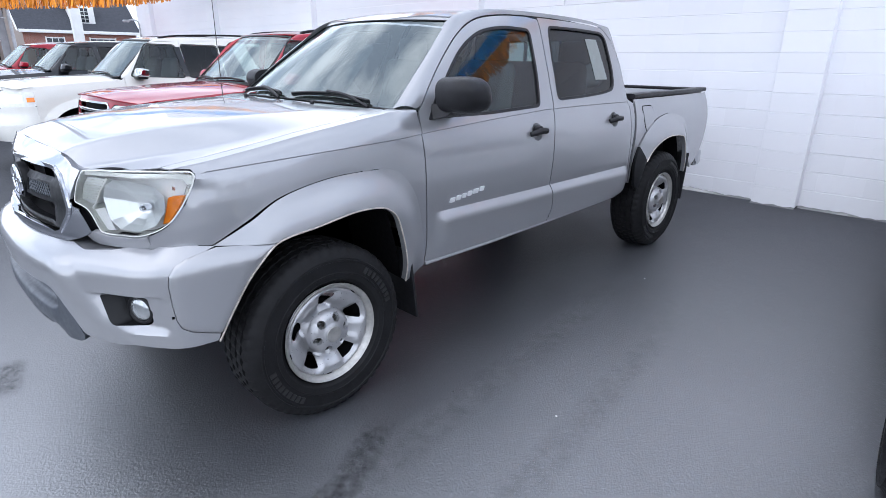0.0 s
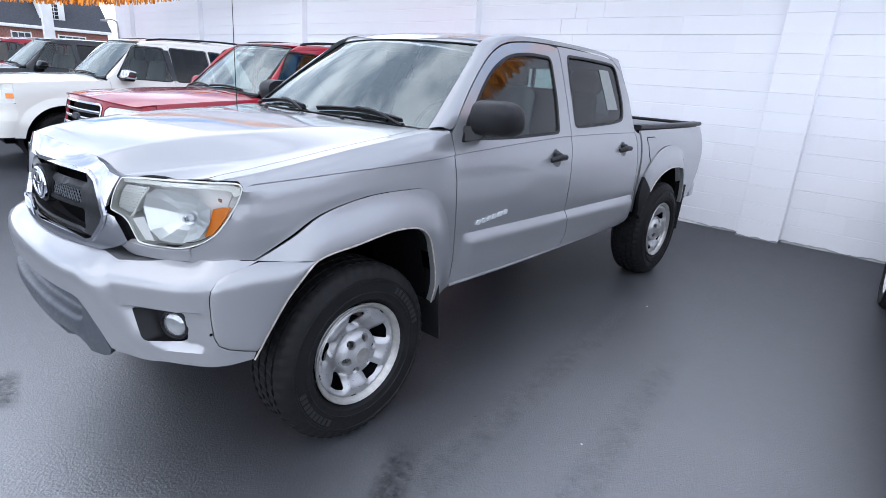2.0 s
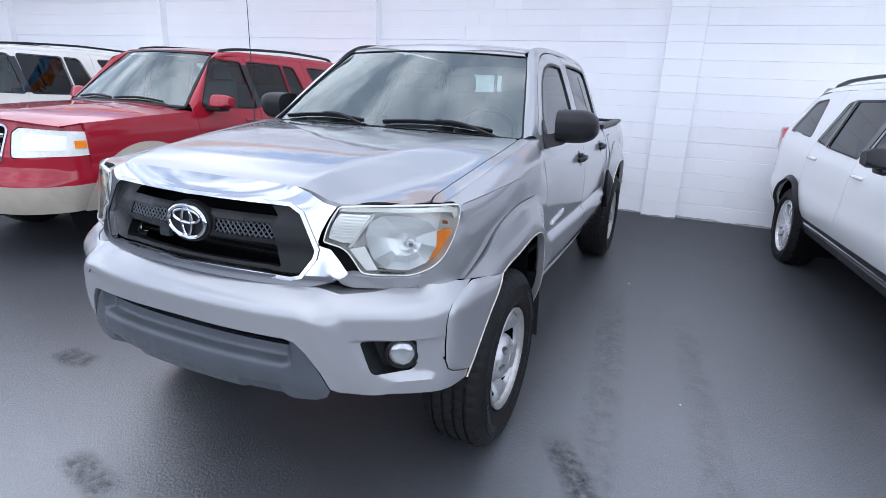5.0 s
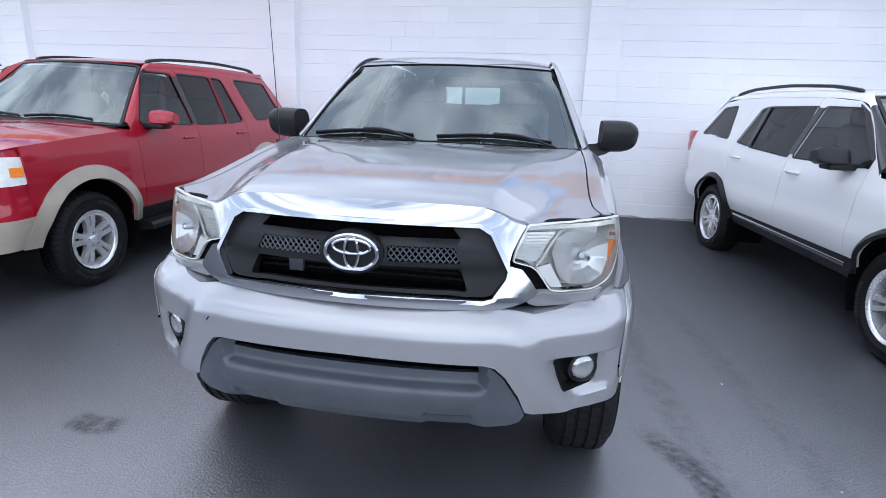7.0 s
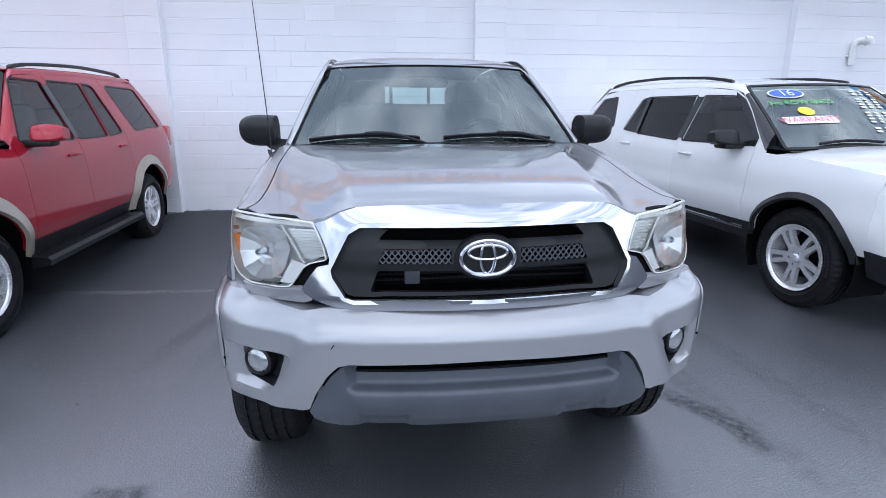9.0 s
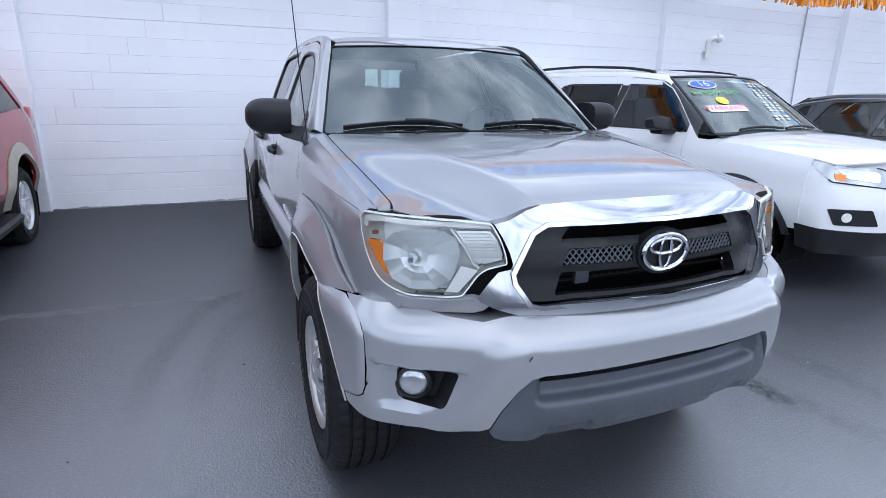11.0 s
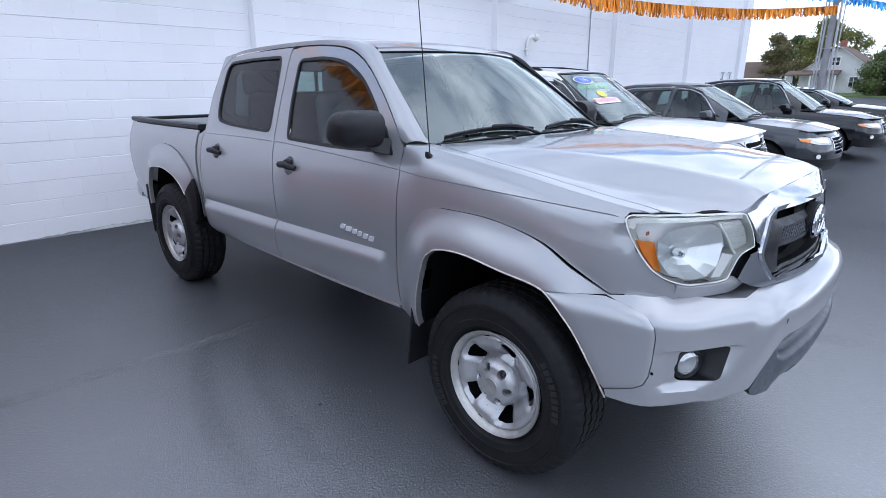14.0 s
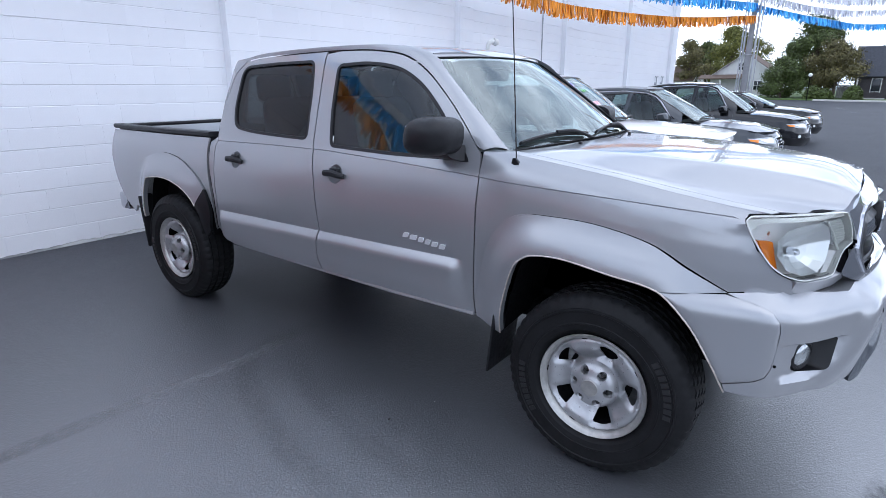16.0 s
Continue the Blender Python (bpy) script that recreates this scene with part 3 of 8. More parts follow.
# ---- marks on the asphalt ----
def worn_film(name, color, scale, lo, hi, rough=0.7):
    """A thin worn film: patchy, with the asphalt showing through."""
    m, n, l, b = node_material(name)
    b.inputs["Base Color"].default_value = (*color, 1)
    b.inputs["Roughness"].default_value = rough
    tr, mx, mul = (n.new("ShaderNode" + k) for k in ("BsdfTransparent", "MixShader", "Math"))
    mul.operation = "MULTIPLY"
    att = n.new("ShaderNodeAttribute")
    att.attribute_name = "cover"
    l.new(add_ramp(n, l, add_noise(n, l, scale, 8.0, 0.7), [(lo, (0, 0, 0)), (hi, (1, 1, 1))]), mul.inputs[0])
    l.new(att.outputs["Fac"], mul.inputs[1])
    l.new(mul.outputs[0], mx.inputs[0])
    l.new(tr.outputs[0], mx.inputs[1])
    l.new(b.outputs[0], mx.inputs[2])
    l.new(mx.outputs[0], n["Material Output"].inputs["Surface"])
    return m


def film_mark(name, label, pts, wide, material, high=0.0015, cover=1.0, fade=0.25):
    """A worn strip lying on the ground, thinning out at its rims and ends."""
    path = spline(pts, 16)
    m = len(path)
    across = (-1.0, -0.75, -0.4, 0.0, 0.4, 0.75, 1.0)
    vs, fs, cv = [], [], []
    for i, (x, y) in enumerate(path):
        a, b = path[max(i - 1, 0)], path[min(i + 1, m - 1)]
        n = math.hypot(b[0] - a[0], b[1] - a[1])
        t = i / (m - 1)
        for k in across:
            X, Y = x - (b[1] - a[1]) / n * k * wide / 2, y + (b[0] - a[0]) / n * k * wide / 2
            vs.append((X, Y, ground_z(Y) + high))
            cv.append(cover * ease(min(t, 1 - t) / fade) * ease((1 - abs(k)) / 0.5))
    w = len(across)
    for i in range(m - 1):
        for j in range(w - 1):
            fs.append((i * w + j, i * w + j + 1, (i + 1) * w + j + 1, (i + 1) * w + j))
    me = bpy.data.meshes.new(name)
    me.from_pydata(vs, [], fs)
    layer = me.attributes.new("cover", "FLOAT", "POINT")
    layer.data.foreach_set("value", cv)
    me.materials.append(material)
    return tagged(new(name, me), label, "ground mark", kind="stuff")


FILM_LINE = worn_film("worn_line_film", (0.27, 0.27, 0.285), 22.0, 0.30, 0.62, 0.8)
FILM_RUBBER = worn_film("rubber_film", (0.016, 0.016, 0.018), 30.0, 0.34, 0.66, 0.6)
FILM_DUST = worn_film("dry_dust_film", (0.15, 0.15, 0.16), 16.0, 0.36, 0.72, 0.8)
film_mark("painted_line", "faint worn parking line on the asphalt", [(-3.4, 2.16), (-2.7, 2.09), (-2.3, 2.05), (-1.8, 2.03), (-1.2, 2.0), (-0.55, 2.05)], 0.13, FILM_LINE, cover=0.42, fade=0.3)
film_mark("tyre_mark", "dark tyre scuff on the asphalt", [(-1.56, -0.43), (-1.40, -0.46), (-1.24, -0.44)], 0.17, FILM_RUBBER, 0.0018, 0.6)
film_mark("tyre_mark", "dark tyre scuff beside the truck", [(1.12, 0.14), (1.26, -0.10), (1.36, -0.30), (1.34, -0.55)], 0.16, FILM_RUBBER, 0.0021, 0.6)
film_mark("tyre_mark", "dark tyre scuff before the truck", [(-0.66, -0.97), (-0.46, -1.02), (-0.24, -1.07)], 0.15, FILM_RUBBER, 0.0018, 0.55)
film_mark("tyre_mark", "faint curved tyre mark on the asphalt", [(-0.48, 2.12), (-1.0, 2.05), (-1.28, 1.92), (-1.47, 1.6), (-1.65, 1.0), (-1.72, 0.3)], 0.17, FILM_RUBBER, 0.0024, 0.2)
film_mark("tyre_mark", "faint curved tyre mark on the asphalt", [(-0.9, 1.9), (-1.2, 1.5), (-1.35, 1.0), (-1.42, 0.4)], 0.15, FILM_RUBBER, 0.0027, 0.14)
film_mark("dust_streak", "dry pale streak on the asphalt", [(1.10, 2.6), (1.22, 1.5), (1.30, 0.6), (1.42, -0.4), (1.6, -1.2)], 0.22, FILM_DUST, 0.0015, 0.3)
film_mark("dust_streak", "dry pale streak on the asphalt", [(1.62, 2.2), (1.75, 1.0), (1.86, 0.0), (2.0, -1.0)], 0.20, FILM_DUST, 0.0015, 0.25)
for i, (x, y, s) in enumerate(((1.23, 2.46, 0.016), (1.22, 0.47, 0.010), (1.68, 0.66, 0.014), (-1.18, 0.9, 0.022), (-0.92, 0.82, 0.010), (-1.9, 0.30, 0.012), (1.9, -0.2, 0.010), (2.3, 0.1, 0.012))):
    bit = bmesh.new()
    bmesh.ops.create_icosphere(bit, subdivisions=1, radius=s / 2)
    r = random.Random(i)
    for v in bit.verts:
        v.co *= r.uniform(0.6, 1.2)
        v.co.z *= 0.4
    ob = whole("litter_scrap", bit, PAPER if i % 2 == 0 else SCUFF, "tiny scrap lying on the asphalt", "litter", group="scraps on the asphalt")
    ob.location = (x, y, ground_z(y) + s * 0.15)


# ---- pickup truck: the pressed shape of its skin ----
# Front axle at y = 0, nose towards -y, the truck's own left at +x.
DOOR_X = smooth_table([(0.44, 0.838), (0.50, 0.860), (0.56, 0.876), (0.64, 0.886), (0.78, 0.889), (0.92, 0.888), (1.02, 0.880), (1.10, 0.862), (1.17, 0.838), (1.215, 0.814), (1.26, 0.797), (1.40, 0.742), (1.55, 0.678), (1.66, 0.628), (1.71, 0.600), (1.75, 0.56)])
FENDER_X = smooth_table([(0.44, 0.838), (0.50, 0.860), (0.56, 0.876), (0.64, 0.886), (0.78, 0.889), (0.95, 0.889), (1.10, 0.884), (1.17, 0.874), (1.21, 0.855), (1.232, 0.825), (1.243, 0.79), (1.25, 0.755), (1.253, 0.74)], 0.008)
CREASE = [(-0.42, 1.082), (0.0, 1.108), (0.58, 1.138), (1.1, 1.172), (1.6, 1.198), (2.1, 1.205), (2.7, 1.205)]
HOOD_GAP = [(-0.75, 1.087), (-0.60, 1.098), (-0.545, 1.103), (-0.47, 1.110), (-0.381, 1.120), (-0.209, 1.147), (0.001, 1.184), (0.237, 1.219), (0.433, 1.246), (0.60, 1.256)]
HOOD_EDGE = [(-0.545, 0.764), (-0.50, 0.748), (-0.46, 0.741), (-0.32, 0.738), (-0.12, 0.743), (0.05, 0.750), (0.25, 0.752), (0.43, 0.748), (0.60, 0.740)]


def side_x(y, z):
    """Half the truck's width at a place on its flank."""
    s = sag(y)
    f = FENDER_X(z + s * ease((z - 0.80) / 0.22))
    k = ease((y - 0.40) / 0.25)
    x = (1 - k) * f + k * DOOR_X(z)
    if y < 0.5:
        u = (0.5 - y) / 0.95
        x -= 0.018 * u * u + 0.018 * u**10 * (1 - ease((z - 1.03) / 0.04))
    if y > 1.5:
        x -= 0.012 * min(y - 1.5, 1.2)
    if y > 3.3:
        x -= 0.045 * ((y - 3.3) / 1.05) ** 2
    # a sharp step above the bulging foot of the doors
    along = ease((y - 0.64) / 0.08) * ease((2.66 - y) / 0.04)
    x += 0.024 * min(1.0, max(0.0, (0.752 - z) / 0.045)) ** 0.85 * ease((z - 0.47) / 0.16) * along
    if z > 0.752:
        x -= 0.007 * max(0.0, 1 - (z - 0.752) / 0.07) ** 2 * along
    else:
        x -= 0.007 * max(0.0, 1 - (0.752 - z) / 0.03) * along
    x -= 0.0055 * ease((lerp(y, CREASE) - z) / 0.004 + 0.5) * ease((2.72 - y) / 0.02)
    if 2.62 < y < 2.76 and z > 1.2:
        x -= 0.05 * ease((y - 2.62) / 0.16) ** 2
    return x


# the fender's section: up the flank, then over its shoulder to the seam
SHOULDER = spline([(0.884, 1.10), (0.876, 1.17), (0.864, 1.203), (0.842, 1.228), (0.806, 1.244), (0.740, 1.2505)], 40)
SHOULDER_V = 1.10 + np.concatenate([[0], np.cumsum(np.linalg.norm(np.diff(np.array(SHOULDER), axis=0), axis=1))])
V_TOP = float(SHOULDER_V[-1])


gap_z = smooth_table(HOOD_GAP, 0.03)
edge_x = smooth_table(HOOD_EDGE, 0.012)


def sag(y):
    return (1.250 - gap_z(y)) * ease((0.50 - y) / 0.10)


def fender_v(y, z):
    """The place along the fender's section that has this height."""
    v = z + sag(y) * ease((z - 0.80) / 0.22)
    return v if v < 1.10 else float(np.interp(v, [p[1] for p in SHOULDER], SHOULDER_V))


def fender_at(y, v):
    if v <= 1.10:
        lo, hi = 0.3, 1.2
        for _ in range(40):
            mid = (lo + hi) / 2
            lo, hi = (mid, hi) if mid + sag(y) * ease((mid - 0.80) / 0.22) < v else (lo, mid)
        return side_x(y, lo), lo
    z = float(np.interp(v, SHOULDER_V, [p[1] for p in SHOULDER])) - sag(y)
    x = float(np.interp(v, SHOULDER_V, [p[0] for p in SHOULDER]))
    reach = (V_TOP - v) / (V_TOP - 1.10)
    k = ease(reach / 0.55)
    seam_x = edge_x(y) + 0.0025
    return (1 - k) * (x + (seam_x - 0.740) * (1 - reach) ** 1.5) + k * side_x(y, min(z, gap_z(y) - 0.010)), z


def soft(d, w=0.011):
    return (d + math.sqrt(d * d + w * w)) / 2


def hood_z(x, y):
    """The hood: a broad raised middle that widens towards the glass, falling to flat sides."""
    x = abs(x)
    zc = HOOD_RIDGE(y)
    ze = gap_z(y)
    xr = lerp(y, [(-0.76, 0.405), (-0.5, 0.440), (-0.2, 0.490), (0.1, 0.535), (0.45, 0.580)])
    wr = lerp(y, [(-0.76, 0.095), (-0.6, 0.125), (-0.3, 0.175), (0.1, 0.190), (0.45, 0.165)])
    drop = (soft(x - xr) - soft(x - xr - wr)) / wr
    low = ze + 0.05 * max(0.0, edge_x(max(-0.54, y)) - x) * ease((y + 0.70) / 0.3)
    return (zc - 0.030 * x * x) * (1 - drop) + low * drop


HOOD_RIDGE = smooth_table([(-0.80, 1.108), (-0.757, 1.136), (-0.70, 1.160), (-0.6, 1.183), (-0.4, 1.211), (-0.2, 1.231), (0.0, 1.245), (0.2, 1.254), (0.4, 1.259), (0.5, 1.261)], 0.012)


def nose_y(x, z):
    return -0.848 + 0.33 * x * x + 0.19 * (z - 0.98)


# ---- wheels ----
def disc_shape(profile):
    """Lays (y, z) of a wheel's face on a dished disc given by (radius, x) keys."""
    f = smooth_table(profile, 0.006)
    return lambda a, b: (f(math.hypot(a, b)), a, b)


def polar(r, deg):
    return (r * math.cos(radians(deg)), r * math.sin(radians(deg)))


def build_wheel(parent, R, rim, width, style, face, at, material=None, turn=0.0):
    """A wheel standing on the ground, its outer face towards +x. Parts: tyre, rim, face, cap, nuts."""
    hub = new("wheel")
    hub.parent = parent
    hub.matrix_basis = pose(*at, turn, 0, 0) if face > 0 else pose(*at, -turn, 0, 180)
    w = width / 2
    mat = material or STEEL_SILVER
    # tyre with tread grooves and shoulder blocks
    prof = [(rim - 0.004, w - 0.035), (rim + 0.012, w - 0.012), (rim + 0.03, w + 0.004), (rim + (R - rim) * 0.30, w + 0.010), (rim + (R - rim) * 0.31, w + 0.0125), (rim + (R - rim) * 0.34, w + 0.0125), (rim + (R - rim) * 0.35, w + 0.0105), (rim + (R - rim) * 0.62, w + 0.011), (rim + (R - rim) * 0.635, w + 0.015), (rim + (R - rim) * 0.68, w + 0.0145), (rim + (R - rim) * 0.695, w + 0.007), (R - 0.032, w - 0.001), (R - 0.014, w - 0.014), (R - 0.005, w - 0.028)]
    tread = []
    for c in (0.56, 0.19, -0.19, -0.56):
        tread += [(R, (c + 0.055) * w), (R - 0.009, (c + 0.05) * w), (R - 0.009, (c - 0.05) * w), (R, (c - 0.055) * w)]
    prof = prof + tread + [(r, -x) for r, x in reversed(prof)]
    shoulder = {11, 12, 13, len(prof) - 14, len(prof) - 13, len(prof) - 12}
    part("tyre", lathe(prof, 150, wobble=lambda i, k: -0.006 if i in shoulder and k % 3 == 0 else (-0.005 if 14 <= i < 14 + len(tread) and (k + i // 4) % 3 == 0 else 0.0)), RUBBER, hub, "black rubber tyre with worn tread", 25)
    # raised lettering bands, as plain bars
    for mid in (35, 215):
        bands = bmesh.new()
        for k in range(9):
            a0, a1 = mid - 22 + k * 5, mid - 22 + k * 5 + 3.6
            r0, r1 = rim + (R - rim) * 0.42, rim + (R - rim) * 0.58
            rows = []
            for x in (w + 0.006, w + 0.0145):
                rows.append([(x, *polar(r0, a0)), (x, *polar(r0, a1)), (x, *polar(r1, a1)), (x, *polar(r1, a0))])
            loft(rows, True, bands, caps=True)
        bmesh.ops.recalc_face_normals(bands, faces=bands.faces)
        part("sidewall_marking", bands, RUBBER_MARK, hub, "raised bars on the sidewall")
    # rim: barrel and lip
    # the black of barrel and brake paints in the shade behind the openings
    part("barrel", lathe([(rim - 0.030, -w + 0.03), (rim - 0.030, w - 0.055), (rim - 0.020, w - 0.031)], 60), MATTE_BLACK if style == "steel" else mat, hub, "inside of the rim, blackened to stand for shade")
    part("rim", lathe([(rim - 0.020, w - 0.03), (rim - 0.006, w - 0.022), (rim + 0.004, w - 0.012), (rim + 0.007, w - 0.004), (rim + 0.004, w + 0.001), (rim - 0.006, w - 0.006), (rim - 0.014, w - 0.014), (rim - 0.020, w - 0.03)], 72), STEEL_WORN if style == "steel" else mat, hub, "rim with scuffed edge" if style == "steel" else "")
    part("brake", lathe([(0.03, w - 0.10), (rim * 0.62, w - 0.10), (rim * 0.62, w - 0.12), (0.03, w - 0.12)], 40), MATTE_BLACK, hub, "brake behind the wheel, blackened to stand for shade")
    loops = [[polar(rim - (0.009 if style == "steel" else 0.016), k * 5) for k in range(72)]]
    if style == "steel":
        dish = smooth_table([(0.0, w - 0.030), (0.085, w - 0.050), (0.100, w - 0.064), (0.120, w - 0.058), (0.145, w - 0.034), (0.168, w - 0.018), (0.186, w - 0.017), (0.198, w - 0.020), (0.206, w - 0.034), (rim, w - 0.038)], 0.005)

        def spoked(a, b):
            r = math.hypot(a, b)
            q = math.cos(radians(5 * (math.degrees(math.atan2(b, a)) - 18)))
            return (dish(r) - 0.022 * ease((q + 0.45) / 1.3) * ease((r - 0.10) / 0.02) * ease((0.195 - r) / 0.02), a, b)

        for k in range(5):
            d = 18 + 72 * k
            loops.append(rounded([polar(0.175, d - 14.5), polar(0.182, d), polar(0.175, d + 14.5), polar(0.122, d + 9), polar(0.115, d), polar(0.122, d - 9)], [0.014, 0.03, 0.014, 0.012, 0.02, 0.012]))
        part("wheel_face", panel(spoked, loops, 0.0095, (1, 0, 0), 0.008), mat, hub, "silver-painted steel disc with five openings")
        for d in (50, 122, 194, 266):
            y, z = polar(rim - 0.020, d)
            ob = part("rim_slot", rbox(0.006, 0.012, 0.026, 0.002), MATTE_BLACK, hub, "dark slot at the rim's edge")
            ob.matrix_local = pose(w - 0.0260, y, z, d, 0, 0)
        cap = [(0.0, w + 0.010), (0.042, w + 0.009), (0.046, w + 0.003), (0.056, w + 0.001), (0.080, w - 0.006), (0.096, w - 0.020), (0.104, w - 0.042), (0.104, w - 0.06)]
        cap_x = smooth_table([(r, x) for r, x in cap[:7]], 0.002)
        pockets = [rounded([(polar(0.074, 60 * k + 12)[0] + 0.0190 * math.cos(q), polar(0.074, 60 * k + 12)[1] + 0.0190 * math.sin(q)) for q in np.linspace(0, 2 * math.pi, 12, endpoint=False)], 0.002, 1) for k in range(6)]
        part("hub_cap", panel(lambda a, b: (cap_x(math.hypot(a, b)), a, b), [[polar(0.104, k * 7.5) for k in range(48)], *pockets], 0.008, (1, 0, 0), 0.018), STEEL_SILVER, hub, "silver plastic cap")
        part("cap_emblem", lathe([(0.0, w + 0.0120), (0.034, w + 0.0115), (0.037, w + 0.008)], 32), STEEL_WORN, hub, "worn round emblem, plain")
        for k in range(6):
            y, z = polar(0.074, 60 * k + 12)
            ob = part("lug_nut", lathe([(0.0, 0.006), (0.006, 0.006), (0.009, 0.0), (0.010, -0.006), (0.018, -0.010)], 14), NUT, hub, "dark recessed nut")
            ob.location = (w - 0.022, y, z)
    else:
        n, pair, slot = style
        prof_face = [(0.0, w - 0.030), (0.05, w - 0.028), (0.09, w - 0.026), (0.15, w - 0.014), (rim - 0.03, w - 0.014), (rim, w - 0.02)]
        step = 360 / n
        for k in range(n):
            d = k * step + step / 2
            o, i = rim - 0.034, 0.078
            loops.append(rounded([polar(o, d - step * pair), polar(o + 0.004, d), polar(o, d + step * pair), polar(i + 0.012, d + step * pair * 0.55), polar(i, d), polar(i + 0.012, d - step * pair * 0.55)], 0.012))
            if slot:
                d = k * step
                loops.append(rounded([polar(o, d - step * slot), polar(o, d + step * slot), polar(0.105, d + step * slot * 0.8), polar(0.105, d - step * slot * 0.8)], 0.006))
        part("wheel_face", panel(disc_shape(prof_face), loops, 0.016, (1, 0, 0), 0.035), mat, hub, "spoked alloy face")
        part("hub_cap", lathe([(0.0, w - 0.012), (0.022, w - 0.012), (0.028, w - 0.016), (0.030, w - 0.03)], 32), mat, hub)
        for k in range(5):
            y, z = polar(0.052, 72 * k)
            ob = part("lug_nut", lathe([(0.0, 0.012), (0.006, 0.012), (0.009, 0.004), (0.009, -0.004)], 10), CHROME, hub)
            ob.location = (w - 0.028, y, z)
    return hub


# ---- the silver pickup ----
truck = thing("pickup_truck", "silver metallic double-cab pickup truck parked nose out on the asphalt", "pickup truck")
truck.matrix_basis = pose(0, 0, 0, -0.54, 0, 0) @ Matrix.Scale(1.012, 4)
LEFT, RIGHT = 1, -1
FLARE_OUT = spline([(0.590, 0.49), (0.556, 0.69), (0.517, 0.856), (0.437, 0.968), (0.358, 1.006), (0.256, 1.014), (0.046, 1.006), (-0.166, 0.962), (-0.306, 0.892), (-0.440, 0.823)], 6)
ARCH = spline([(0.440, 0.455), (0.420, 0.588), (0.366, 0.778), (0.317, 0.836), (0.254, 0.858), (0.133, 0.861), (-0.047, 0.833), (-0.223, 0.803), (-0.334, 0.711), (-0.418, 0.580), (-0.476, 0.47)], 6)
ARCH_TOP = ARCH[: 7 * 6 + 1]
ARCH_LOW = ARCH[7 * 6 :]
R_FLARE = spline([(3.83, 0.66), (3.785, 0.806), (3.684, 0.993), (3.496, 1.068), (3.284, 1.098), (3.034, 1.052), (2.825, 0.933), (2.722, 0.773), (2.713, 0.600)], 6)
R_ARCH = spline([(3.595, 0.60), (3.569, 0.744), (3.506, 0.878), (3.43, 0.918), (3.189, 0.926), (2.965, 0.864), (2.825, 0.743), (2.755, 0.557)], 6)
front_arch_gap, rear_arch_gap = gap_to(ARCH), gap_to(R_ARCH)


def flank(sx, off=0.0):
    return lambda y, z: (sx * (side_x(y, z) + off), y, z)


def flare_skin(sx, gap, reach):
    return lambda y, z: (sx * (side_x(y, z) + 0.010 + 0.049 * (1 - ease(gap(y, z) / reach))), y, z)


def line_at(y0, y1, dz=0.0):
    return [(y, lerp(y, CREASE) + dz) for y in np.linspace(y0, y1, 40)]


def crease_rows(y0, y1):
    return [line_at(y0, y1, d) for d in (-0.009, -0.0023, 0.0023, 0.009)] + [[(y0, z), (y1, z)] for z in (0.690, 0.706, 0.720, 0.734, 0.745, 0.7515, 0.7525, 0.762, 0.776, 0.795)]


DOOR_F_TOP = [(0.640, 1.262), (0.715, 1.342), (0.849, 1.466), (1.03, 1.602), (1.208, 1.680), (1.439, 1.712), (1.679, 1.722)]
DOOR_R_TOP = [(1.80, 1.724), (2.10, 1.722), (2.40, 1.715), (2.56, 1.695)]
FRONT_DOOR = [(0.603, 0.497), (0.592, 0.92), (0.592, 1.17), (0.610, 1.235)] + spline(DOOR_F_TOP, 4) + [(1.80 - 0.012, 1.712), (1.755, 1.517), (1.728, 1.332), (1.715, 1.225), (1.663, 1.03), (1.636, 0.79), (1.652, 0.515), (1.1, 0.500)]
REAR_DOOR = [(1.660, 0.515), (1.644, 0.79), (1.671, 1.03), (1.723, 1.225), (1.736, 1.332), (1.763, 1.517), (1.797, 1.712)] + spline(DOOR_R_TOP, 4) + [(2.64, 1.62), (2.675, 1.45), (2.682, 1.20), (2.665, 1.03), (2.660, 0.76), (2.655, 0.63), (2.60, 0.555), (2.527, 0.535)]
F_WIN = rounded([(1.582, 1.216), (1.630, 1.394), (1.672, 1.655), (1.45, 1.660), (1.306, 1.647), (1.18, 1.620), (1.024, 1.546), (0.886, 1.432), (0.80, 1.345), (0.690, 1.200), (1.11, 1.198)], [0.04, 0.1, 0.05, 0.05, 0.1, 0.1, 0.1, 0.1, 0.1, 0.03, 0.1])
R_WIN = rounded([(2.515, 1.290), (2.560, 1.42), (2.575, 1.672), (2.24, 1.684), (1.872, 1.684), (1.821, 1.518), (1.776, 1.243), (2.043, 1.251), (2.341, 1.266)], [0.07, 0.1, 0.08, 0.1, 0.05, 0.1, 0.05, 0.1, 0.1])


def inset(loop, d):
    """The loop drawn in towards its middle by about d (out: minus)."""
    p = np.array(loop)
    a, b = np.roll(p, 1, 0), np.roll(p, -1, 0)
    t = b - a
    t /= np.maximum(np.linalg.norm(t, axis=1, keepdims=True), 1e-9)
    nrm = np.stack([-t[:, 1], t[:, 0]], 1)
    area = (p[:, 0] * b[:, 1] - b[:, 0] * p[:, 1]).sum()
    return [tuple(q) for q in p + nrm * d * (1 if area > 0 else -1)]


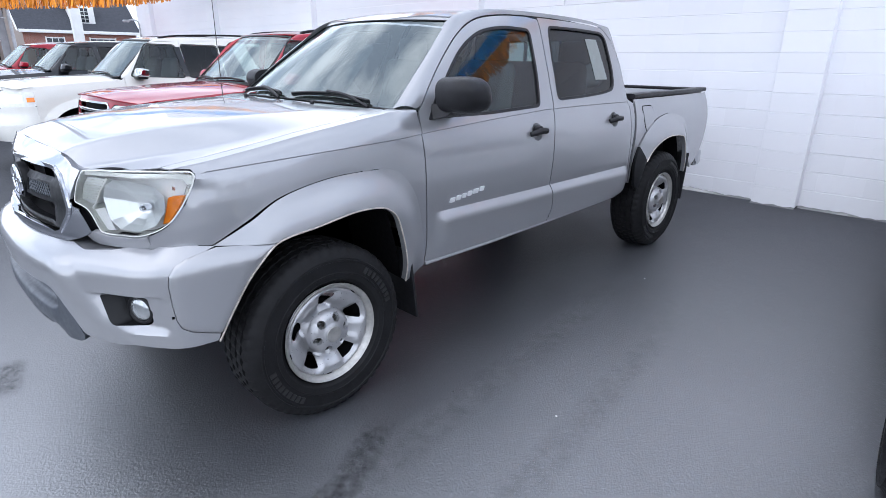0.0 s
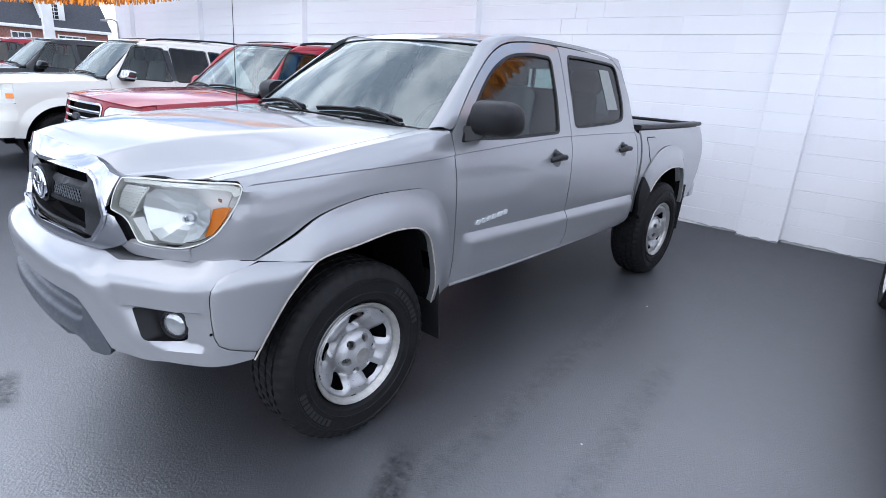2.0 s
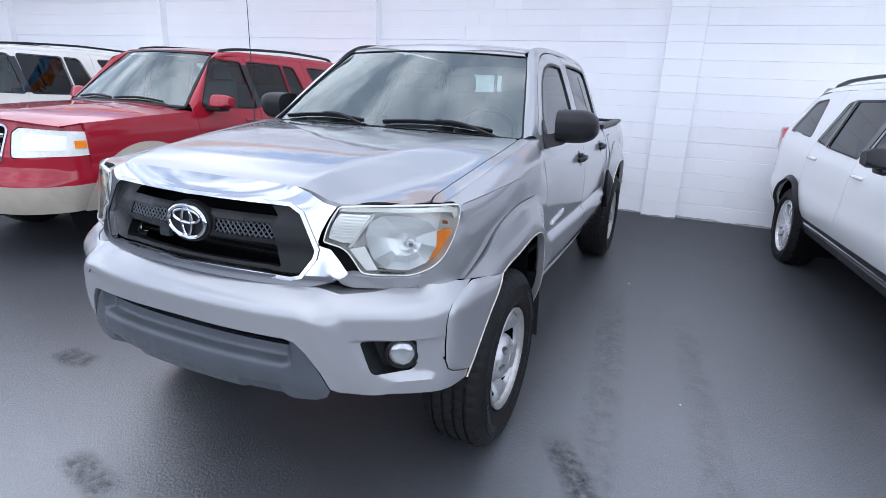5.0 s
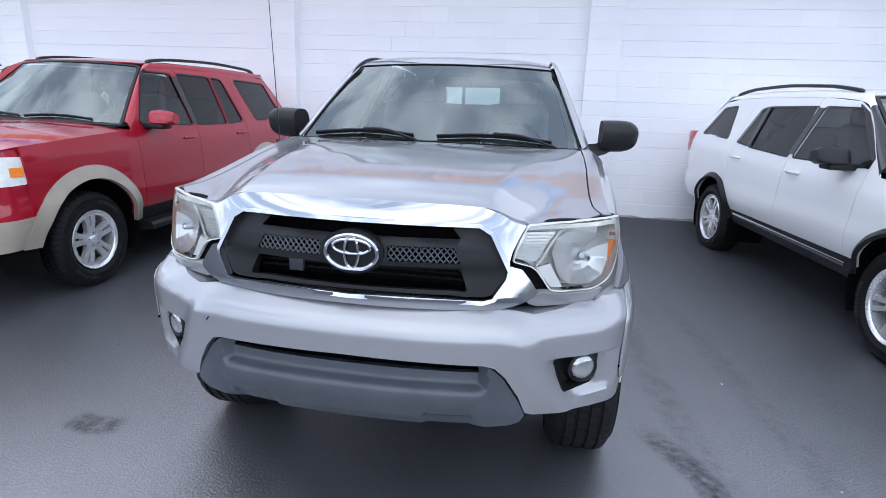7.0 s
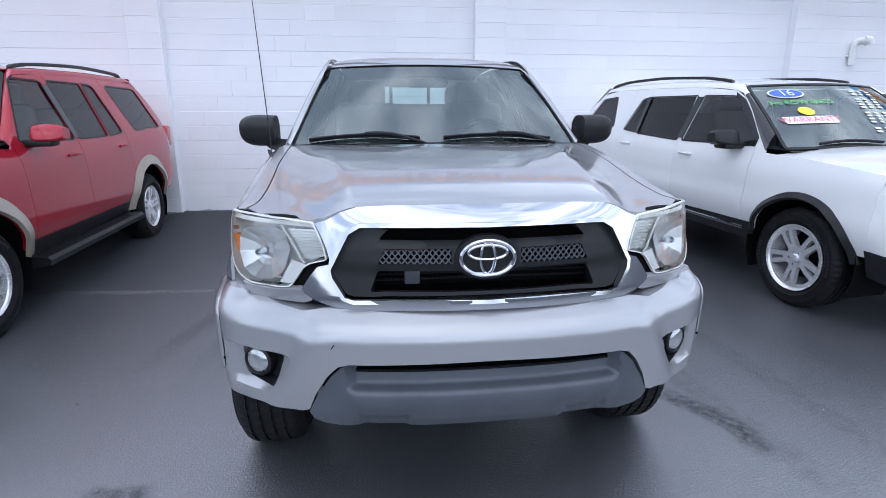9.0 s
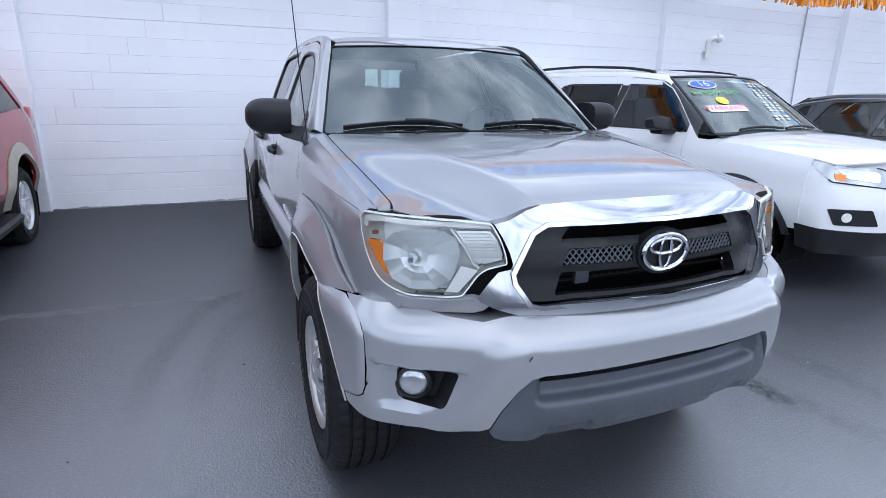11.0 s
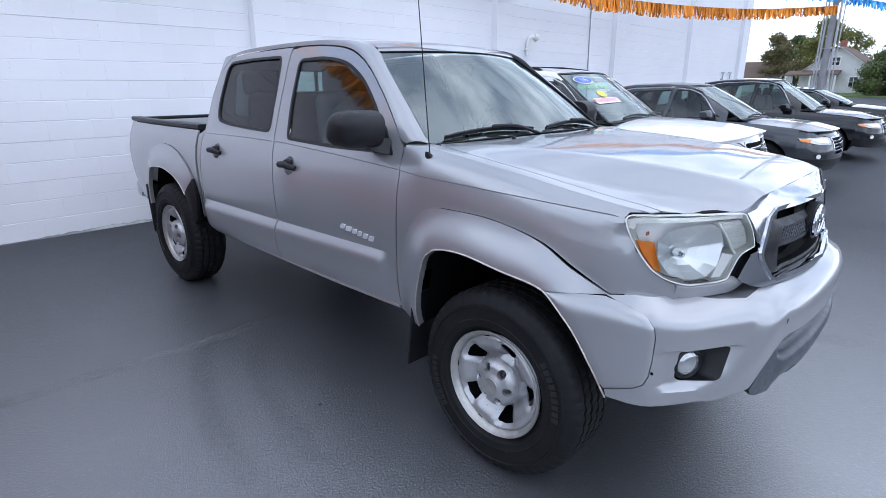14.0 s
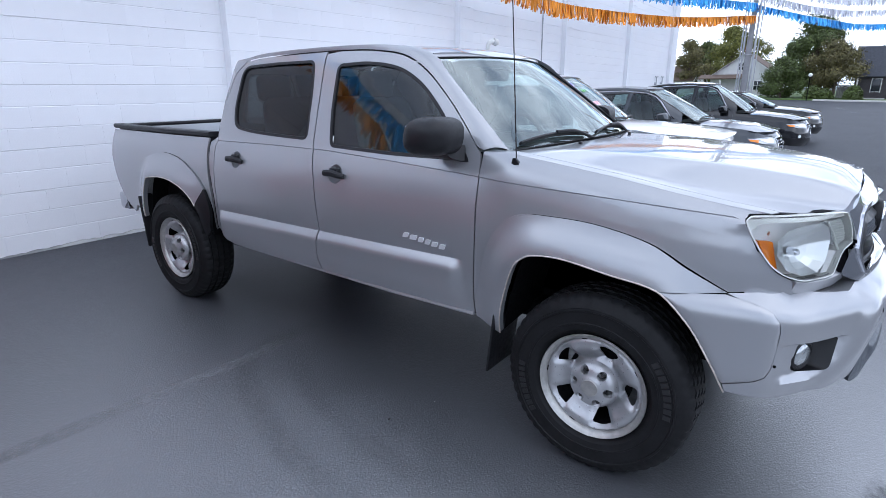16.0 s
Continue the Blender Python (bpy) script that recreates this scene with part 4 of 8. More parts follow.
def ring(shape, outer, d, out, lift=0.0, thick=0.008):
    """A rubber strip between a loop and the same loop drawn in by d."""
    inner = inset(outer, d)
    bm = bmesh.new()
    rows = [[shape(*p) for p in outer], [shape(*p) for p in inner]]
    rows = [[Vector(p) + Vector(out) * lift for p in r] for r in rows]
    deep = [[p - Vector(out) * thick for p in r] for r in rows]
    loft([deep[0], rows[0], rows[1], deep[1]], True, bm)
    bmesh.ops.recalc_face_normals(bm, faces=bm.faces)
    return bm


def truck_side(sx):
    out = (sx, 0, 0)
    skin = flank(sx)
    hl_edge = [(-0.622, 0.871), (-0.60, 0.883), (-0.565, 0.906), (-0.535, 0.940), (-0.505, 0.984), (-0.475, 1.036), (-0.460, 1.064), (-0.455, 1.080), (-0.466, 1.0905), (-0.490, 1.0945), (-0.52, 1.097)]
    fender = [(-0.622, 0.828), (-0.54, 0.838)] + FLARE_OUT[::-1][:-1] + [(0.597, 0.495), (0.585, 0.92), (0.585, 1.10)]
    loop = [(y, fender_v(y, z)) for y, z in fender] + [(0.590, V_TOP - 0.12), (0.592, V_TOP - 0.05), (0.565, V_TOP)] + [(y, V_TOP) for y in (0.43, 0.25, 0.05, -0.12, -0.32, -0.46, -0.50, -0.545)] + [(y, fender_v(y, z)) for y, z in hl_edge[::-1]]
    crease = [[(y, fender_v(y, z)) for y, z in line] for line in crease_rows(-0.42, 0.585)[:4]]
    part("front_fender", panel(lambda y, v: (sx * fender_at(y, v)[0], y, fender_at(y, v)[1]), [loop], 0.026, out, 0.014, crease + [[(-0.5, V_TOP - d), (0.55, V_TOP - d)] for d in (0.008, 0.02, 0.035)]), SILVER, truck)
    flare = FLARE_OUT + ARCH_TOP[::-1]
    part("front_wheel_flare", panel(flare_skin(sx, front_arch_gap, 0.17), [flare], 0.024, out, 0.03), SILVER, truck)
    lip = [Vector(flare_skin(sx, front_arch_gap, 0.17)(*p)) for p in ARCH_TOP]
    part("arch_lip", tube(lip, 0.0035, 6), LIP, truck, "bare worn edge of the wheel arch")
    for name, loop, win, glass, label in (("front_door", FRONT_DOOR, F_WIN, GLASS_SIDE, ""), ("rear_door", REAR_DOOR, R_WIN, GLASS_DARK, "dark privacy glass")):
        y0, y1 = min(p[0] for p in loop), max(p[0] for p in loop)
        ym, zm = (1.497, 1.086) if name == "front_door" else (2.424, 1.103)
        cup = [(ym + 0.052 * math.cos(a), zm - 0.004 + 0.050 * math.sin(a)) for a in np.linspace(0, 2 * math.pi, 28, endpoint=False)]
        door = part(name, panel(skin, [loop, win, cup], 0.034, out, 0.016, crease_rows(y0, y1)), SILVER, truck)
        part("window_pane", panel(flank(sx, -0.010), [inset(win, -0.006)], 0.08, out, 0.0), glass, door, label)
        part("window_seal", ring(flank(sx, 0.001), win, 0.016, out, 0.0, 0.014), BLACK_PLASTIC, door, "black rubber seal")
        x0 = side_x(ym, zm)
        handle = [(ym - 0.075, zm - 0.012), (ym - 0.04, zm - 0.002), (ym, zm + 0.004), (ym + 0.05, zm + 0.002), (ym + 0.075, zm - 0.004)]
        bm = tube([(sx * (x0 + (0.012 if i in (0, 4) else 0.030)), y, z) for i, (y, z) in enumerate(spline(handle, 1))], [0.014, 0.018, 0.019, 0.018, 0.013], 10)
        part("door_handle", bm, BLACK_PLASTIC, door, "black plastic pull handle")
        part("handle_cup", panel(lambda y, z: (sx * (side_x(y, z) - 0.001 - 0.022 * max(0.0, 1 - math.hypot((y - ym) / 0.052, (z - zm + 0.004) / 0.050) ** 2)), y, z), [cup], 0.012, out, 0.0), SILVER, door, "dished handle cup")
        part("handle_bracket", rbox(0.03, 0.062, 0.03, 0.009, (sx * (x0 + 0.008), ym - 0.004, zm + 0.016)), BLACK_PLASTIC, door)
    # dark joints behind the panel gaps
    for path in ([(0.600, 0.49), (0.588, 0.92), (0.588, 1.17), (0.601, 1.24)], [(1.656, 0.515), (1.640, 0.79), (1.667, 1.03), (1.719, 1.225), (1.732, 1.332), (1.759, 1.517), (1.793, 1.712)], [(2.659, 0.63), (2.664, 0.76), (2.669, 1.03), (2.686, 1.20), (2.682, 1.45), (2.645, 1.62)], [(2.712, 0.62), (2.702, 0.83), (2.728, 1.03), (2.762, 1.22)]):
        fine = dense(path, 0.03, False)
        bm = loft([[(sx * (side_x(y + d, z) - 0.014), y + d, z) for y, z in fine] for d in (-0.022, 0.022)])
        part("panel_joint", bm, MATTE_BLACK, truck, "dark joint between body panels")
    seam_line = [(y, z) for y, z in dense([p for p in HOOD_GAP if p[0] > -0.59], 0.03, False) if y < 0.46]
    bm = loft([[(sx * (lerp(y, HOOD_EDGE) + d), y, z - 0.012) for y, z in seam_line] for d in (-0.03, 0.012)])
    part("panel_joint", bm, MATTE_BLACK, truck, "dark joint between hood and fender")
    # mirror corner cover and sill
    tri = rounded([(0.655, 1.196), (0.80, 1.204), (0.80, 1.345), (0.755, 1.318)], 0.02)
    part("mirror_sail", panel(flank(sx, 0.006), [tri], 0.05, out, 0.01), BLACK_PLASTIC, truck, "black triangular mirror mount")
    # sill lip
    part("sill_trim", tube([(sx * (side_x(y, 0.500) - 0.004), y, z) for y, z in ((0.61, 0.490), (1.1, 0.494), (1.65, 0.508), (2.2, 0.522), (2.56, 0.532))], 0.010, 8), SILVER, truck)
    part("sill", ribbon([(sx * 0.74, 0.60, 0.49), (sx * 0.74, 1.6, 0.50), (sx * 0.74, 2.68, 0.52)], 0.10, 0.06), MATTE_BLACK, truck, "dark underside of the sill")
    # cab corner behind the rear door
    corner = [(2.690, 1.45), (2.690, 1.20), (2.673, 1.03), (2.668, 0.76), (2.668, 0.62), (2.690, 0.62), (2.690, 0.83), (2.715, 1.03), (2.745, 1.22), (2.748, 1.45), (2.735, 1.63), (2.700, 1.71), (2.57, 1.725), (2.565, 1.703), (2.645, 1.625)]
    part("cab_corner", panel(skin, [corner], 0.03, out, 0.02), SILVER, truck)
    # box side
    box = [(2.778, 1.218), (2.742, 1.03), (2.715, 0.83), (2.712, 0.61)] + R_FLARE[::-1][4:] + [(3.91, 0.59), (4.06, 0.70), (4.15, 0.83), (4.205, 1.00), (4.235, 1.16), (4.25, 1.232)]
    part("bed_side", panel(skin, [box], 0.04, out, 0.02), SILVER, truck)
    k = next(i for i, p in enumerate(R_FLARE) if p[0] < 2.80)
    j = next(i for i, p in enumerate(R_ARCH) if p[0] < 2.86)
    skin_r = flare_skin(sx, rear_arch_gap, 0.17)
    part("rear_wheel_flare", panel(skin_r, [R_FLARE[: k + 1] + R_ARCH[: j + 1][::-1]], 0.026, out, 0.03), SILVER, truck)
    part("flare_guard", panel(skin_r, [R_FLARE[k:] + R_ARCH[j:][::-1]], 0.026, out, 0.03), DARK_PLASTIC, truck, "unpainted dark grey stone guard on the flare")
    part("arch_lip", tube([Vector(skin_r(*p)) for p in R_ARCH[: j + 1]], 0.0035, 6), LIP, truck, "bare worn edge of the wheel arch")
    part("bed_rail_cap", ribbon([(sx * (side_x(y, 1.225) - 0.035), y, z) for y, z in ((2.775, 1.240), (3.3, 1.245), (3.9, 1.252), (4.24, 1.258))], 0.085, 0.034), BLACK_PLASTIC, truck, "black plastic cap on the bed rail")
    part("bed_inner_side", rbox(0.03, 1.45, 0.50, 0.005, (sx * 0.72, 3.50, 0.985)), DARK_PLASTIC, truck, "black bed liner")
    if sx == LEFT:
        flap = rounded([(2.865, 1.165), (2.880, 1.030), (2.905, 0.985), (2.975, 0.985), (3.035, 1.06), (3.050, 1.105), (3.020, 1.165)], [0.02, 0.03, 0.03, 0.04, 0.05, 0.03, 0.02])
        part("fuel_flap", panel(flank(sx, 0.004), [flap], 0.03, out, 0.008), SILVER, truck, "rounded fuel flap")
        part("flap_gap", ring(flank(sx, 0.0015), inset(flap, -0.006), 0.006, out, 0.0, 0.004), MATTE_BLACK, truck, "dark gap round the fuel flap")
    # tail lamp, seen edge on, and rear bumper corner
    part("rear_bumper_end", rbox(0.16, 0.14, 0.15, 0.03, (sx * 0.73, 4.21, 0.64)), CHROME, truck, "chrome rear bumper end")
    # splash flaps and wheel wells
    part("mud_flap", rbox(0.24, 0.012, 0.36, 0.005, (sx * 0.80, 0.475, 0.43), Euler((radians(7), 0, 0)).to_matrix()), BLACK_PLASTIC, truck, "black rubber mud flap")
    part("mud_flap", rbox(0.24, 0.012, 0.40, 0.005, (sx * 0.80, 3.655, 0.55), Euler((radians(-6), 0, 0)).to_matrix()), BLACK_PLASTIC, truck, "black rubber mud flap")
    for arch, name in ((ARCH, "wheel_well"), (R_ARCH, "wheel_well")):
        rows = []
        for x in (0.50, 0.70, 0.86):
            rows.append([(sx * x, y, z + (0.02 if x < 0.8 else 0.004)) for y, z in arch])
        bm = loft(rows)
        loft([[(sx * 0.50, y, z) for y, z in arch], [(sx * 0.50, y, 0.42) for y, z in arch]], False, bm)
        part(name, bm, MATTE_BLACK, truck, "dark wheel-well liner")
    # door mirror
    mirror = bmesh.new()
    rows = []
    for t in np.linspace(0, 1, 15):
        x = 0.866 + 0.196 * (1 - (1 - t) ** 1.4)
        k = (1 - abs((x - 0.930) / (0.134 if x > 0.930 else 0.20)) ** 3.2) ** 0.42
        yc, zc = 0.775 + 0.03 * (x - 0.87), 1.312 + 0.03 * (x - 0.93)
        row = []
        for q in np.linspace(0, 2 * math.pi, 36, endpoint=False):
            cs, sn = math.cos(q), math.sin(q)
            e = (abs(cs) ** 2.8 + abs(sn) ** 2.8) ** (-1 / 2.8)
            row.append((sx * x, yc + e * cs * (0.118 if cs < 0 else 0.105) * k - 0.012 * sn, zc + e * sn * 0.084 * k))
        rows.append(row)
    loft(rows, True, mirror, caps=True)
    bmesh.ops.recalc_face_normals(mirror, faces=mirror.faces)
    mir = part("door_mirror", mirror, BLACK_PLASTIC, truck, "black grained plastic door mirror")
    part("mirror_arm", loft([[(sx * x, yc + y, zc + z) for y, z in ((-0.06, -0.026), (0.07, -0.022), (0.06, 0.035), (-0.03, 0.045))] for x, yc, zc in ((0.80, 0.73, 1.222), (0.84, 0.745, 1.226), (0.90, 0.765, 1.245), (0.93, 0.772, 1.27))], True, None, True), BLACK_PLASTIC, mir)
    part("mirror_glass", rbox(0.11, 0.004, 0.095, 0.002, (sx * 0.950, 0.872, 1.312)), CHROME, mir, "mirror glass")
    # name plate on the door, as plain leaning chrome strokes
    y = 0.752
    lean = 0.35 if sx == LEFT else -0.35
    for wide in (0.036, 0.036, 0.032, 0.034, 0.044, 0.036):
        ym = y + wide / 2
        zm = 0.797 + 0.03 * (ym - 0.745) / 0.25
        rows = []
        for d in (0.001, 0.007):
            rows.append([(sx * (side_x(yy, zz) + d), yy, zz) for yy, zz in rounded([(ym - wide / 2 - lean * 0.014, zm - 0.012), (ym + wide / 2 - 0.004 - lean * 0.014, zm - 0.012), (ym + wide / 2 - 0.004 + lean * 0.014, zm + 0.012), (ym - wide / 2 + lean * 0.014, zm + 0.012)], 0.004, 2)])
        bm = loft(rows, True, None, True)
        bmesh.ops.recalc_face_normals(bm, faces=bm.faces)
        part("name_plate_bar", bm, BRIGHT, truck, "chrome bar of the door emblem")
        y += wide + 0.008
    # price sheet and sticker just outside the panes; the sheet's grey imitates the tint
    if sx == LEFT:
        part("price_sheet", panel(flank(sx, -0.007), [[(2.30, 1.36), (2.46, 1.36), (2.445, 1.62), (2.30, 1.62)]], 0.08, out, 0.001), PAPER_DIM, truck, "white printed sheet on the rear glass, greyed as if through tint")
    else:
        part("window_sticker", panel(flank(sx, -0.007), [[(1.565, 1.235), (1.595, 1.235), (1.60, 1.275), (1.57, 1.275)]], 0.05, out, 0.0), PAPER, truck, "small white sticker on the door glass")


truck_side(LEFT)
truck_side(RIGHT)

# hood
half = [(0.0, -0.757), (0.30, -0.754), (0.40, -0.749), (0.44, -0.737), (0.49, -0.727), (0.53, -0.716), (0.60, -0.686), (0.70, -0.622), (0.745, -0.570), (0.758, -0.548), (0.745, -0.50), (0.738, -0.46), (0.735, -0.32), (0.740, -0.12), (0.747, 0.05), (0.749, 0.25), (0.745, 0.43), (0.725, 0.462), (0.60, 0.430), (0.40, 0.385), (0.2, 0.358), (0.0, 0.350)]
hood_loop = half + [(-x, y) for x, y in half[-2:0:-1]]
part("hood", panel(lambda x, y: (x, y, hood_z(x, y)), [hood_loop], 0.028, (0, 0, 1), 0.02, [[(s * lerp(y, [(-0.76, 0.405), (-0.5, 0.440), (-0.2, 0.490), (0.1, 0.535), (0.45, 0.580)]) + s * d, y) for y in np.linspace(-0.73, 0.42, 30)] for s in (1, -1) for d in (-0.015, 0.0, 0.015)]), SILVER, truck, "silver hood with a raised middle")
part("cowl", loft([[(x, y + 0.012, z) for x, y, z in ((-0.745, 0.47, 1.246), (-0.6, 0.435, 1.248), (-0.3, 0.375, 1.250), (0.0, 0.356, 1.250), (0.3, 0.375, 1.250), (0.6, 0.435, 1.248), (0.745, 0.47, 1.246))], [(x, y + 0.10, z + 0.004) for x, y, z in ((-0.745, 0.47, 1.246), (-0.6, 0.435, 1.248), (-0.3, 0.375, 1.250), (0.0, 0.356, 1.250), (0.3, 0.375, 1.250), (0.6, 0.435, 1.248), (0.745, 0.47, 1.246))]]), MATTE_BLACK, truck, "black plastic cowl")


# windshield, pillars, roof
def shield(u, v):
    x = u * (0.742 * (1 - v) + 0.578 * v)
    y = 0.405 * (1 - v) + 0.945 * v + 0.10 * u * u
    z = 1.256 * (1 - v) + 1.676 * v - 0.014 * u * u + 0.012 * math.sin(math.pi * v)
    return (x, y, z)


frame_loop = rounded([(-1, 0), (1, 0), (1, 1), (-1, 1)], 0.04)
part("windshield", panel(shield, [frame_loop], 0.12, (0, -1, 0.5), 0.0), GLASS_CLEAR, truck, "clear windshield")
part("windshield_seal", ring(lambda u, v: Vector(shield(u, v)) + Vector((0, -0.004, 0.004)), [(u * 1.012, 0.5 + (v - 0.5) * 1.003) for u, v in dense(frame_loop, 0.08)], 0.008, (0, -0.8, 0.6), 0.0, 0.01), BLACK_PLASTIC, truck, "black windshield surround")
PILLAR_A = [(0.600, 1.250), (0.640, 1.270), (0.715, 1.350), (0.849, 1.474), (1.03, 1.610), (1.208, 1.688), (1.439, 1.720), (1.679, 1.730), (2.10, 1.730), (2.40, 1.722), (2.57, 1.706), (2.70, 1.70)]
PILLAR_B = [(0.757, 0.490, 1.250), (0.744, 0.535, 1.282), (0.715, 0.625, 1.355), (0.672, 0.765, 1.468), (0.624, 0.915, 1.588), (0.594, 1.010, 1.668), (0.572, 1.18, 1.722), (0.565, 1.60, 1.745), (0.563, 2.10, 1.745), (0.560, 2.40, 1.735), (0.556, 2.57, 1.715), (0.550, 2.70, 1.690)]


def roof_z(u, y):
    return lerp(y, [(0.93, 1.668), (0.95, 1.678), (0.97, 1.692), (1.0, 1.708), (1.1, 1.730), (1.25, 1.748), (1.5, 1.764), (1.9, 1.771), (2.2, 1.763), (2.45, 1.748), (2.60, 1.730), (2.72, 1.690)]) - 0.022 * u * u - 0.012 * u**6


for sx in (LEFT, RIGHT):
    a, b = spline([(side_x(y, z), y, z) for y, z in PILLAR_A], 4), spline(PILLAR_B, 4)
    rows = []
    for p, q in zip(a, b):
        p, q = Vector(p), Vector(q)
        row = []
        for t in (0, 0.2, 0.4, 0.6, 0.8, 1.0):
            m = p.lerp(q, t) + Vector((0.35, -0.25, 0.75)).normalized() * 0.016 * math.sin(math.pi * t)
            row.append((sx * m.x, m.y, m.z))
        rows.append(row)
    bm = loft(rows)
    bmesh.ops.recalc_face_normals(bm, faces=bm.faces)
    if sum(f.normal.x * sx for f in bm.faces) < 0:
        bmesh.ops.reverse_faces(bm, faces=bm.faces)
    part("a_pillar", bm, SILVER, truck)
    part("roof_ditch", ribbon([(sx * 0.566, y, roof_z(1, y) - 0.006) for y in np.linspace(1.08, 2.66, 24)], 0.009, 0.006), BLACK_PLASTIC, truck, "black strip in the roof gutter")
rl = [(u, 0.950 + 0.10 * u * u) for u in np.linspace(-1, 1, 25)] + [(u, 2.70 - 0.03 * u * u) for u in np.linspace(1, -1, 25)]
part("roof", panel(lambda u, y: (u * 0.560, y, roof_z(u, y)), [rl], 0.07, (0, 0, 1), 0.01), SILVER, truck, "silver roof")
part("roof_header", loft([[Vector(shield(u, 0.992)) + Vector((0, 0.0, 0.004)) for u in np.linspace(-0.99, 0.99, 25)], [(u * 0.560, 0.962 + 0.10 * u * u, roof_z(u, 0.962 + 0.10 * u * u) - 0.002) for u in np.linspace(-0.99, 0.99, 25)]]), SILVER, truck, "silver edge of the roof above the windshield")
# back of the cab
bk = [(-0.80, 0.62), (0.80, 0.62), (0.80, 1.20), (0.70, 1.45), (0.60, 1.64), (0.53, 1.70), (-0.53, 1.70), (-0.60, 1.64), (-0.70, 1.45), (-0.80, 1.20)]
bwin = rounded([(-0.56, 1.30), (0.56, 1.30), (0.50, 1.62), (-0.50, 1.62)], 0.05)
part("cab_back", panel(lambda x, z: (x, 2.735 - 0.06 * (x / 0.8) ** 4, z), [bk, bwin], 0.08, (0, 1, 0), 0.03), SILVER, truck)
part("rear_window", panel(lambda x, z: (x, 2.728, z), [inset(bwin, -0.01)], 0.2, (0, 1, 0), 0.0), GLASS_SIDE, truck, "sliding rear window")
for x in (-0.17, 0.17):
    part("window_divider", rbox(0.028, 0.02, 0.33, 0.004, (x, 2.715, 1.46)), BLACK_PLASTIC, truck)
# cargo box
part("bed_floor", rbox(1.46, 1.46, 0.03, 0.004, (0, 3.50, 0.735)), DARK_PLASTIC, truck, "black bed liner floor")
part("bed_front_wall", rbox(1.46, 0.03, 0.50, 0.006, (0, 2.80, 0.975)), DARK_PLASTIC, truck)
part("tailgate", rbox(1.46, 0.05, 0.52, 0.012, (0, 4.205, 0.985)), SILVER, truck, "closed silver tailgate")
part("tailgate_cap", rbox(1.50, 0.06, 0.03, 0.010, (0, 4.205, 1.255)), BLACK_PLASTIC, truck)
part("rear_bumper", rbox(1.40, 0.15, 0.16, 0.03, (0, 4.25, 0.64)), CHROME, truck, "chrome step bumper")
# underbody
part("underbody", rbox(1.20, 4.5, 0.10, 0.03, (0, 1.70, 0.47)), MATTE_BLACK, truck, "dark underbody")
part("inner_fender", rbox(1.0, 1.0, 0.45, 0.03, (0, 0.02, 0.75)), MATTE_BLACK, truck, "dark engine bay sides")
part("axle", tube([(-0.72, 0.0, 0.341), (0.72, 0.0, 0.341)], 0.04, 10), MATTE_BLACK, truck)
part("axle", tube([(-0.72, 3.208, 0.41), (0.72, 3.208, 0.41)], 0.05, 10), MATTE_BLACK, truck)

# ---- nose: chrome surround, grille, badge ----
co = [(0.0, 1.139), (0.30, 1.138), (0.39, 1.135), (0.44, 1.120), (0.487, 1.094), (0.524, 1.083), (0.504, 1.045), (0.488, 1.005), (0.481, 0.974), (0.484, 0.960), (0.520, 0.950), (0.548, 0.915), (0.574, 0.876), (0.566, 0.864), (0.527, 0.845), (0.455, 0.824), (0.0, 0.828)]
ci = [(0.0, 1.078), (0.385, 1.076), (0.42, 1.055), (0.478, 0.945), (0.474, 0.922), (0.437, 0.864), (0.41, 0.857), (0.0, 0.861)]
both = lambda h: h + [(-x, z) for x, z in h[-2:0:-1]]
roll_back = smooth_table([(-0.20, 0.046), (0.0, 0.056), (0.20, 0.044), (0.32, 0.027), (0.40, 0.013), (0.48, 0.0), (0.60, 0.0)], 0.03)


def chrome_skin(x, z):
    t = min(1.0, max(0.0, (z - 1.074) / 0.064))
    roll = max(0.0, roll_back(abs(x))) * (0.35 * t + 0.65 * t * t)
    return (x, nose_y(x, z) + roll + 0.30 * max(0.0, 0.850 - z) + 0.9 * max(0.0, abs(x) - 0.44) ** 2, z)


part("grille_surround", panel(chrome_skin, [both(co), both(ci)], 0.016, (0, -1, 0), 0.03), CHROME, truck, "wide polished chrome grille surround")
part("chrome_lip", ring(lambda x, z: (x, nose_y(x, z) - 0.006, z), both(ci), -0.013, (0, -1, 0), 0.0, 0.012), CHROME, truck)
gin = both([(0.0, 1.074), (0.383, 1.072), (0.416, 1.052), (0.473, 0.943), (0.470, 0.924), (0.434, 0.868), (0.41, 0.861), (0.0, 0.865)])


def grille_skin(x, z):
    bar = 0.018 * ease((0.052 - abs(z - 0.985)) / 0.02)
    cheek = 0.012 * ease((abs(x) - 0.30) / 0.06)
    return (x, nose_y(x, z) + 0.034 - max(bar, cheek), z)


slots = [rounded([(-0.33, 1.034), (0.33, 1.034), (0.30, 1.066), (-0.30, 1.066)], 0.01), rounded([(-0.36, 0.876), (0.36, 0.876), (0.335, 0.940), (-0.335, 0.940)], 0.012)]
mesh_holes = [rounded([(s * 0.108, 0.962), (s * 0.335, 0.962), (s * 0.312, 1.010), (s * 0.108, 1.010)], 0.006) for s in (1, -1)]
part("grille", panel(grille_skin, [gin, *slots, *mesh_holes], 0.02, (0, -1, 0), 0.035), DARK_PLASTIC, truck, "dark grey plastic grille")
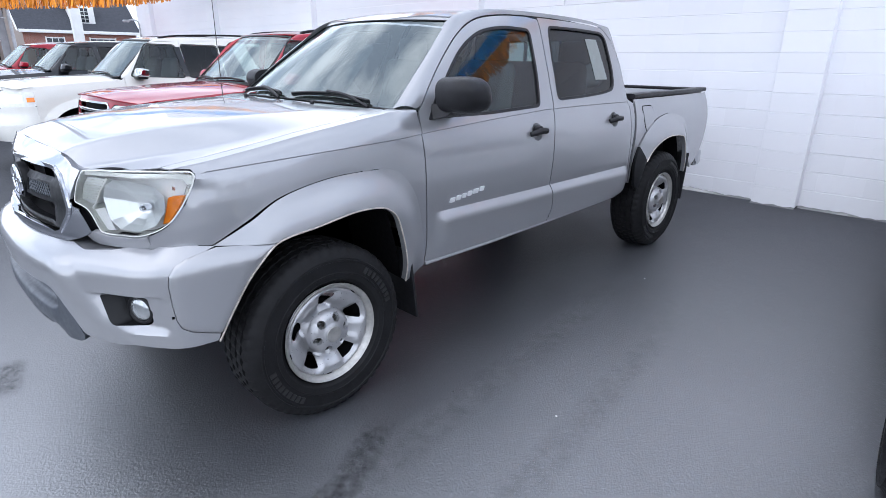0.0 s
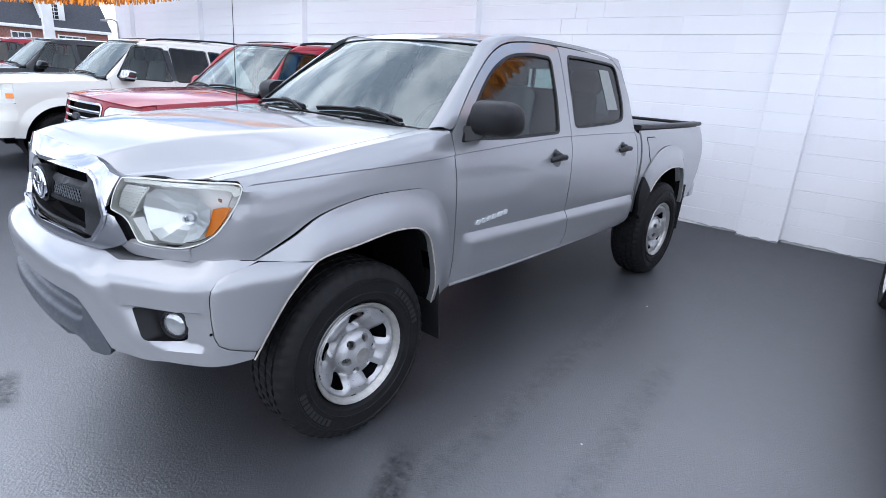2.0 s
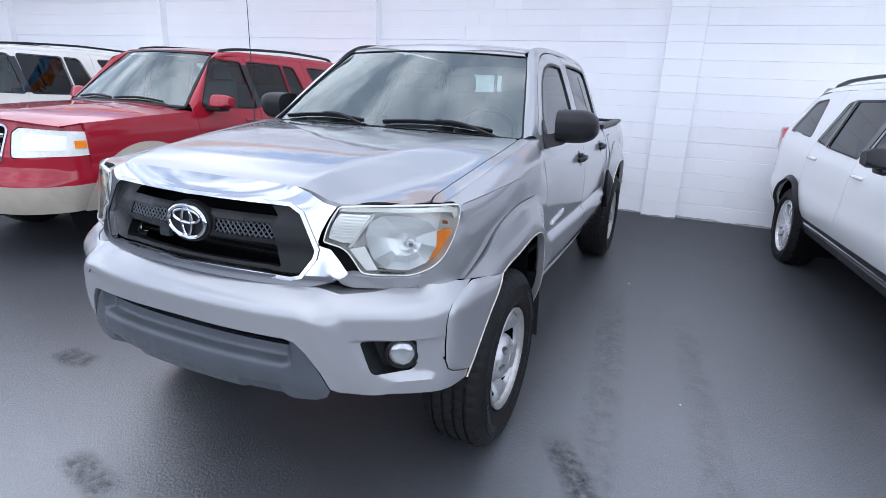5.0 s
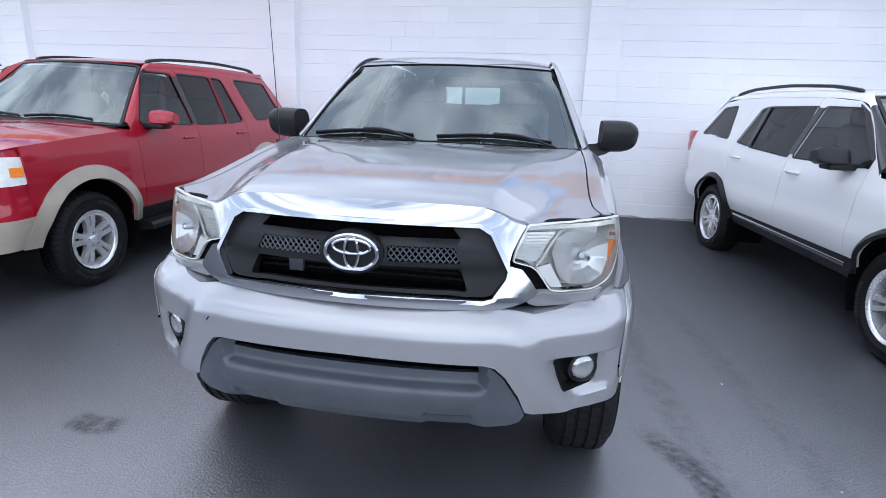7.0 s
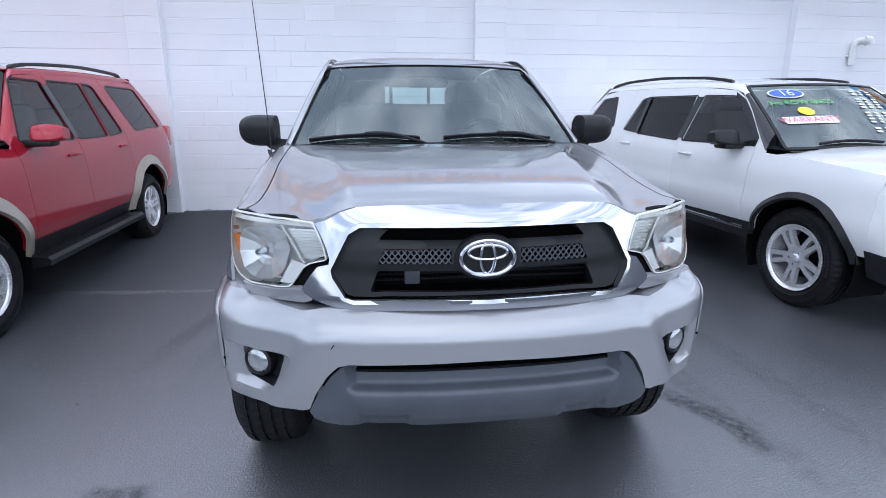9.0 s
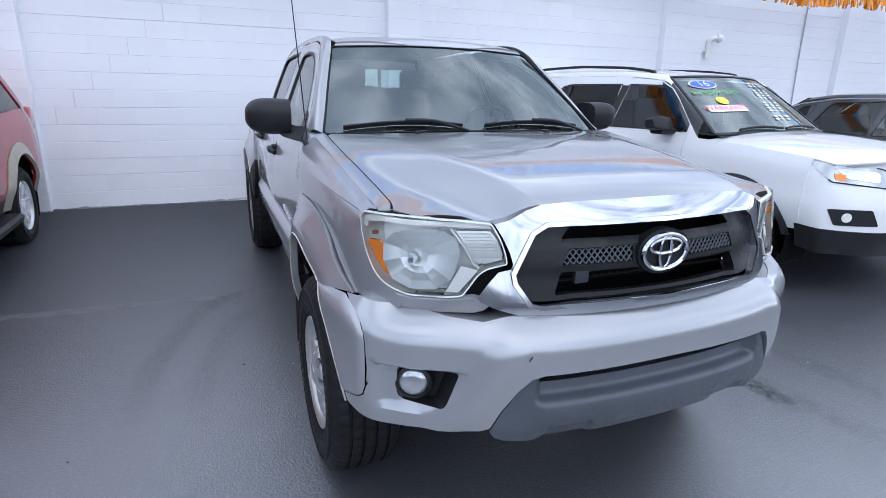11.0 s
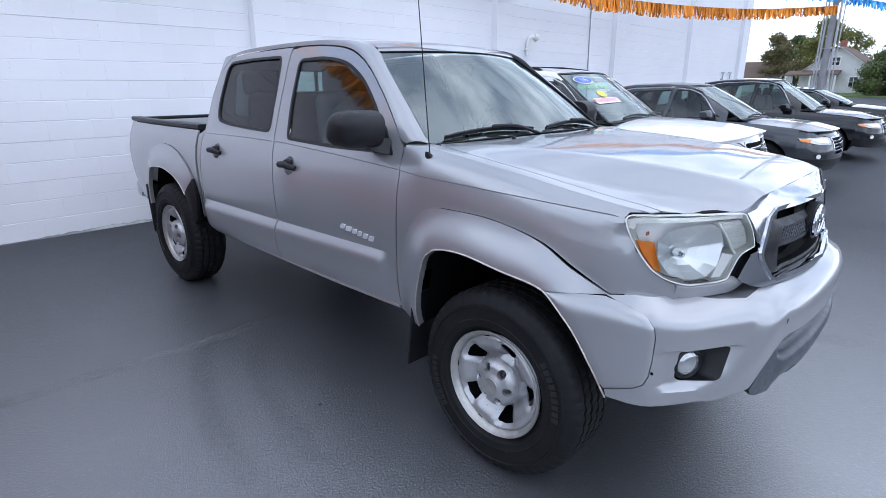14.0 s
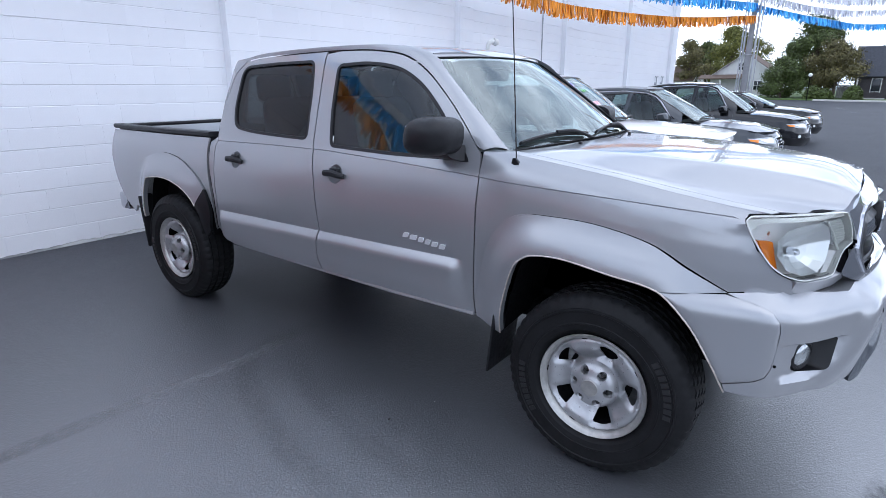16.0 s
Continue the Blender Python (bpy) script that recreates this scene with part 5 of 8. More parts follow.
# added black sheet paints the shade behind the grille slots
part("grille_shade_sheet", rbox(0.90, 0.03, 0.22, 0.004, (0, -0.66, 0.965)), MATTE_BLACK, truck, "black sheet standing for the shade behind the grille")
for z in (0.893, 0.912):
    part("radiator_bar", tube([(-0.36, -0.735, z), (0.36, -0.735, z)], 0.004, 6), BLACK_PLASTIC, truck)
part("front_sensor", rbox(0.05, 0.02, 0.045, 0.004, (-0.225, -0.742, 0.903)), VALANCE, truck, "small grey bracket behind the grille")
for s in (1, -1):
    wire = bmesh.new()
    for k in range(-3, 14):
        for lean in (1, -1):
            a0 = 0.108 + k * 0.0190
            pts = [(a0 + (t if lean > 0 else 1 - t) * 0.040, 0.962 + t * 0.048) for t in (0.0, 1.0)]
            lo, hi = 0.108, 0.330
            (x0, z0), (x1, z1) = sorted(pts)
            if x1 <= lo or x0 >= hi:
                continue
            f0, f1 = max(0, (lo - x0) / (x1 - x0)), min(1, (hi - x0) / (x1 - x0))
            q = [(x0 + (x1 - x0) * f, z0 + (z1 - z0) * f) for f in (f0, f1)]
            tube([(s * x, nose_y(x, z) + 0.022, z) for x, z in q], 0.0024, 5, wire)
    part("grille_mesh", wire, VALANCE, truck, "diamond wire mesh")


def oval(cx, cz, rx, rz, r, y):
    return tube([(cx + rx * math.cos(a), y, cz + rz * math.sin(a)) for a in np.linspace(0, 2 * math.pi, 49)[:-1]], r, 8, None, True)


part("badge_plate", panel(lambda x, z: (x, -0.838, z), [[(0.10 * math.cos(a), 0.985 + 0.070 * math.sin(a)) for a in np.linspace(0, 2 * math.pi, 40, endpoint=False)]], 0.05, (0, -1, 0), 0.03), DARK_PLASTIC, truck, "dark oval plate")
part("badge_ring", oval(0, 0.985, 0.083, 0.054, 0.0075, -0.843), CHROME, truck, "chrome oval badge")
part("badge_bar", oval(0, 1.003, 0.060, 0.022, 0.0055, -0.843), CHROME, truck)
part("badge_bar", oval(0, 0.985, 0.022, 0.050, 0.0055, -0.843), CHROME, truck)

# ---- bumper ----
BP = spline([(-0.06, -0.929), (0.0, -0.930), (0.2, -0.924), (0.40, -0.900), (0.55, -0.856), (0.66, -0.797), (0.75, -0.732), (0.83, -0.662), (0.875, -0.600), (0.902, -0.52), (0.920, -0.42), (0.934, -0.32), (0.943, -0.22), (0.948, -0.15)], 10)[10:]
BU = np.concatenate([[0], np.cumsum(np.linalg.norm(np.diff(np.array(BP), axis=0), axis=1))])
u_of_x = lambda x: float(np.interp(x, [p[0] for p in BP], BU))
u_of_y = lambda y: float(np.interp(y, [p[1] for p in BP], BU))


def bumper_at(u, z, off):
    s = -1 if u < 0 else 1
    a = abs(u)
    x, y = np.interp(a, BU, [p[0] for p in BP]), np.interp(a, BU, [p[1] for p in BP])
    e = 0.01
    tx = np.interp(a + e, BU, [p[0] for p in BP]) - np.interp(max(a - e, 0), BU, [p[0] for p in BP])
    ty = np.interp(a + e, BU, [p[1] for p in BP]) - np.interp(max(a - e, 0), BU, [p[1] for p in BP])
    k = math.hypot(tx, ty)
    nx, ny = ty / k, -tx / k
    return (s * (x + nx * off), y + ny * off, z)


BUMP_OFF = smooth_table([(0.42, 0.05), (0.46, 0.035), (0.52, 0.022), (0.58, 0.014), (0.66, 0.006), (0.74, 0.0), (0.775, 0.008), (0.80, 0.035), (0.83, 0.095), (0.86, 0.13)], 0.012)
PILLAR_LINE = [(0.44, 0.760), (0.52, 0.690), (0.60, 0.625), (0.69, 0.575), (0.74, 0.550), (0.80, 0.515)]


def bumper_skin(u, z):
    a = abs(u)
    x = float(np.interp(a, BU, [p[0] for p in BP]))
    y = float(np.interp(a, BU, [p[1] for p in BP]))
    o = BUMP_OFF(z)
    side = ease((x - 0.80) / 0.10)
    o = o * (1 - 0.55 * side)
    # the wing sits back behind the slanting front pillar, and is hollowed below a sharp ledge round the fog lamp
    line = lerp(z, PILLAR_LINE)
    back = ease((x - line) / 0.055) * ease((0.83 - z) / 0.05) * ease((0.80 - x) / 0.14)
    scoop = ease((x - line - 0.03) / 0.06) * ease((0.676 - z) / 0.010) * ease((z - 0.515) / 0.035) * ease((-0.60 - y) / 0.06)
    proud = ease((x - line + 0.10) / 0.06) * ease((line + 0.01 - x) / 0.03) * ease((0.80 - z) / 0.06)
    return bumper_at(u, z, -o - 0.014 * back - 0.024 * scoop + 0.007 * proud)


X = u_of_x
Y = u_of_y
top_edge = [(0.0, 0.838), (X(0.40), 0.838), (X(0.47), 0.834), (X(0.54), 0.824), (X(0.60), 0.814), (X(0.70), 0.820), (X(0.80), 0.836), (Y(-0.54), 0.841), (Y(-0.447), 0.828)]
seam = [(Y(-0.50), 0.812), (Y(-0.555), 0.800), (Y(-0.590), 0.781), (Y(-0.608), 0.752), (Y(-0.613), 0.72), (Y(-0.611), 0.64), (Y(-0.605), 0.58), (Y(-0.592), 0.548), (Y(-0.565), 0.530), (Y(-0.51), 0.512), (Y(-0.470), 0.500)]
low = [(Y(-0.478), 0.474), (Y(-0.56), 0.468), (X(0.80), 0.468), (X(0.70), 0.478), (X(0.60), 0.488), (X(0.572), 0.500), (X(0.545), 0.560), (X(0.50), 0.630), (X(0.465), 0.666), (X(0.43), 0.676), (0.0, 0.682)]
bl = top_edge + seam + low
bl = bl + [(-u, z) for u, z in bl[-2:0:-1]]
fogs = [rounded([(s * X(0.655), 0.662), (s * X(0.808), 0.664), (s * X(0.812), 0.566), (s * X(0.795), 0.552), (s * X(0.690), 0.548)], [0.010, 0.016, 0.02, 0.02, 0.025]) for s in (1, -1)]
part("front_bumper", panel(bumper_skin, [bl, *fogs], 0.020, (0, -1, 0), 0.03, [[(s * X(0.60), z), (s * X(0.84), z)] for s in (1, -1) for z in (0.663, 0.668, 0.673, 0.678)]), SILVER, truck, "silver painted bumper cover with a small scratch")
for s in (1, -1):
    low_arch = [p for p in ARCH_LOW[1:] if p[1] > 0.52]
    ext = [(Y(-0.222), 0.802)] + [(Y(y), z) for y, z in low_arch] + [(u + 0.003, z + 0.003) for u, z in seam[::-1]] + [(Y(-0.447) + 0.004, 0.824)]
    ext = [(s * u, z) for u, z in ext]
    rim_gap = gap_to(ext + ext[:1])
    part("bumper_end", panel(lambda u, z: bumper_at(u, z, -0.45 * BUMP_OFF(z) + 0.001 + 0.009 * math.sqrt(min(1.0, rim_gap(u, z) / 0.022))), [ext], 0.020, (s, -0.3, 0), 0.025, [inset(dense(ext, 0.02), d) for d in (0.004, 0.010, 0.018)]), SILVER, truck, "silver bumper end section with rounded edges")
    part("arch_lip", tube([Vector(bumper_at(s * Y(y), z, -0.45 * BUMP_OFF(z) + 0.004)) for y, z in ARCH_LOW], 0.0035, 6), LIP, truck, "bare worn edge of the wheel arch")
    # fog lamp pocket
    hole = fogs[0] if s > 0 else fogs[1]
    rows = [[bumper_skin(u, z) for u, z in hole]]
    mid = (np.mean([p[0] for p in hole]), np.mean([p[1] for p in hole]))
    for d, k in ((0.03, 0.97), (0.06, 0.9)):
        rows.append([Vector(bumper_skin(mid[0] + (u - mid[0]) * k, mid[1] + (z - mid[1]) * k)) + Vector((0, d, 0)) for u, z in hole])
    bm = loft(rows, True)
    bm.faces.ensure_lookup_table()
    bm.faces.new([v for v in bm.verts][-len(hole):])
    bmesh.ops.recalc_face_normals(bm, faces=bm.faces)
    pocket = part("fog_pocket", bm, DARK_PLASTIC, truck, "dark grey fog lamp recess")
    turn = Euler((0, 0, radians(-90 + s * 28))).to_matrix().to_4x4()
    lamp = part("fog_lamp", lathe([(0.0, 0.012), (0.022, 0.011), (0.036, 0.007), (0.043, 0.0), (0.044, -0.02)], 32), FOG_LENS, truck, "round clear fog lamp")
    lamp.matrix_local = Matrix.Translation((s * 0.742, -0.676, 0.610)) @ turn
    bez = part("fog_bezel", lathe([(0.043, 0.002), (0.047, 0.009), (0.055, 0.004), (0.062, -0.03)], 32), BLACK_PLASTIC, truck)
    bez.matrix_local = Matrix.Translation((s * 0.740, -0.674, 0.608)) @ turn
    for y, z in ((-0.575, 0.60), (-0.612, 0.597)):
        part("bumper_clip", rbox(0.006, 0.010, 0.010, 0.003, Vector(bumper_at(s * Y(y), z, -0.4 * BUMP_OFF(z) + 0.002))), MATTE_BLACK, truck)
shelf = []
for u in np.linspace(-Y(-0.50), Y(-0.50), 121):
    zt = lerp(abs(u), top_edge) - 0.004
    shelf.append((Vector(bumper_skin(u, zt)), Vector(bumper_at(u, zt + 0.004, -0.13)), Vector(bumper_at(u, zt - 0.01, -0.20))))
bm = loft([[p[i] for p in shelf] for i in range(3)])
bmesh.ops.recalc_face_normals(bm, faces=bm.faces)
part("bumper_shelf", bm, SILVER, truck, "silver top of the bumper cover")
# scratch
part("scratch", rbox(0.003, 0.002, 0.016, 0.0008, Vector(bumper_skin(-X(0.475), 0.735)) + Vector((0, -0.002, 0)), Euler((0, radians(35), 0)).to_matrix()), MATTE_BLACK, truck, "short dark scratch")

# lower valance with its inlet
VAL = smooth_table([(0.40, 0.085), (0.44, 0.055), (0.48, 0.03), (0.54, 0.012), (0.572, 0.014), (0.582, 0.024), (0.590, 0.055), (0.62, 0.062), (0.70, 0.066)], 0.0035)


def valance_skin(u, z):
    a = abs(u)
    inner = ease((0.455 - a) / 0.035)
    flat = 0.030 + 0.25 * max(0.0, 0.50 - z)
    o = inner * VAL(z) + (1 - inner) * (flat - 0.008)
    bump = 0.014 * ease((0.085 - abs(a - 0.33)) / 0.02) * ease((0.500 - z) / 0.016)
    return bumper_at(u, z, -o - bump)


vh = [(0.0, 0.676), (0.425, 0.670), (0.462, 0.655), (0.497, 0.622), (0.542, 0.552), (0.572, 0.492), (0.560, 0.468), (0.53, 0.456), (0.36, 0.448), (0.0, 0.448)]
vl = [(X(x), z) for x, z in vh]
vl = vl + [(-u, z) for u, z in vl[-2:0:-1]]
slot = rounded([(-0.430, 0.627), (0.430, 0.627), (0.412, 0.668), (-0.412, 0.668)], 0.01)
ledge = [[(-0.46, z), (0.46, z)] for z in (0.566, 0.573, 0.578, 0.582, 0.586, 0.590, 0.596, 0.604)] + [[(-0.5, z), (0.5, z)] for z in (0.476, 0.483, 0.490, 0.496)]
part("bumper_valance", panel(valance_skin, [vl, slot], 0.020, (0, -1, 0), 0.03, ledge), VALANCE, truck, "satin grey lower bumper valance")
# a black sheet closes the inlet in place of its shade
part("inlet_shade_sheet", rbox(0.92, 0.02, 0.10, 0.004, (0, -0.77, 0.645)), MATTE_BLACK, truck, "black sheet standing for the shade in the air inlet")
part("inlet_bar", tube([Vector(bumper_at(u, 0.651, -0.085)) for u in np.linspace(-0.41, 0.41, 30)], 0.005, 6), VALANCE, truck)

# ---- headlights ----
HP = spline([(0.44, -0.775), (0.505, -0.752), (0.60, -0.715), (0.70, -0.665), (0.78, -0.60), (0.825, -0.53), (0.845, -0.46), (0.85, -0.40)], 10)[8:]
HU = np.concatenate([[0], np.cumsum(np.linalg.norm(np.diff(np.array(HP), axis=0), axis=1))])
hu = lambda x: float(np.interp(x, [p[0] for p in HP], HU))


def lamp_at(u, z, deep=0.0):
    x, y = np.interp(u, HU, [p[0] for p in HP]), np.interp(u, HU, [p[1] for p in HP])
    tx, ty = np.interp(u + 0.02, HU, [p[0] for p in HP]) - np.interp(u - 0.02, HU, [p[0] for p in HP]), np.interp(u + 0.02, HU, [p[1] for p in HP]) - np.interp(u - 0.02, HU, [p[1] for p in HP])
    k = math.hypot(tx, ty)
    o = -0.10 * (z - 0.98) - 0.35 * max(0.0, z - 1.03) ** 1.5 - deep
    return Vector((x + ty / k * o, y - tx / k * o, z))


hy = lambda y: float(np.interp(y, [p[1] for p in HP], HU))
lens_loop = rounded([(hu(0.535), 1.084), (hu(0.512), 1.045), (hu(0.497), 1.005), (hu(0.490), 0.970), (hu(0.545), 0.955), (hu(0.566), 0.940), (hu(0.607), 0.877), (hu(0.640), 0.873), (hu(0.735), 0.873), (hy(-0.625), 0.877), (hy(-0.590), 0.892), (hy(-0.552), 0.922), (hy(-0.515), 0.975), (hy(-0.480), 1.035), (hy(-0.463), 1.075), (hy(-0.475), 1.091), (hy(-0.53), 1.0955), (hu(0.64), 1.0935)], [0.01, 0.03, 0.03, 0.008, 0.01, 0.012, 0.012, 0.02, 0.03, 0.03, 0.03, 0.03, 0.03, 0.02, 0.012, 0.02, 0.02, 0.03])


def mirrored(v, s):
    return (s * v[0], v[1], v[2])


for s in (1, -1):
    out = (s * 0.6, -0.8, 0)
    lamp = part("headlight", panel(lambda u, z: mirrored(lamp_at(u, z, 0.074), s), [inset(lens_loop, 0.002)], 0.03, out, 0.0), REFLECTOR, truck, "hazy clear headlight with an amber corner")
    wall_rows = [[mirrored(lamp_at(u, z, d), s) for u, z in lens_loop] for d in (0.0, 0.075)]
    bm = loft(wall_rows, True)
    part("lamp_housing", bm, LENS_HAZE, lamp)
    part("lens", panel(lambda u, z: mirrored(lamp_at(u, z, 0.0), s), [lens_loop], 0.03, out, 0.0), LENS, lamp, "clear plastic lens")
    part("lens_edge", ring(lambda u, z: mirrored(lamp_at(u, z, -0.0015), s), lens_loop, 0.0035, out, 0.0, 0.004), LENS_HAZE, lamp, "yellowed lens edge")
    part("lamp_gap", ring(lambda u, z: mirrored(lamp_at(u, z, 0.012), s), inset(lens_loop, -0.003), 0.003, out, 0.0, 0.03), MATTE_BLACK, lamp, "dark gap round the lamp")
    lay = lambda deep: (lambda u, z: mirrored(lamp_at(u, z, deep), s))
    # pale strip along the top and round the outer corner
    brow = [(hu(0.540), 1.082), (hu(0.535), 1.068), (hu(0.66), 1.072), (hy(-0.56), 1.072), (hy(-0.50), 1.064), (hy(-0.492), 1.045), (hy(-0.470), 1.050), (hy(-0.467), 1.075), (hy(-0.52), 1.087), (hu(0.64), 1.085)]
    part("lamp_brow", panel(lay(0.010), [brow], 0.02, out, 0.006), LENS_HAZE, lamp, "pale strip along the lamp's top")
    # main bowl: two smooth fans of the reflector, turned about the bulb
    bu, bz = hu(0.745), 0.965
    rim_pts = rounded([(hu(0.640), 1.058), (hu(0.612), 1.020), (hu(0.618), 0.960), (hu(0.652), 0.896), (hu(0.70), 0.886), (hu(0.765), 0.890), (hy(-0.578), 0.930), (hy(-0.560), 0.985), (hy(-0.572), 1.035), (hu(0.735), 1.062)], 0.035, 1)
    n_rim = len(rim_pts)
    rows = []
    for k in range(5):
        t = k / 4
        deep = 0.014 + 0.052 * (1 - (1 - t) ** 2)
        rows.append([mirrored(lamp_at(bu + (u - bu) * (1 - 0.90 * t), bz + (z - bz) * (1 - 0.90 * t), deep), s) for u, z in rim_pts])
    bowl = loft(rows, True)
    bowl.faces.new(list(bowl.verts)[-n_rim:])
    bmesh.ops.recalc_face_normals(bowl, faces=bowl.faces)
    part("lamp_bowl", bowl, FACET, lamp, "bright faceted reflector bowl", 5)
    part("bulb_shield", lathe([(0.0, 0.016), (0.008, 0.015), (0.013, 0.008), (0.014, -0.02)], 20), CHROME, lamp).matrix_local = Matrix.Translation(Vector(mirrored(lamp_at(bu, bz, 0.040), s))) @ Euler((0, 0, radians(-90 + s * 32))).to_matrix().to_4x4()
    step = [(hu(0.566), 0.948), (hu(0.612), 0.960), (hu(0.640), 0.905), (hu(0.652), 0.884), (hu(0.618), 0.882)]
    part("lamp_divider", panel(lay(0.018), [step], 0.02, out, 0.02), REFLECTOR, lamp, "smooth pale web beside the bowl")
    am = rounded([(hy(-0.558), 1.002), (hy(-0.535), 1.010), (hy(-0.505), 1.012), (hy(-0.532), 0.962), (hy(-0.565), 0.915), (hy(-0.588), 0.905), (hy(-0.572), 0.950)], 0.006)
    part("side_marker", panel(lambda u, z: mirrored(lamp_at(u, z, lerp(u, [(hy(-0.59), 0.046), (hy(-0.505), 0.008)])), s), [am], 0.02, out, 0.02), AMBER, lamp, "amber side marker")
    part("marker_bulb", rbox(0.020, 0.006, 0.012, 0.003, mirrored(lamp_at(hy(-0.535), 1.036, 0.012), s)), AMBER_DIM, lamp, "small dull amber bulb")
    tsn = [(hu(0.536), 1.058), (hu(0.515), 1.030), (hu(0.505), 1.000), (hu(0.502), 0.978), (hu(0.548), 0.965), (hu(0.578), 0.972), (hu(0.602), 1.020), (hu(0.628), 1.058)]
    turnlamp = part("turn_signal", panel(lay(0.022), [tsn], 0.02, out, 0.02), FACET, lamp, "ribbed clear turn signal")
    for k in range(8):
        z = 0.984 + 0.0095 * k
        x0, x1 = lerp(z, [(0.978, 0.508), (1.0, 0.511), (1.058, 0.540)]), lerp(z, [(0.972, 0.572), (1.02, 0.596), (1.058, 0.622)])
        part("signal_rib", tube([mirrored(lamp_at(hu(x), z, 0.018), s) for x in (x0, (x0 + x1) / 2, x1)], 0.0022, 5), LENS_HAZE, turnlamp)
    part("signal_divider", tube([mirrored(lamp_at(hu(x), z, 0.012), s) for x, z in ((0.640, 1.064), (0.606, 1.018), (0.580, 0.970), (0.566, 0.955))], 0.0045, 6), LENS_HAZE, lamp, "pale rib between lamp and turn signal")
    # black fillet between lamp and chrome, and the body strip beneath the lamp
    fil = [(hu(0.494), 0.966), (hu(0.543), 0.952), (hu(0.563), 0.936), (hu(0.607), 0.870), (hu(0.575), 0.856), (hu(0.535), 0.900)]
    part("lamp_fillet", panel(lay(0.016), [fil], 0.02, out, 0.02), MATTE_BLACK, truck, "black fillet beside the headlight")
    und = [(hu(0.528), 0.858), (hu(0.548), 0.832), (hu(0.575), 0.822), (hu(0.70), 0.824), (hy(-0.614), 0.830), (hy(-0.614), 0.874), (hu(0.735), 0.867), (hu(0.640), 0.867), (hu(0.604), 0.871), (hu(0.580), 0.874)]
    part("lamp_sill", panel(lambda u, z: mirrored(lamp_at(u, z, -0.006 + 0.55 * max(0.0, 0.872 - z)), s), [und], 0.02, out, 0.02), SILVER, truck, "body strip beneath the headlight")

# ---- wipers, washer jets, aerial ----
for x0, x1 in ((-0.66, -0.10), (0.02, 0.60)):
    pts = []
    for t in np.linspace(0, 1, 12):
        x = x0 + (x1 - x0) * t
        p = Vector(shield(x / 0.735, 0.035 + 0.035 * math.sin(math.pi * t)))
        pts.append(p + Vector((0, -0.012, 0.012)))
    wiper = part("wiper", ribbon(pts, 0.010, 0.022, (0, -0.6, 0.8)), BLACK_PLASTIC, truck, "black wiper blade parked along the glass")
    arm = [Vector(shield(x1 / 0.735, 0.0)) + Vector((0.02, -0.02, 0.006)), Vector(shield((x0 * 0.25 + x1 * 0.75) / 0.735, 0.05)) + Vector((0, -0.03, 0.028)), Vector(shield((x0 + x1) / 2 / 0.735, 0.075)) + Vector((0, -0.022, 0.022))]
    part("wiper_arm", tube(spline(arm, 6), 0.008, 6), BLACK_PLASTIC, wiper)
for x in (-0.36, 0.33):
    part("washer_jet", rbox(0.022, 0.016, 0.016, 0.004, (x, 0.335, hood_z(x, 0.335) + 0.006)), BLACK_PLASTIC, truck, "black washer jet")
part("aerial_base", loft([[(-0.822 + dx * k - 0.012 * j, 0.412 + dy * k, 1.180 + 0.02 * j) for dx, dy in ((0.018, 0), (0.012, 0.02), (-0.012, 0.02), (-0.018, 0), (-0.012, -0.02), (0.012, -0.02))] for j, k in ((0, 0.6), (0.6, 1.0), (1.6, 0.8), (2.6, 0.35))], True, None, True), BLACK_PLASTIC, truck, "black rubber aerial base")
part("aerial", tube([(-0.838, 0.412, 1.225), (-0.860, 0.42, 1.60), (-0.885, 0.430, 2.02)], [0.0028, 0.0024, 0.0018], 6), BLACK_PLASTIC, truck, "thin whip aerial")

# ---- cabin seen through the glass ----
part("dashboard", loft([[(x, y, z) for x in np.linspace(-0.72, 0.72, 9)] for y, z in ((0.46, 1.225), (0.62, 1.235), (0.86, 1.215), (1.0, 1.15), (1.02, 0.85))]), INTERIOR, truck, "grey dashboard")
part("cabin_floor", rbox(1.5, 2.0, 0.04, 0.01, (0, 1.7, 0.60)), INTERIOR, truck)


def seat(x, y, wide, heads):
    s = part("seat_cushion", rbox(wide, 0.50, 0.17, 0.06, (x, y - 0.02, 0.86), None, 3), SEAT, truck, "grey cloth seat")
    part("seat_back", rbox(wide * 0.96, 0.15, 0.62, 0.06, (x, y + 0.26, 1.17), Euler((radians(-12), 0, 0)).to_matrix(), 3, taper=(0.86, 0.8)), SEAT, s)
    for hx in heads:
        part("headrest", rbox(0.25, 0.10, 0.17, 0.045, (x + hx, y + 0.36, 1.535), None, 3), SEAT, s)
        for d in (-0.05, 0.05):
            part("headrest_post", tube([(x + hx + d, y + 0.355, 1.42), (x + hx + d, y + 0.36, 1.50)], 0.006, 6), CHROME, s)


seat(-0.37, 1.28, 0.52, (0,))
seat(0.37, 1.28, 0.52, (0,))
seat(0.0, 2.18, 1.30, (-0.42, 0.42))
wheel_c = Vector((0.37, 0.98, 1.19))
tilt = Euler((radians(62), 0, 0)).to_matrix()
rim_pts = [wheel_c + tilt @ Vector((0.19 * math.cos(a), 0.19 * math.sin(a), 0)) for a in np.linspace(0, 2 * math.pi, 41)[:-1]]
steer = part("steering_wheel", tube(rim_pts, 0.016, 8, None, True), BLACK_PLASTIC, truck, "black steering wheel")
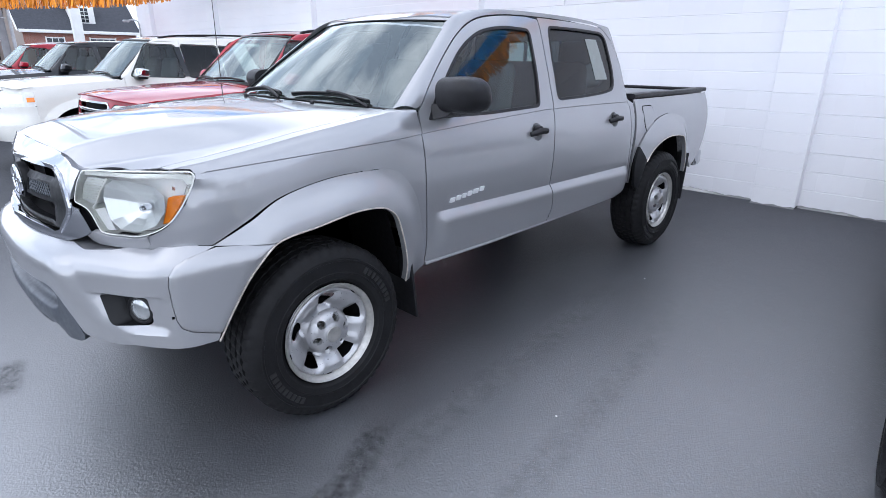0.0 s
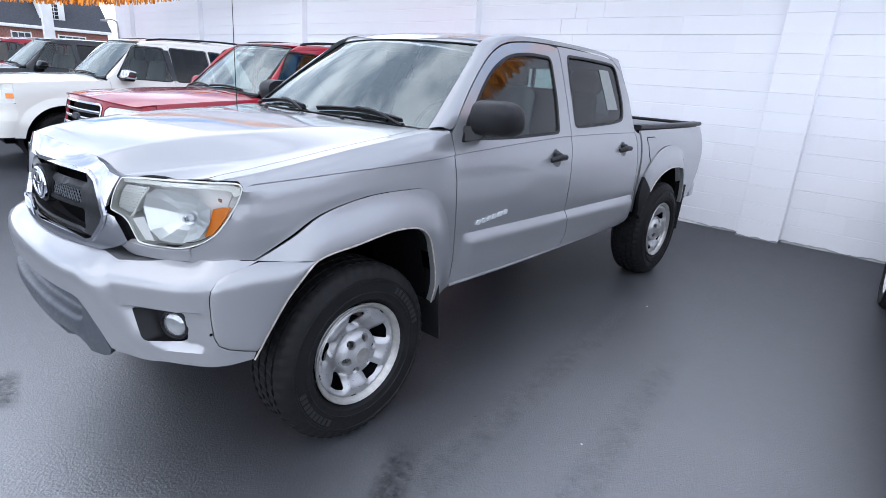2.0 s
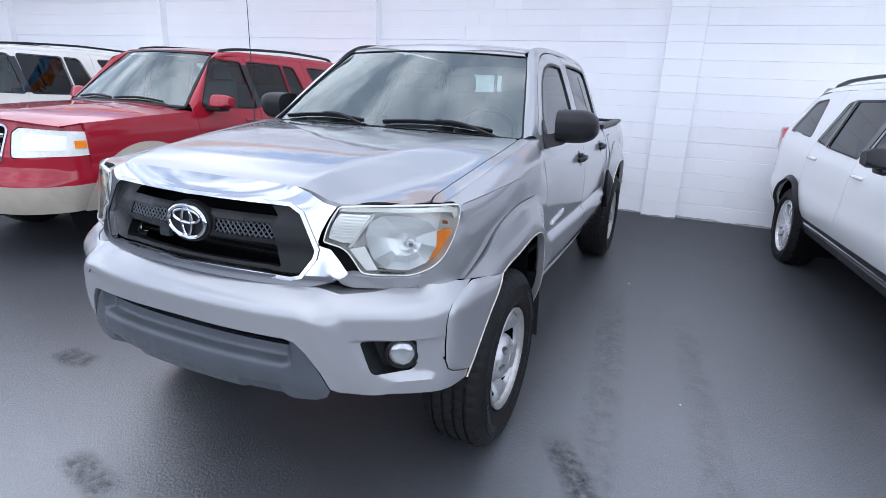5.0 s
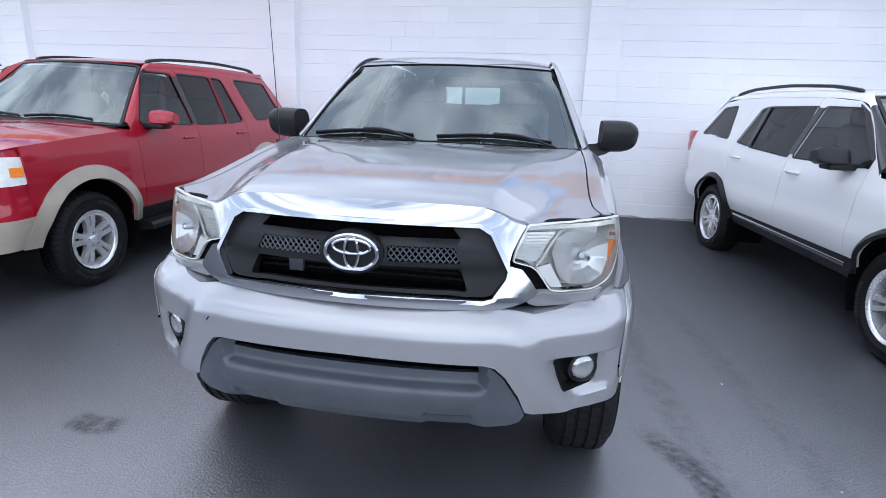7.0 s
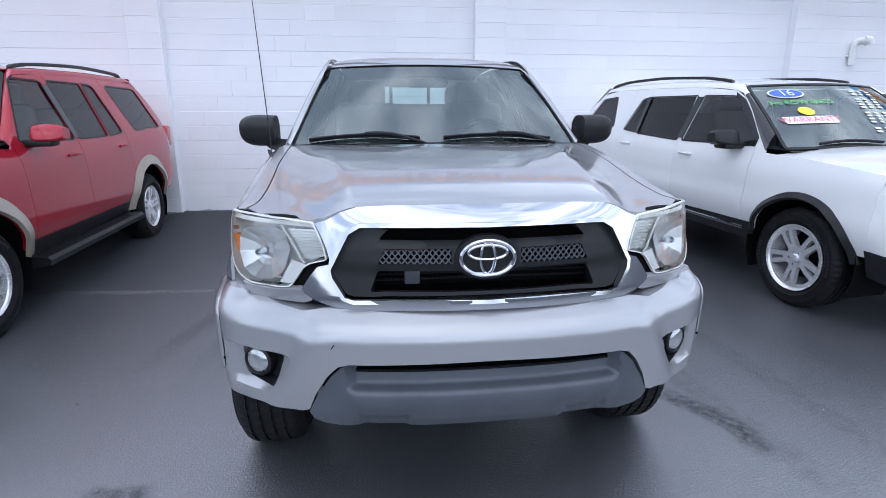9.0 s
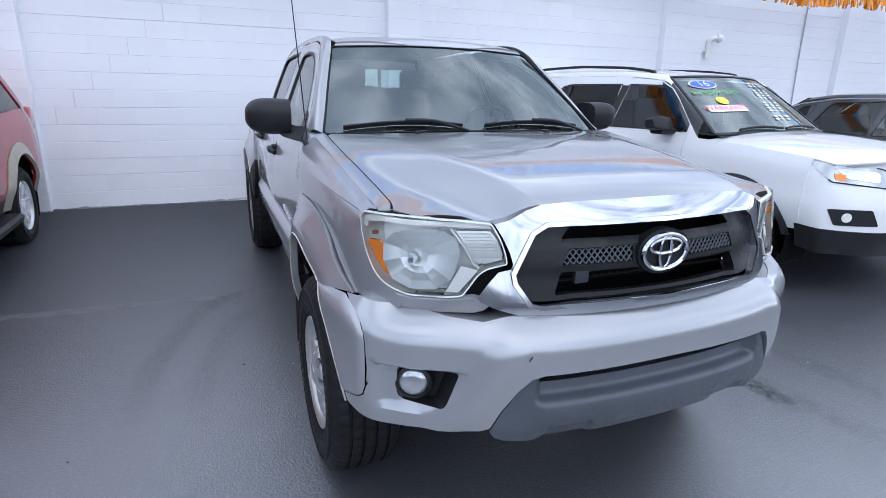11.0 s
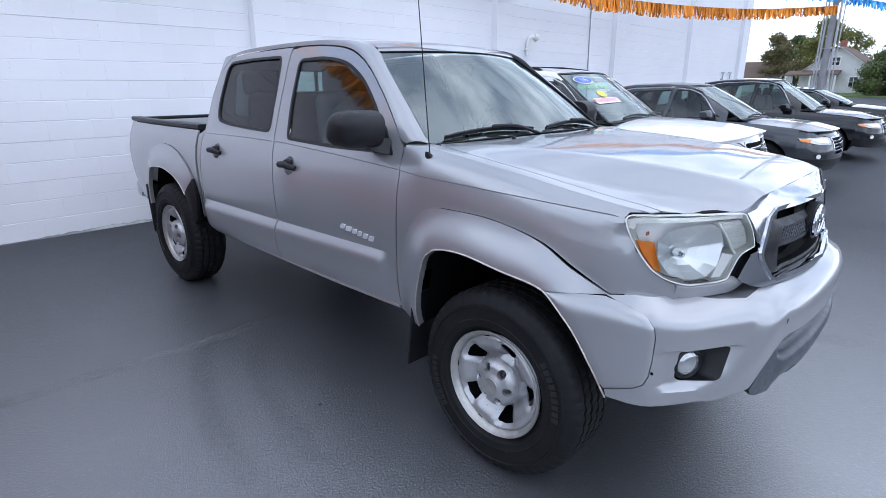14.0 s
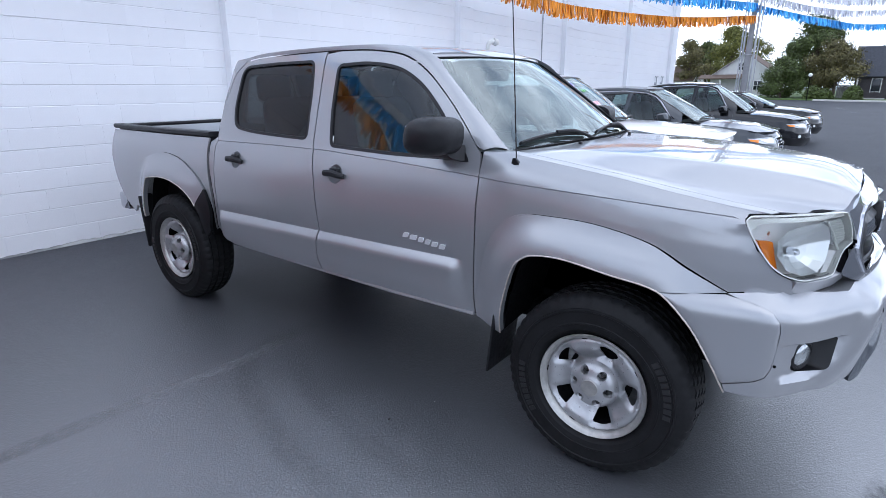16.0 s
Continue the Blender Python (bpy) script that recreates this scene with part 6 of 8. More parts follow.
for a in (200, 340, 270):
    part("spoke", tube([wheel_c, wheel_c + tilt @ Vector((0.185 * math.cos(radians(a)), 0.185 * math.sin(radians(a)), 0))], 0.014, 6), BLACK_PLASTIC, steer)
part("rear_view_mirror", rbox(0.24, 0.03, 0.065, 0.02, (0, 1.02, 1.585)), BLACK_PLASTIC, truck, "black inside mirror")

# ---- wheels ----
for s in (1, -1):
    for y, z in ((0.0, 0.338), (3.208, 0.409)):
        build_wheel(truck, 0.392, 0.220, 0.245, "steel", s, (s * 0.797, y, z), None, 20 if y else (0 if s > 0 else 19))


# ---- other vehicles ----
def build_car(name, label, category, at, turn, c, group=""):
    """A car or sport utility from its side view. Local front axle at y = 0, nose towards -y. c: its measures."""
    car = thing(name, label, category, (at[0], at[1], ground_z(at[1])), turn, group)
    W, sill, paint = c["half"], c["sill"], c["paint"]
    nose, tail, wb, R = c["nose"], c["tail"], c["wheelbase"], c["R"]
    belt, frame_top, hood_edge = c["belt"], c["frame"], c["hood_edge"]
    tuck = c.get("tuck", 0.30)
    roof_half = W - tuck
    bz = lerp(1.2, belt)
    rz = max(z for _, z in frame_top)
    body = smooth_table([(sill - 0.06, W - 0.06), (sill + 0.02, W - 0.035), (sill + 0.14, W - 0.004), (bz - 0.42, W), (bz - 0.25, W - 0.004), (bz - 0.10, W - 0.018), (bz, W - 0.05), (bz + 0.05, W - 0.066), ((bz + rz) / 2 + 0.02, W - 0.066 - (tuck - 0.066) * 0.46), (rz - 0.03, roof_half + 0.025), (rz + 0.03, roof_half - 0.03)], 0.016)

    def width(y, z):
        k = lerp(y, belt) - bz
        if y < 0.4:
            k = min(k, lerp(y, hood_edge) - bz + 0.03)
        x = body(z - k * ease((z - sill - 0.25) / 0.3))
        f = max(0.0, (nose * 0.25 - y) / (-nose * 0.75))
        x -= 0.05 * f * f + c.get("corner", 0.14) * f**5
        b = max(0.0, (y - wb - 0.25) / (tail - wb - 0.25))
        x -= 0.04 * b * b + 0.10 * b**6
        return x + c.get("crease", 0.008) * ease((sill + 0.30 - z) / 0.05) * ease((z - sill - 0.02) / 0.08)

    ar = R + c.get("arch", 0.06)

    def bottom(y):
        z = sill + 0.02 * ease((y - wb) / 0.9) + 0.02 * ease(-y / 0.9)
        for yc in (0.0, wb):
            if abs(y - yc) < ar:
                z = max(z, R + 0.01 + math.sqrt(max(0.0, ar * ar - (y - yc) ** 2)) * 0.97)
        return z

    def between(y0, y1, top, lower=bottom):
        ys = sorted(set(np.round(np.concatenate([np.linspace(y0, y1, 30)] + [yc + ar * np.cos(np.linspace(0, math.pi, 25)) for yc in (0.0, wb)]), 4)))
        ys = [y for y in ys if y0 <= y <= y1]
        return [(y, lower(y)) for y in ys] + [(y, top(y)) for y in reversed(ys)]

    f_top = lambda y: lerp(y, frame_top)
    h_top = lambda y: lerp(y, hood_edge)
    d0, d1, d2 = c["doors"]
    wins = c["windows"]
    step = c.get("step", 0.06)
    g = 0.002
    frame_start = frame_top[0][0]
    fender_y = nose + min(0.46, -nose - ar - 0.03)
    for s in (1, -1):
        out = (s, 0, 0)
        skin = lambda y, z: (s * width(y, z), y, z)
        lift = lambda d: (lambda y, z: (s * (width(y, z) + d), y, z))
        top_fender = lambda y: h_top(y) if y < frame_start else f_top(y)
        part("front_fender", panel(skin, [between(fender_y, d0 - g, top_fender)], step, out, 0.015), paint, car)
        for nm, a, b, ws in (("front_door", d0, d1, wins[0]), ("rear_door", d1, d2, wins[1])):
            loop = between(a + g, b - g, f_top)
            door = part(nm, panel(skin, [loop] + [w for w, _ in ws], step, out, 0.015), paint, car)
            for w, glass in ws:
                part("window_pane", panel(lift(-0.008), [inset(w, -0.006)], 0.15, out, 0.0), glass, door)
                part("window_trim", ring(lift(0.0), w, -0.012, out, 0.003, 0.008), c.get("win_trim", BLACK_PLASTIC), door)
            hy = b - 0.17
            hz = lerp(hy, belt) - c.get("handle_drop", 0.10)
            part("door_handle", tube([(s * (width(y, z) + d), y, z) for y, z, d in ((hy - 0.09, hz - 0.004, 0.004), (hy - 0.05, hz, 0.03), (hy + 0.05, hz, 0.03), (hy + 0.09, hz - 0.004, 0.004))], 0.013, 8), c.get("handle", paint), door)
        if c.get("post"):
            pb = c["post"]
            part("post_cover", panel(lift(0.007), [[(pb - 0.045, lerp(pb, belt) + 0.03), (pb + 0.035, lerp(pb, belt) + 0.03), (pb - 0.015, f_top(pb) - 0.085), (pb - 0.10, f_top(pb) - 0.085)]], 0.025, out, 0.006), BLACK_PAINT, car, "gloss black door post cover")
        for quad in c.get("posts", ()):
            part("post_cover", panel(lift(0.007), [quad], 0.025, out, 0.006), BLACK_PAINT, car, "gloss black window post")
        quarter = between(d2 + g, tail - 0.04, f_top)
        q = part("rear_quarter", panel(skin, [quarter] + [w for w, _ in wins[2]], step, out, 0.015), paint, car)
        for w, glass in wins[2]:
            part("window_pane", panel(lift(-0.008), [inset(w, -0.006)], 0.15, out, 0.0), glass, q)
            part("window_trim", ring(lift(0.0), w, -0.010, out, 0.003, 0.008), BLACK_PLASTIC, q)
        if c.get("arc"):
            line = [(y, f_top(y) - 0.022) for y in np.linspace(frame_start + 0.12, 3.0, 26)]
            part("window_arc", ribbon([(s * (width(y, z) + 0.004), y, z) for y, z in line], 0.010, 0.020), CHROME, car, "chrome strip arched over the side windows")
        # flares, sills, wells
        if c.get("flare"):
            for yc in (0.0, wb):
                angs = np.linspace(-0.35, math.pi + 0.35, 40)
                inn = [(yc + ar * math.cos(a), max(sill - 0.05, R + 0.01 + ar * 0.97 * math.sin(a))) for a in angs]
                outr = [(yc + (ar + c["flare_w"]) * math.cos(a), max(sill - 0.05, R + 0.01 + (ar + c["flare_w"]) * 0.97 * math.sin(a))) for a in angs]
                outr = [(max(y, nose * 0.86), z) for y, z in outr]
                gp = gap_to(inn)
                part("wheel_flare", panel(lambda y, z: (s * (width(y, z) + 0.008 + 0.03 * (1 - ease(gp(y, z) / c["flare_w"]))), y, z), [[p for i, p in enumerate(inn) if i == 0 or p != inn[i - 1]] + [p for i, p in enumerate(outr[::-1]) if i == 0 or p != outr[::-1][i - 1]]], 0.04, out, 0.03), c["flare"], car)
        part("sill_cladding", panel(lift(0.004), [[(ar + 0.04, sill - 0.10), (wb - ar - 0.04, sill - 0.08), (wb - ar - 0.02, sill + c.get("clad", 0.05)), (ar + 0.02, sill + c.get("clad", 0.05))]], 0.08, out, 0.05), c.get("cladding", BLACK_PLASTIC), car, "dark sill cladding")
        if c.get("chrome_sill"):
            part("sill_strip", ribbon([(s * (width(y, sill) + 0.006), y, sill - 0.01 + 0.02 * (y - 0.5) / 2) for y in np.linspace(ar + 0.10, wb - ar - 0.06, 8)], 0.012, 0.03), CHROME, car, "chrome sill strip")
        if c.get("board"):
            part("running_board", loft([[(s * (W - 0.10), y, 0.40), (s * (W + 0.06), y, 0.40), (s * (W + 0.085), y, 0.375), (s * (W + 0.075), y, 0.335), (s * (W - 0.10), y, 0.32)] for y in np.linspace(ar + 0.06, wb - ar - 0.06, 6)], True, None, True), DARK_PLASTIC, car, "dark ribbed running board")
        for yc in (0.0, wb):
            arc = [(yc + (ar + 0.03) * math.cos(a), R + 0.03 + ar * math.sin(a)) for a in np.linspace(-0.5, math.pi + 0.5, 24)]
            bm = loft([[(s * x, y, z) for y, z in arc] for x in (W - 0.40, W - 0.03)])
            bm.faces.new([bm.verts.new((s * (W - 0.40), y, z)) for y, z in arc])
            part("wheel_well", bm, MATTE_BLACK, car)
            build_wheel(car, R, c["rim"], 0.235, c["spokes"], s, (s * (W - 0.135), yc, R - 0.006), c.get("wheel_mat", ALLOY), 11 if yc else 25)
        # mirror
        my, mz = d0 + 0.20, lerp(d0 + 0.2, belt) + 0.10
        wx = width(my, mz - 0.08)
        rows = []
        for x, k in ((0.05, 0.75), (0.08, 0.97), (0.15, 1.0), (0.22, 0.92), (0.255, 0.6)):
            rows.append([(s * (wx + x), my + y * k - 0.01 + 0.10 * x, mz + z * k) for y, z in rounded([(-0.11, -0.05), (0.07, -0.065), (0.09, 0.055), (-0.06, 0.075)], 0.035, 3)])
        bm = loft(rows, True, None, True)
        bmesh.ops.recalc_face_normals(bm, faces=bm.faces)
        mir = part("door_mirror", bm, c.get("mirror", paint), car, c.get("mirror_label", ""))
        part("mirror_foot", rbox(0.22, 0.15, 0.05, 0.02, (s * (wx + 0.07), my, mz - 0.065)), BLACK_PLASTIC, mir)
        # roof rail
        if c.get("rails"):
            y0, y1 = c["rails"]
            path = [(s * (roof_half - 0.075), y, lerp(y, c["roof"]) - 0.040 + dz * 0.95) for y, dz in spline([(y0, 0.0), (y0 + 0.10, 0.035), ((y0 + y1) / 2, 0.062), (y1 - 0.15, 0.045), (y1, 0.0)], 6)]
            part("roof_rail", ribbon(path, 0.04, 0.028), c.get("rail_mat", BLACK_PLASTIC), car, c.get("rail_label", "black roof rail"))
    # windscreen, pillars, roof
    (yb, zb), (yt, zt) = c["shield"]
    bw, tw = c.get("shield_half", (W - 0.13, roof_half - 0.05))

    def glass_at(u, v):
        return (u * (bw * (1 - v) + tw * v), yb * (1 - v) + yt * v + 0.13 * u * u, zb * (1 - v) + zt * v - 0.02 * u * u + 0.015 * math.sin(math.pi * v))

    loop = rounded([(-1, 0), (1, 0), (1, 1), (-1, 1)], 0.05)
    part("windshield", panel(glass_at, [loop], 0.2, (0, -1, 0.5), 0.0), GLASS_CLEAR, car, "clear windshield")
    part("windshield_seal", ring(lambda u, v: Vector(glass_at(u, v)) + Vector((0, -0.004, 0.004)), [(u * 1.012, 0.5 + (v - 0.5) * 1.016) for u, v in dense(loop, 0.1)], 0.03, (0, -0.8, 0.6), 0.0, 0.01), BLACK_PLASTIC, car)
    roof_keys = c["roof"]
    yre = c["roof_end"]
    rl = [(u, yt + 0.01 + 0.13 * u * u) for u in np.linspace(-1, 1, 17)] + [(u, yre - 0.05 * u * u) for u in np.linspace(1, -1, 17)]
    part("roof", panel(lambda u, y: (u * (roof_half - 0.045), y, lerp(y, roof_keys) - 0.03 * u * u), [rl], 0.10, (0, 0, 1), 0.01), c.get("roof_paint", paint), car)
    for s in (1, -1):
        ea = spline([(width(y, z), y, z) for y, z in frame_top], 4)
        rows = []
        for x, y, z in ea:
            if y < yt + 0.13:
                v = min(1.0, max(0.0, (y - 0.10 - yb) / (yt - yb + 0.03)))
                q = Vector(glass_at(1.015, v))
            elif y < yre - 0.05:
                q = Vector((roof_half - 0.043, y, lerp(y, roof_keys) - 0.03))
            else:
                q = Vector((min(x, roof_half - 0.043), y, z + 0.004))
            p = Vector((x, y, z))
            row = []
            for t in (0, 0.25, 0.5, 0.75, 1):
                m = p.lerp(q, t) + Vector((0.35, -0.25, 0.75)).normalized() * 0.014 * math.sin(math.pi * t)
                row.append((s * m.x, m.y, m.z))
            rows.append(row)
        cut = next(i for i, p in enumerate(ea) if p[2] > rz - 0.10) if c.get("a_black") else 0
        for nm, some, mat2 in (("windshield_pillar", rows[: cut + 1], BLACK_PAINT), ("roof_side", rows[cut:], c.get("pillar", paint))):
            if len(some) > 1:
                bm = loft(some)
                bmesh.ops.recalc_face_normals(bm, faces=bm.faces)
                part(nm, bm, mat2, car)
    # tail
    bk = c["back"]
    rows = []
    for y, z in bk:
        hw = width(min(y, tail - 0.05), min(z, rz)) - 0.03
        rows.append([(u * hw, y - 0.10 * u**4, z) for u in np.linspace(-1, 1, 13)])
    bm = loft(rows)
    bmesh.ops.recalc_face_normals(bm, faces=bm.faces)
    part("tailgate", bm, paint, car)
    for s in (1, -1):
        tz = lerp(tail, belt) - 0.10
        part("tail_lamp", rbox(0.10, 0.20, 0.26, 0.03, (s * (width(tail - 0.12, tz) - 0.035), tail - 0.11, tz)), RED_LENS, car, "red tail lamp")
    # hood
    hk = c["hood"]
    hc = lambda y: lerp(y, hk)
    he = lambda y: lerp(y, hood_edge)
    hx = lambda y: width(y, he(y) - 0.005) - 0.012
    crown = smooth_table([(-0.3, 1.0), (0.35, 0.97), (0.6, 0.72), (0.8, 0.42), (0.92, 0.18), (1.0, 0.0)], 0.06)
    y_end = yb + 0.01
    hl = [(u, c["hood_front"] + c.get("hood_sweep", 0.22) * u * u * abs(u)) for u in np.linspace(-1, 1, 25)] + [(u, y_end + 0.12 * u * u) for u in np.linspace(1, -1, 15)]
    part("hood", panel(lambda u, y: (u * hx(y), y, he(y) + (hc(y) - he(y)) * crown(abs(u))), [hl], 0.075, (0, 0, 1), 0.012), paint, car)
    part("cowl", loft([[(u * bw, y_end - 0.03 + 0.12 * u * u, zb - 0.02) for u in np.linspace(-1, 1, 11)], [(u * bw, y_end + 0.10 + 0.12 * u * u, zb + 0.0) for u in np.linspace(-1, 1, 11)]]), MATTE_BLACK, car)
    for x0, x1 in ((-0.60, -0.05), (0.0, 0.58)):
        part("wiper", ribbon([Vector(glass_at((x0 + (x1 - x0) * t) / bw, 0.04 + 0.03 * math.sin(math.pi * t))) + Vector((0, -0.014, 0.014)) for t in np.linspace(0, 1, 8)], 0.012, 0.022, (0, -0.6, 0.8)), BLACK_PLASTIC, car, "black wiper")
    # front end, along a plan curve
    yf = nose
    plan = spline([(-0.06, yf), (0.0, yf), (0.3, yf + 0.015), (0.55, yf + 0.07), (0.72, yf + 0.16), (W - 0.10, yf + 0.29), (W - 0.045, yf + 0.38), (W - 0.02, yf + 0.50), (W, yf + 0.62)], 8)[8:]
    PU = np.concatenate([[0], np.cumsum(np.linalg.norm(np.diff(np.array(plan), axis=0), axis=1))])
    px, py = [p[0] for p in plan], [p[1] for p in plan]
    prof = smooth_table(c["front_profile"], 0.015)

    def front_at(u, z, off=0.0):
        a = abs(u)
        x, y = np.interp(a, PU, px), np.interp(a, PU, py)
        tx, ty = np.interp(a + 0.02, PU, px) - np.interp(max(a - 0.02, 0), PU, px), np.interp(a + 0.02, PU, py) - np.interp(max(a - 0.02, 0), PU, py)
        k = math.hypot(tx, ty)
        corner = ease((x - W + 0.22) / 0.17)
        o = off - prof(z) * (1 - 0.8 * corner)
        k2 = ease((y - yf - 0.26) / (fender_y - yf - 0.26))
        x = (1 - k2) * x + k2 * (width(max(y, nose * 0.95), z) - 0.003)
        return (math.copysign(1, u) * (x + ty / k * o), y - tx / k * o, z)

    ux = lambda x: math.copysign(float(np.interp(abs(x), px, PU)), x)
    side_u = float(np.interp(fender_y + 0.03, py, PU))
    zl = c["front_low"]
    crest = lambda q: (lambda yy: he(yy) + (hc(yy) - he(yy)) * crown(q) - 0.010)(c["hood_front"] + c.get("hood_sweep", 0.22) * q**3)
    top_keys = [(float(PU[i]), crest(min(1.0, x / (W - 0.06)))) for i, (x, y) in enumerate(plan) if x < W - 0.16] + [(float(PU[i]), lerp(y, hood_edge) - 0.008) for i, (x, y) in enumerate(plan) if x > W - 0.115]
    face = [(u, zl + 0.03 * (u / side_u) ** 4) for u in np.linspace(-side_u, side_u, 21)] + [(u, lerp(abs(u), top_keys)) for u in np.linspace(side_u, -side_u, 41)]
    holes = [[(ux(x), z) for x, z in h] for h in c["grille"]]
    f = part("front_bumper", panel(lambda u, z: front_at(u, z), [face] + holes, 0.05, (0, -1, 0), 0.02), paint, car)
    for h in holes:
        # black sheet set back in each opening as its painted shade
        part("grille_back", panel(lambda u, z: front_at(u, z, -0.06), [inset(h, -0.02)], 0.06, (0, -1, 0), 0.0), MATTE_BLACK, car, "black sheet standing for the shade in the grille opening")
        part("grille_frame", ring(lambda u, z: front_at(u, z, 0.004), dense(h, 0.05), -0.018 if c.get("grille_chrome", True) else -0.006, (0, -1, 0), 0.003, 0.02), CHROME if c.get("grille_chrome", True) else BLACK_PLASTIC, car)
        z0, z1 = min(p[1] for p in h), max(p[1] for p in h)
        for z in np.linspace(z0, z1, c["bars"] + 2)[1:-1]:
            us = [u for u in np.linspace(-1.2, 1.2, 97) if within([(u, z)], [h])[0]]
            if len(us) > 3:
                part("grille_bar", ribbon([front_at(u, z, -0.015) for u in np.linspace(us[0], us[-1], 14)], 0.03, c.get("bar_h", 0.022)), c.get("bar_mat", CHROME), car)
    if c.get("grille"):
        zc = c.get("badge_z", 0.9)
        part("badge", panel(lambda x, z: (x, front_at(0, zc, 0.012)[1], z), [[(0.075 * math.cos(a), zc + 0.032 * math.sin(a)) for a in np.linspace(0, 2 * math.pi, 24, endpoint=False)]], 0.05, (0, -1, 0), 0.03), c.get("badge_mat", GREY_PAINT), car, "plain oval badge")
    for s in (1, -1):
        out = (s * 0.5, -0.85, 0)
        lampl = [(s * ux(x), z) for x, z in c["lamp"]]
        lampl = rounded(lampl, 0.02)
        lamp = part("headlight", panel(lambda u, z: front_at(u, z, 0.004), [lampl], 0.05, out, 0.03), c.get("lamp_mat", LENS_HAZE), car, "clear headlight")
        part("lamp_rim", ring(lambda u, z: front_at(u, z, 0.006), lampl, -0.008, out, 0.0, 0.012), MATTE_BLACK, lamp)
        cx, cz = np.mean([p[0] for p in lampl]), np.mean([p[1] for p in lampl])
        part("reflector", panel(lambda u, z: front_at(u, z, 0.007), [[(cx + (u - cx) * 0.55 - s * 0.02, cz + (z - cz) * 0.6) for u, z in lampl]], 0.05, out, 0.003), REFLECTOR, lamp)
        am = [(s * ux(x), z) for x, z in c["amber"]]
        part("turn_lamp", panel(lambda u, z: front_at(u, z, 0.010), [am], 0.05, out, 0.006), AMBER, lamp, "amber corner")
        for fog in c.get("fog", []):
            fl = rounded([(s * ux(x), z) for x, z in fog], 0.015)
            part("fog_recess", panel(lambda u, z: front_at(u, z, 0.005), [fl], 0.05, out, 0.006), BLACK_PLASTIC, car, "black fog lamp recess")
            fx, fz = np.mean([p[0] for p in fl]), np.mean([p[1] for p in fl])
            part("fog_lamp", panel(lambda u, z: front_at(u, z, 0.010), [[(fx + s * 0.05 + 0.035 * math.cos(a), fz + 0.035 * math.sin(a)) for a in np.linspace(0, 2 * math.pi, 16, endpoint=False)]], 0.05, out, 0.006), LENS_HAZE, car)
    lowc = [(u, zl - c.get("chin", 0.14) + 0.05 * (u / side_u) ** 2) for u in np.linspace(-side_u, side_u, 17)] + [(u, zl + c.get("chin_top", 0.03) + 0.03 * (u / side_u) ** 4) for u in np.linspace(side_u, -side_u, 17)]
    part("lower_bumper", panel(lambda u, z: front_at(u, z, 0.008), [lowc], 0.06, (0, -1, 0), 0.03), c.get("lower", BLACK_PLASTIC), car)
    if c.get("plate"):
        pz = c["plate"]
        part("front_plate", panel(lambda x, z: (x, front_at(0, pz, 0.030)[1], z), [rounded([(-0.15, pz - 0.078), (0.15, pz - 0.078), (0.15, pz + 0.078), (-0.15, pz + 0.078)], 0.01)], 0.2, (0, -1, 0), 0.012), YELLOW_PLATE, car, "plain yellow dealer plate")
        for k, wdt in ((0.03, 0.20), (-0.02, 0.16)):
            part("plate_bar", rbox(wdt, 0.003, 0.022, 0.0, (0, front_at(0, pz, 0.032)[1], pz + k)), GREY_PAINT, car)
    # underside and cabin
    part("underbody", rbox(2 * W - 0.45, tail - nose - 0.6, 0.14, 0.03, (0, (tail + nose) / 2, sill - 0.02)), MATTE_BLACK, car)
    part("cabin_floor", rbox(2 * W - 0.35, tail - yb - 0.5, 0.05, 0.01, (0, (tail + yb) / 2, sill + 0.10)), INTERIOR, car)
    part("dashboard", loft([[(x, y, z) for x in np.linspace(-bw, bw, 7)] for y, z in ((yb + 0.05, zb - 0.03), (yb + 0.45, zb - 0.02), (yb + 0.6, zb - 0.12), (yb + 0.62, sill + 0.1))]), c.get("cabin", INTERIOR), car)
    for x in (-0.38, 0.38):
        sy = d1 - 0.10
        st = part("seat", rbox(0.50, 0.16, 0.66, 0.06, (x, sy, bz - 0.02), Euler((radians(-12), 0, 0)).to_matrix(), 3, taper=(0.86, 0.8)), c.get("seat", SEAT), car)
        part("headrest", rbox(0.24, 0.10, 0.18, 0.045, (x, sy + 0.09, bz + 0.38), None, 3), c.get("seat", SEAT), st)
    part("rear_seat", rbox(1.25, 0.16, 0.60, 0.06, (0, d2 - 0.10, bz - 0.04), Euler((radians(-14), 0, 0)).to_matrix(), 3), c.get("seat", SEAT), car)
    part("rear_glass", panel(lambda x, z: (x, bk[-1][0] + (bk[0][0] - bk[-1][0]) * 0 + lerp(z, [(z2, y2) for y2, z2 in sorted(bk, key=lambda q: q[1])]) + 0.006, z), [rounded([(-roof_half + 0.08, bz + 0.10), (roof_half - 0.08, bz + 0.10), (roof_half - 0.14, rz - 0.09), (-roof_half + 0.14, rz - 0.09)], 0.06)], 0.15, (0, 1, 0), 0.0), GLASS_DARK, car, "dark rear glass")
    return car


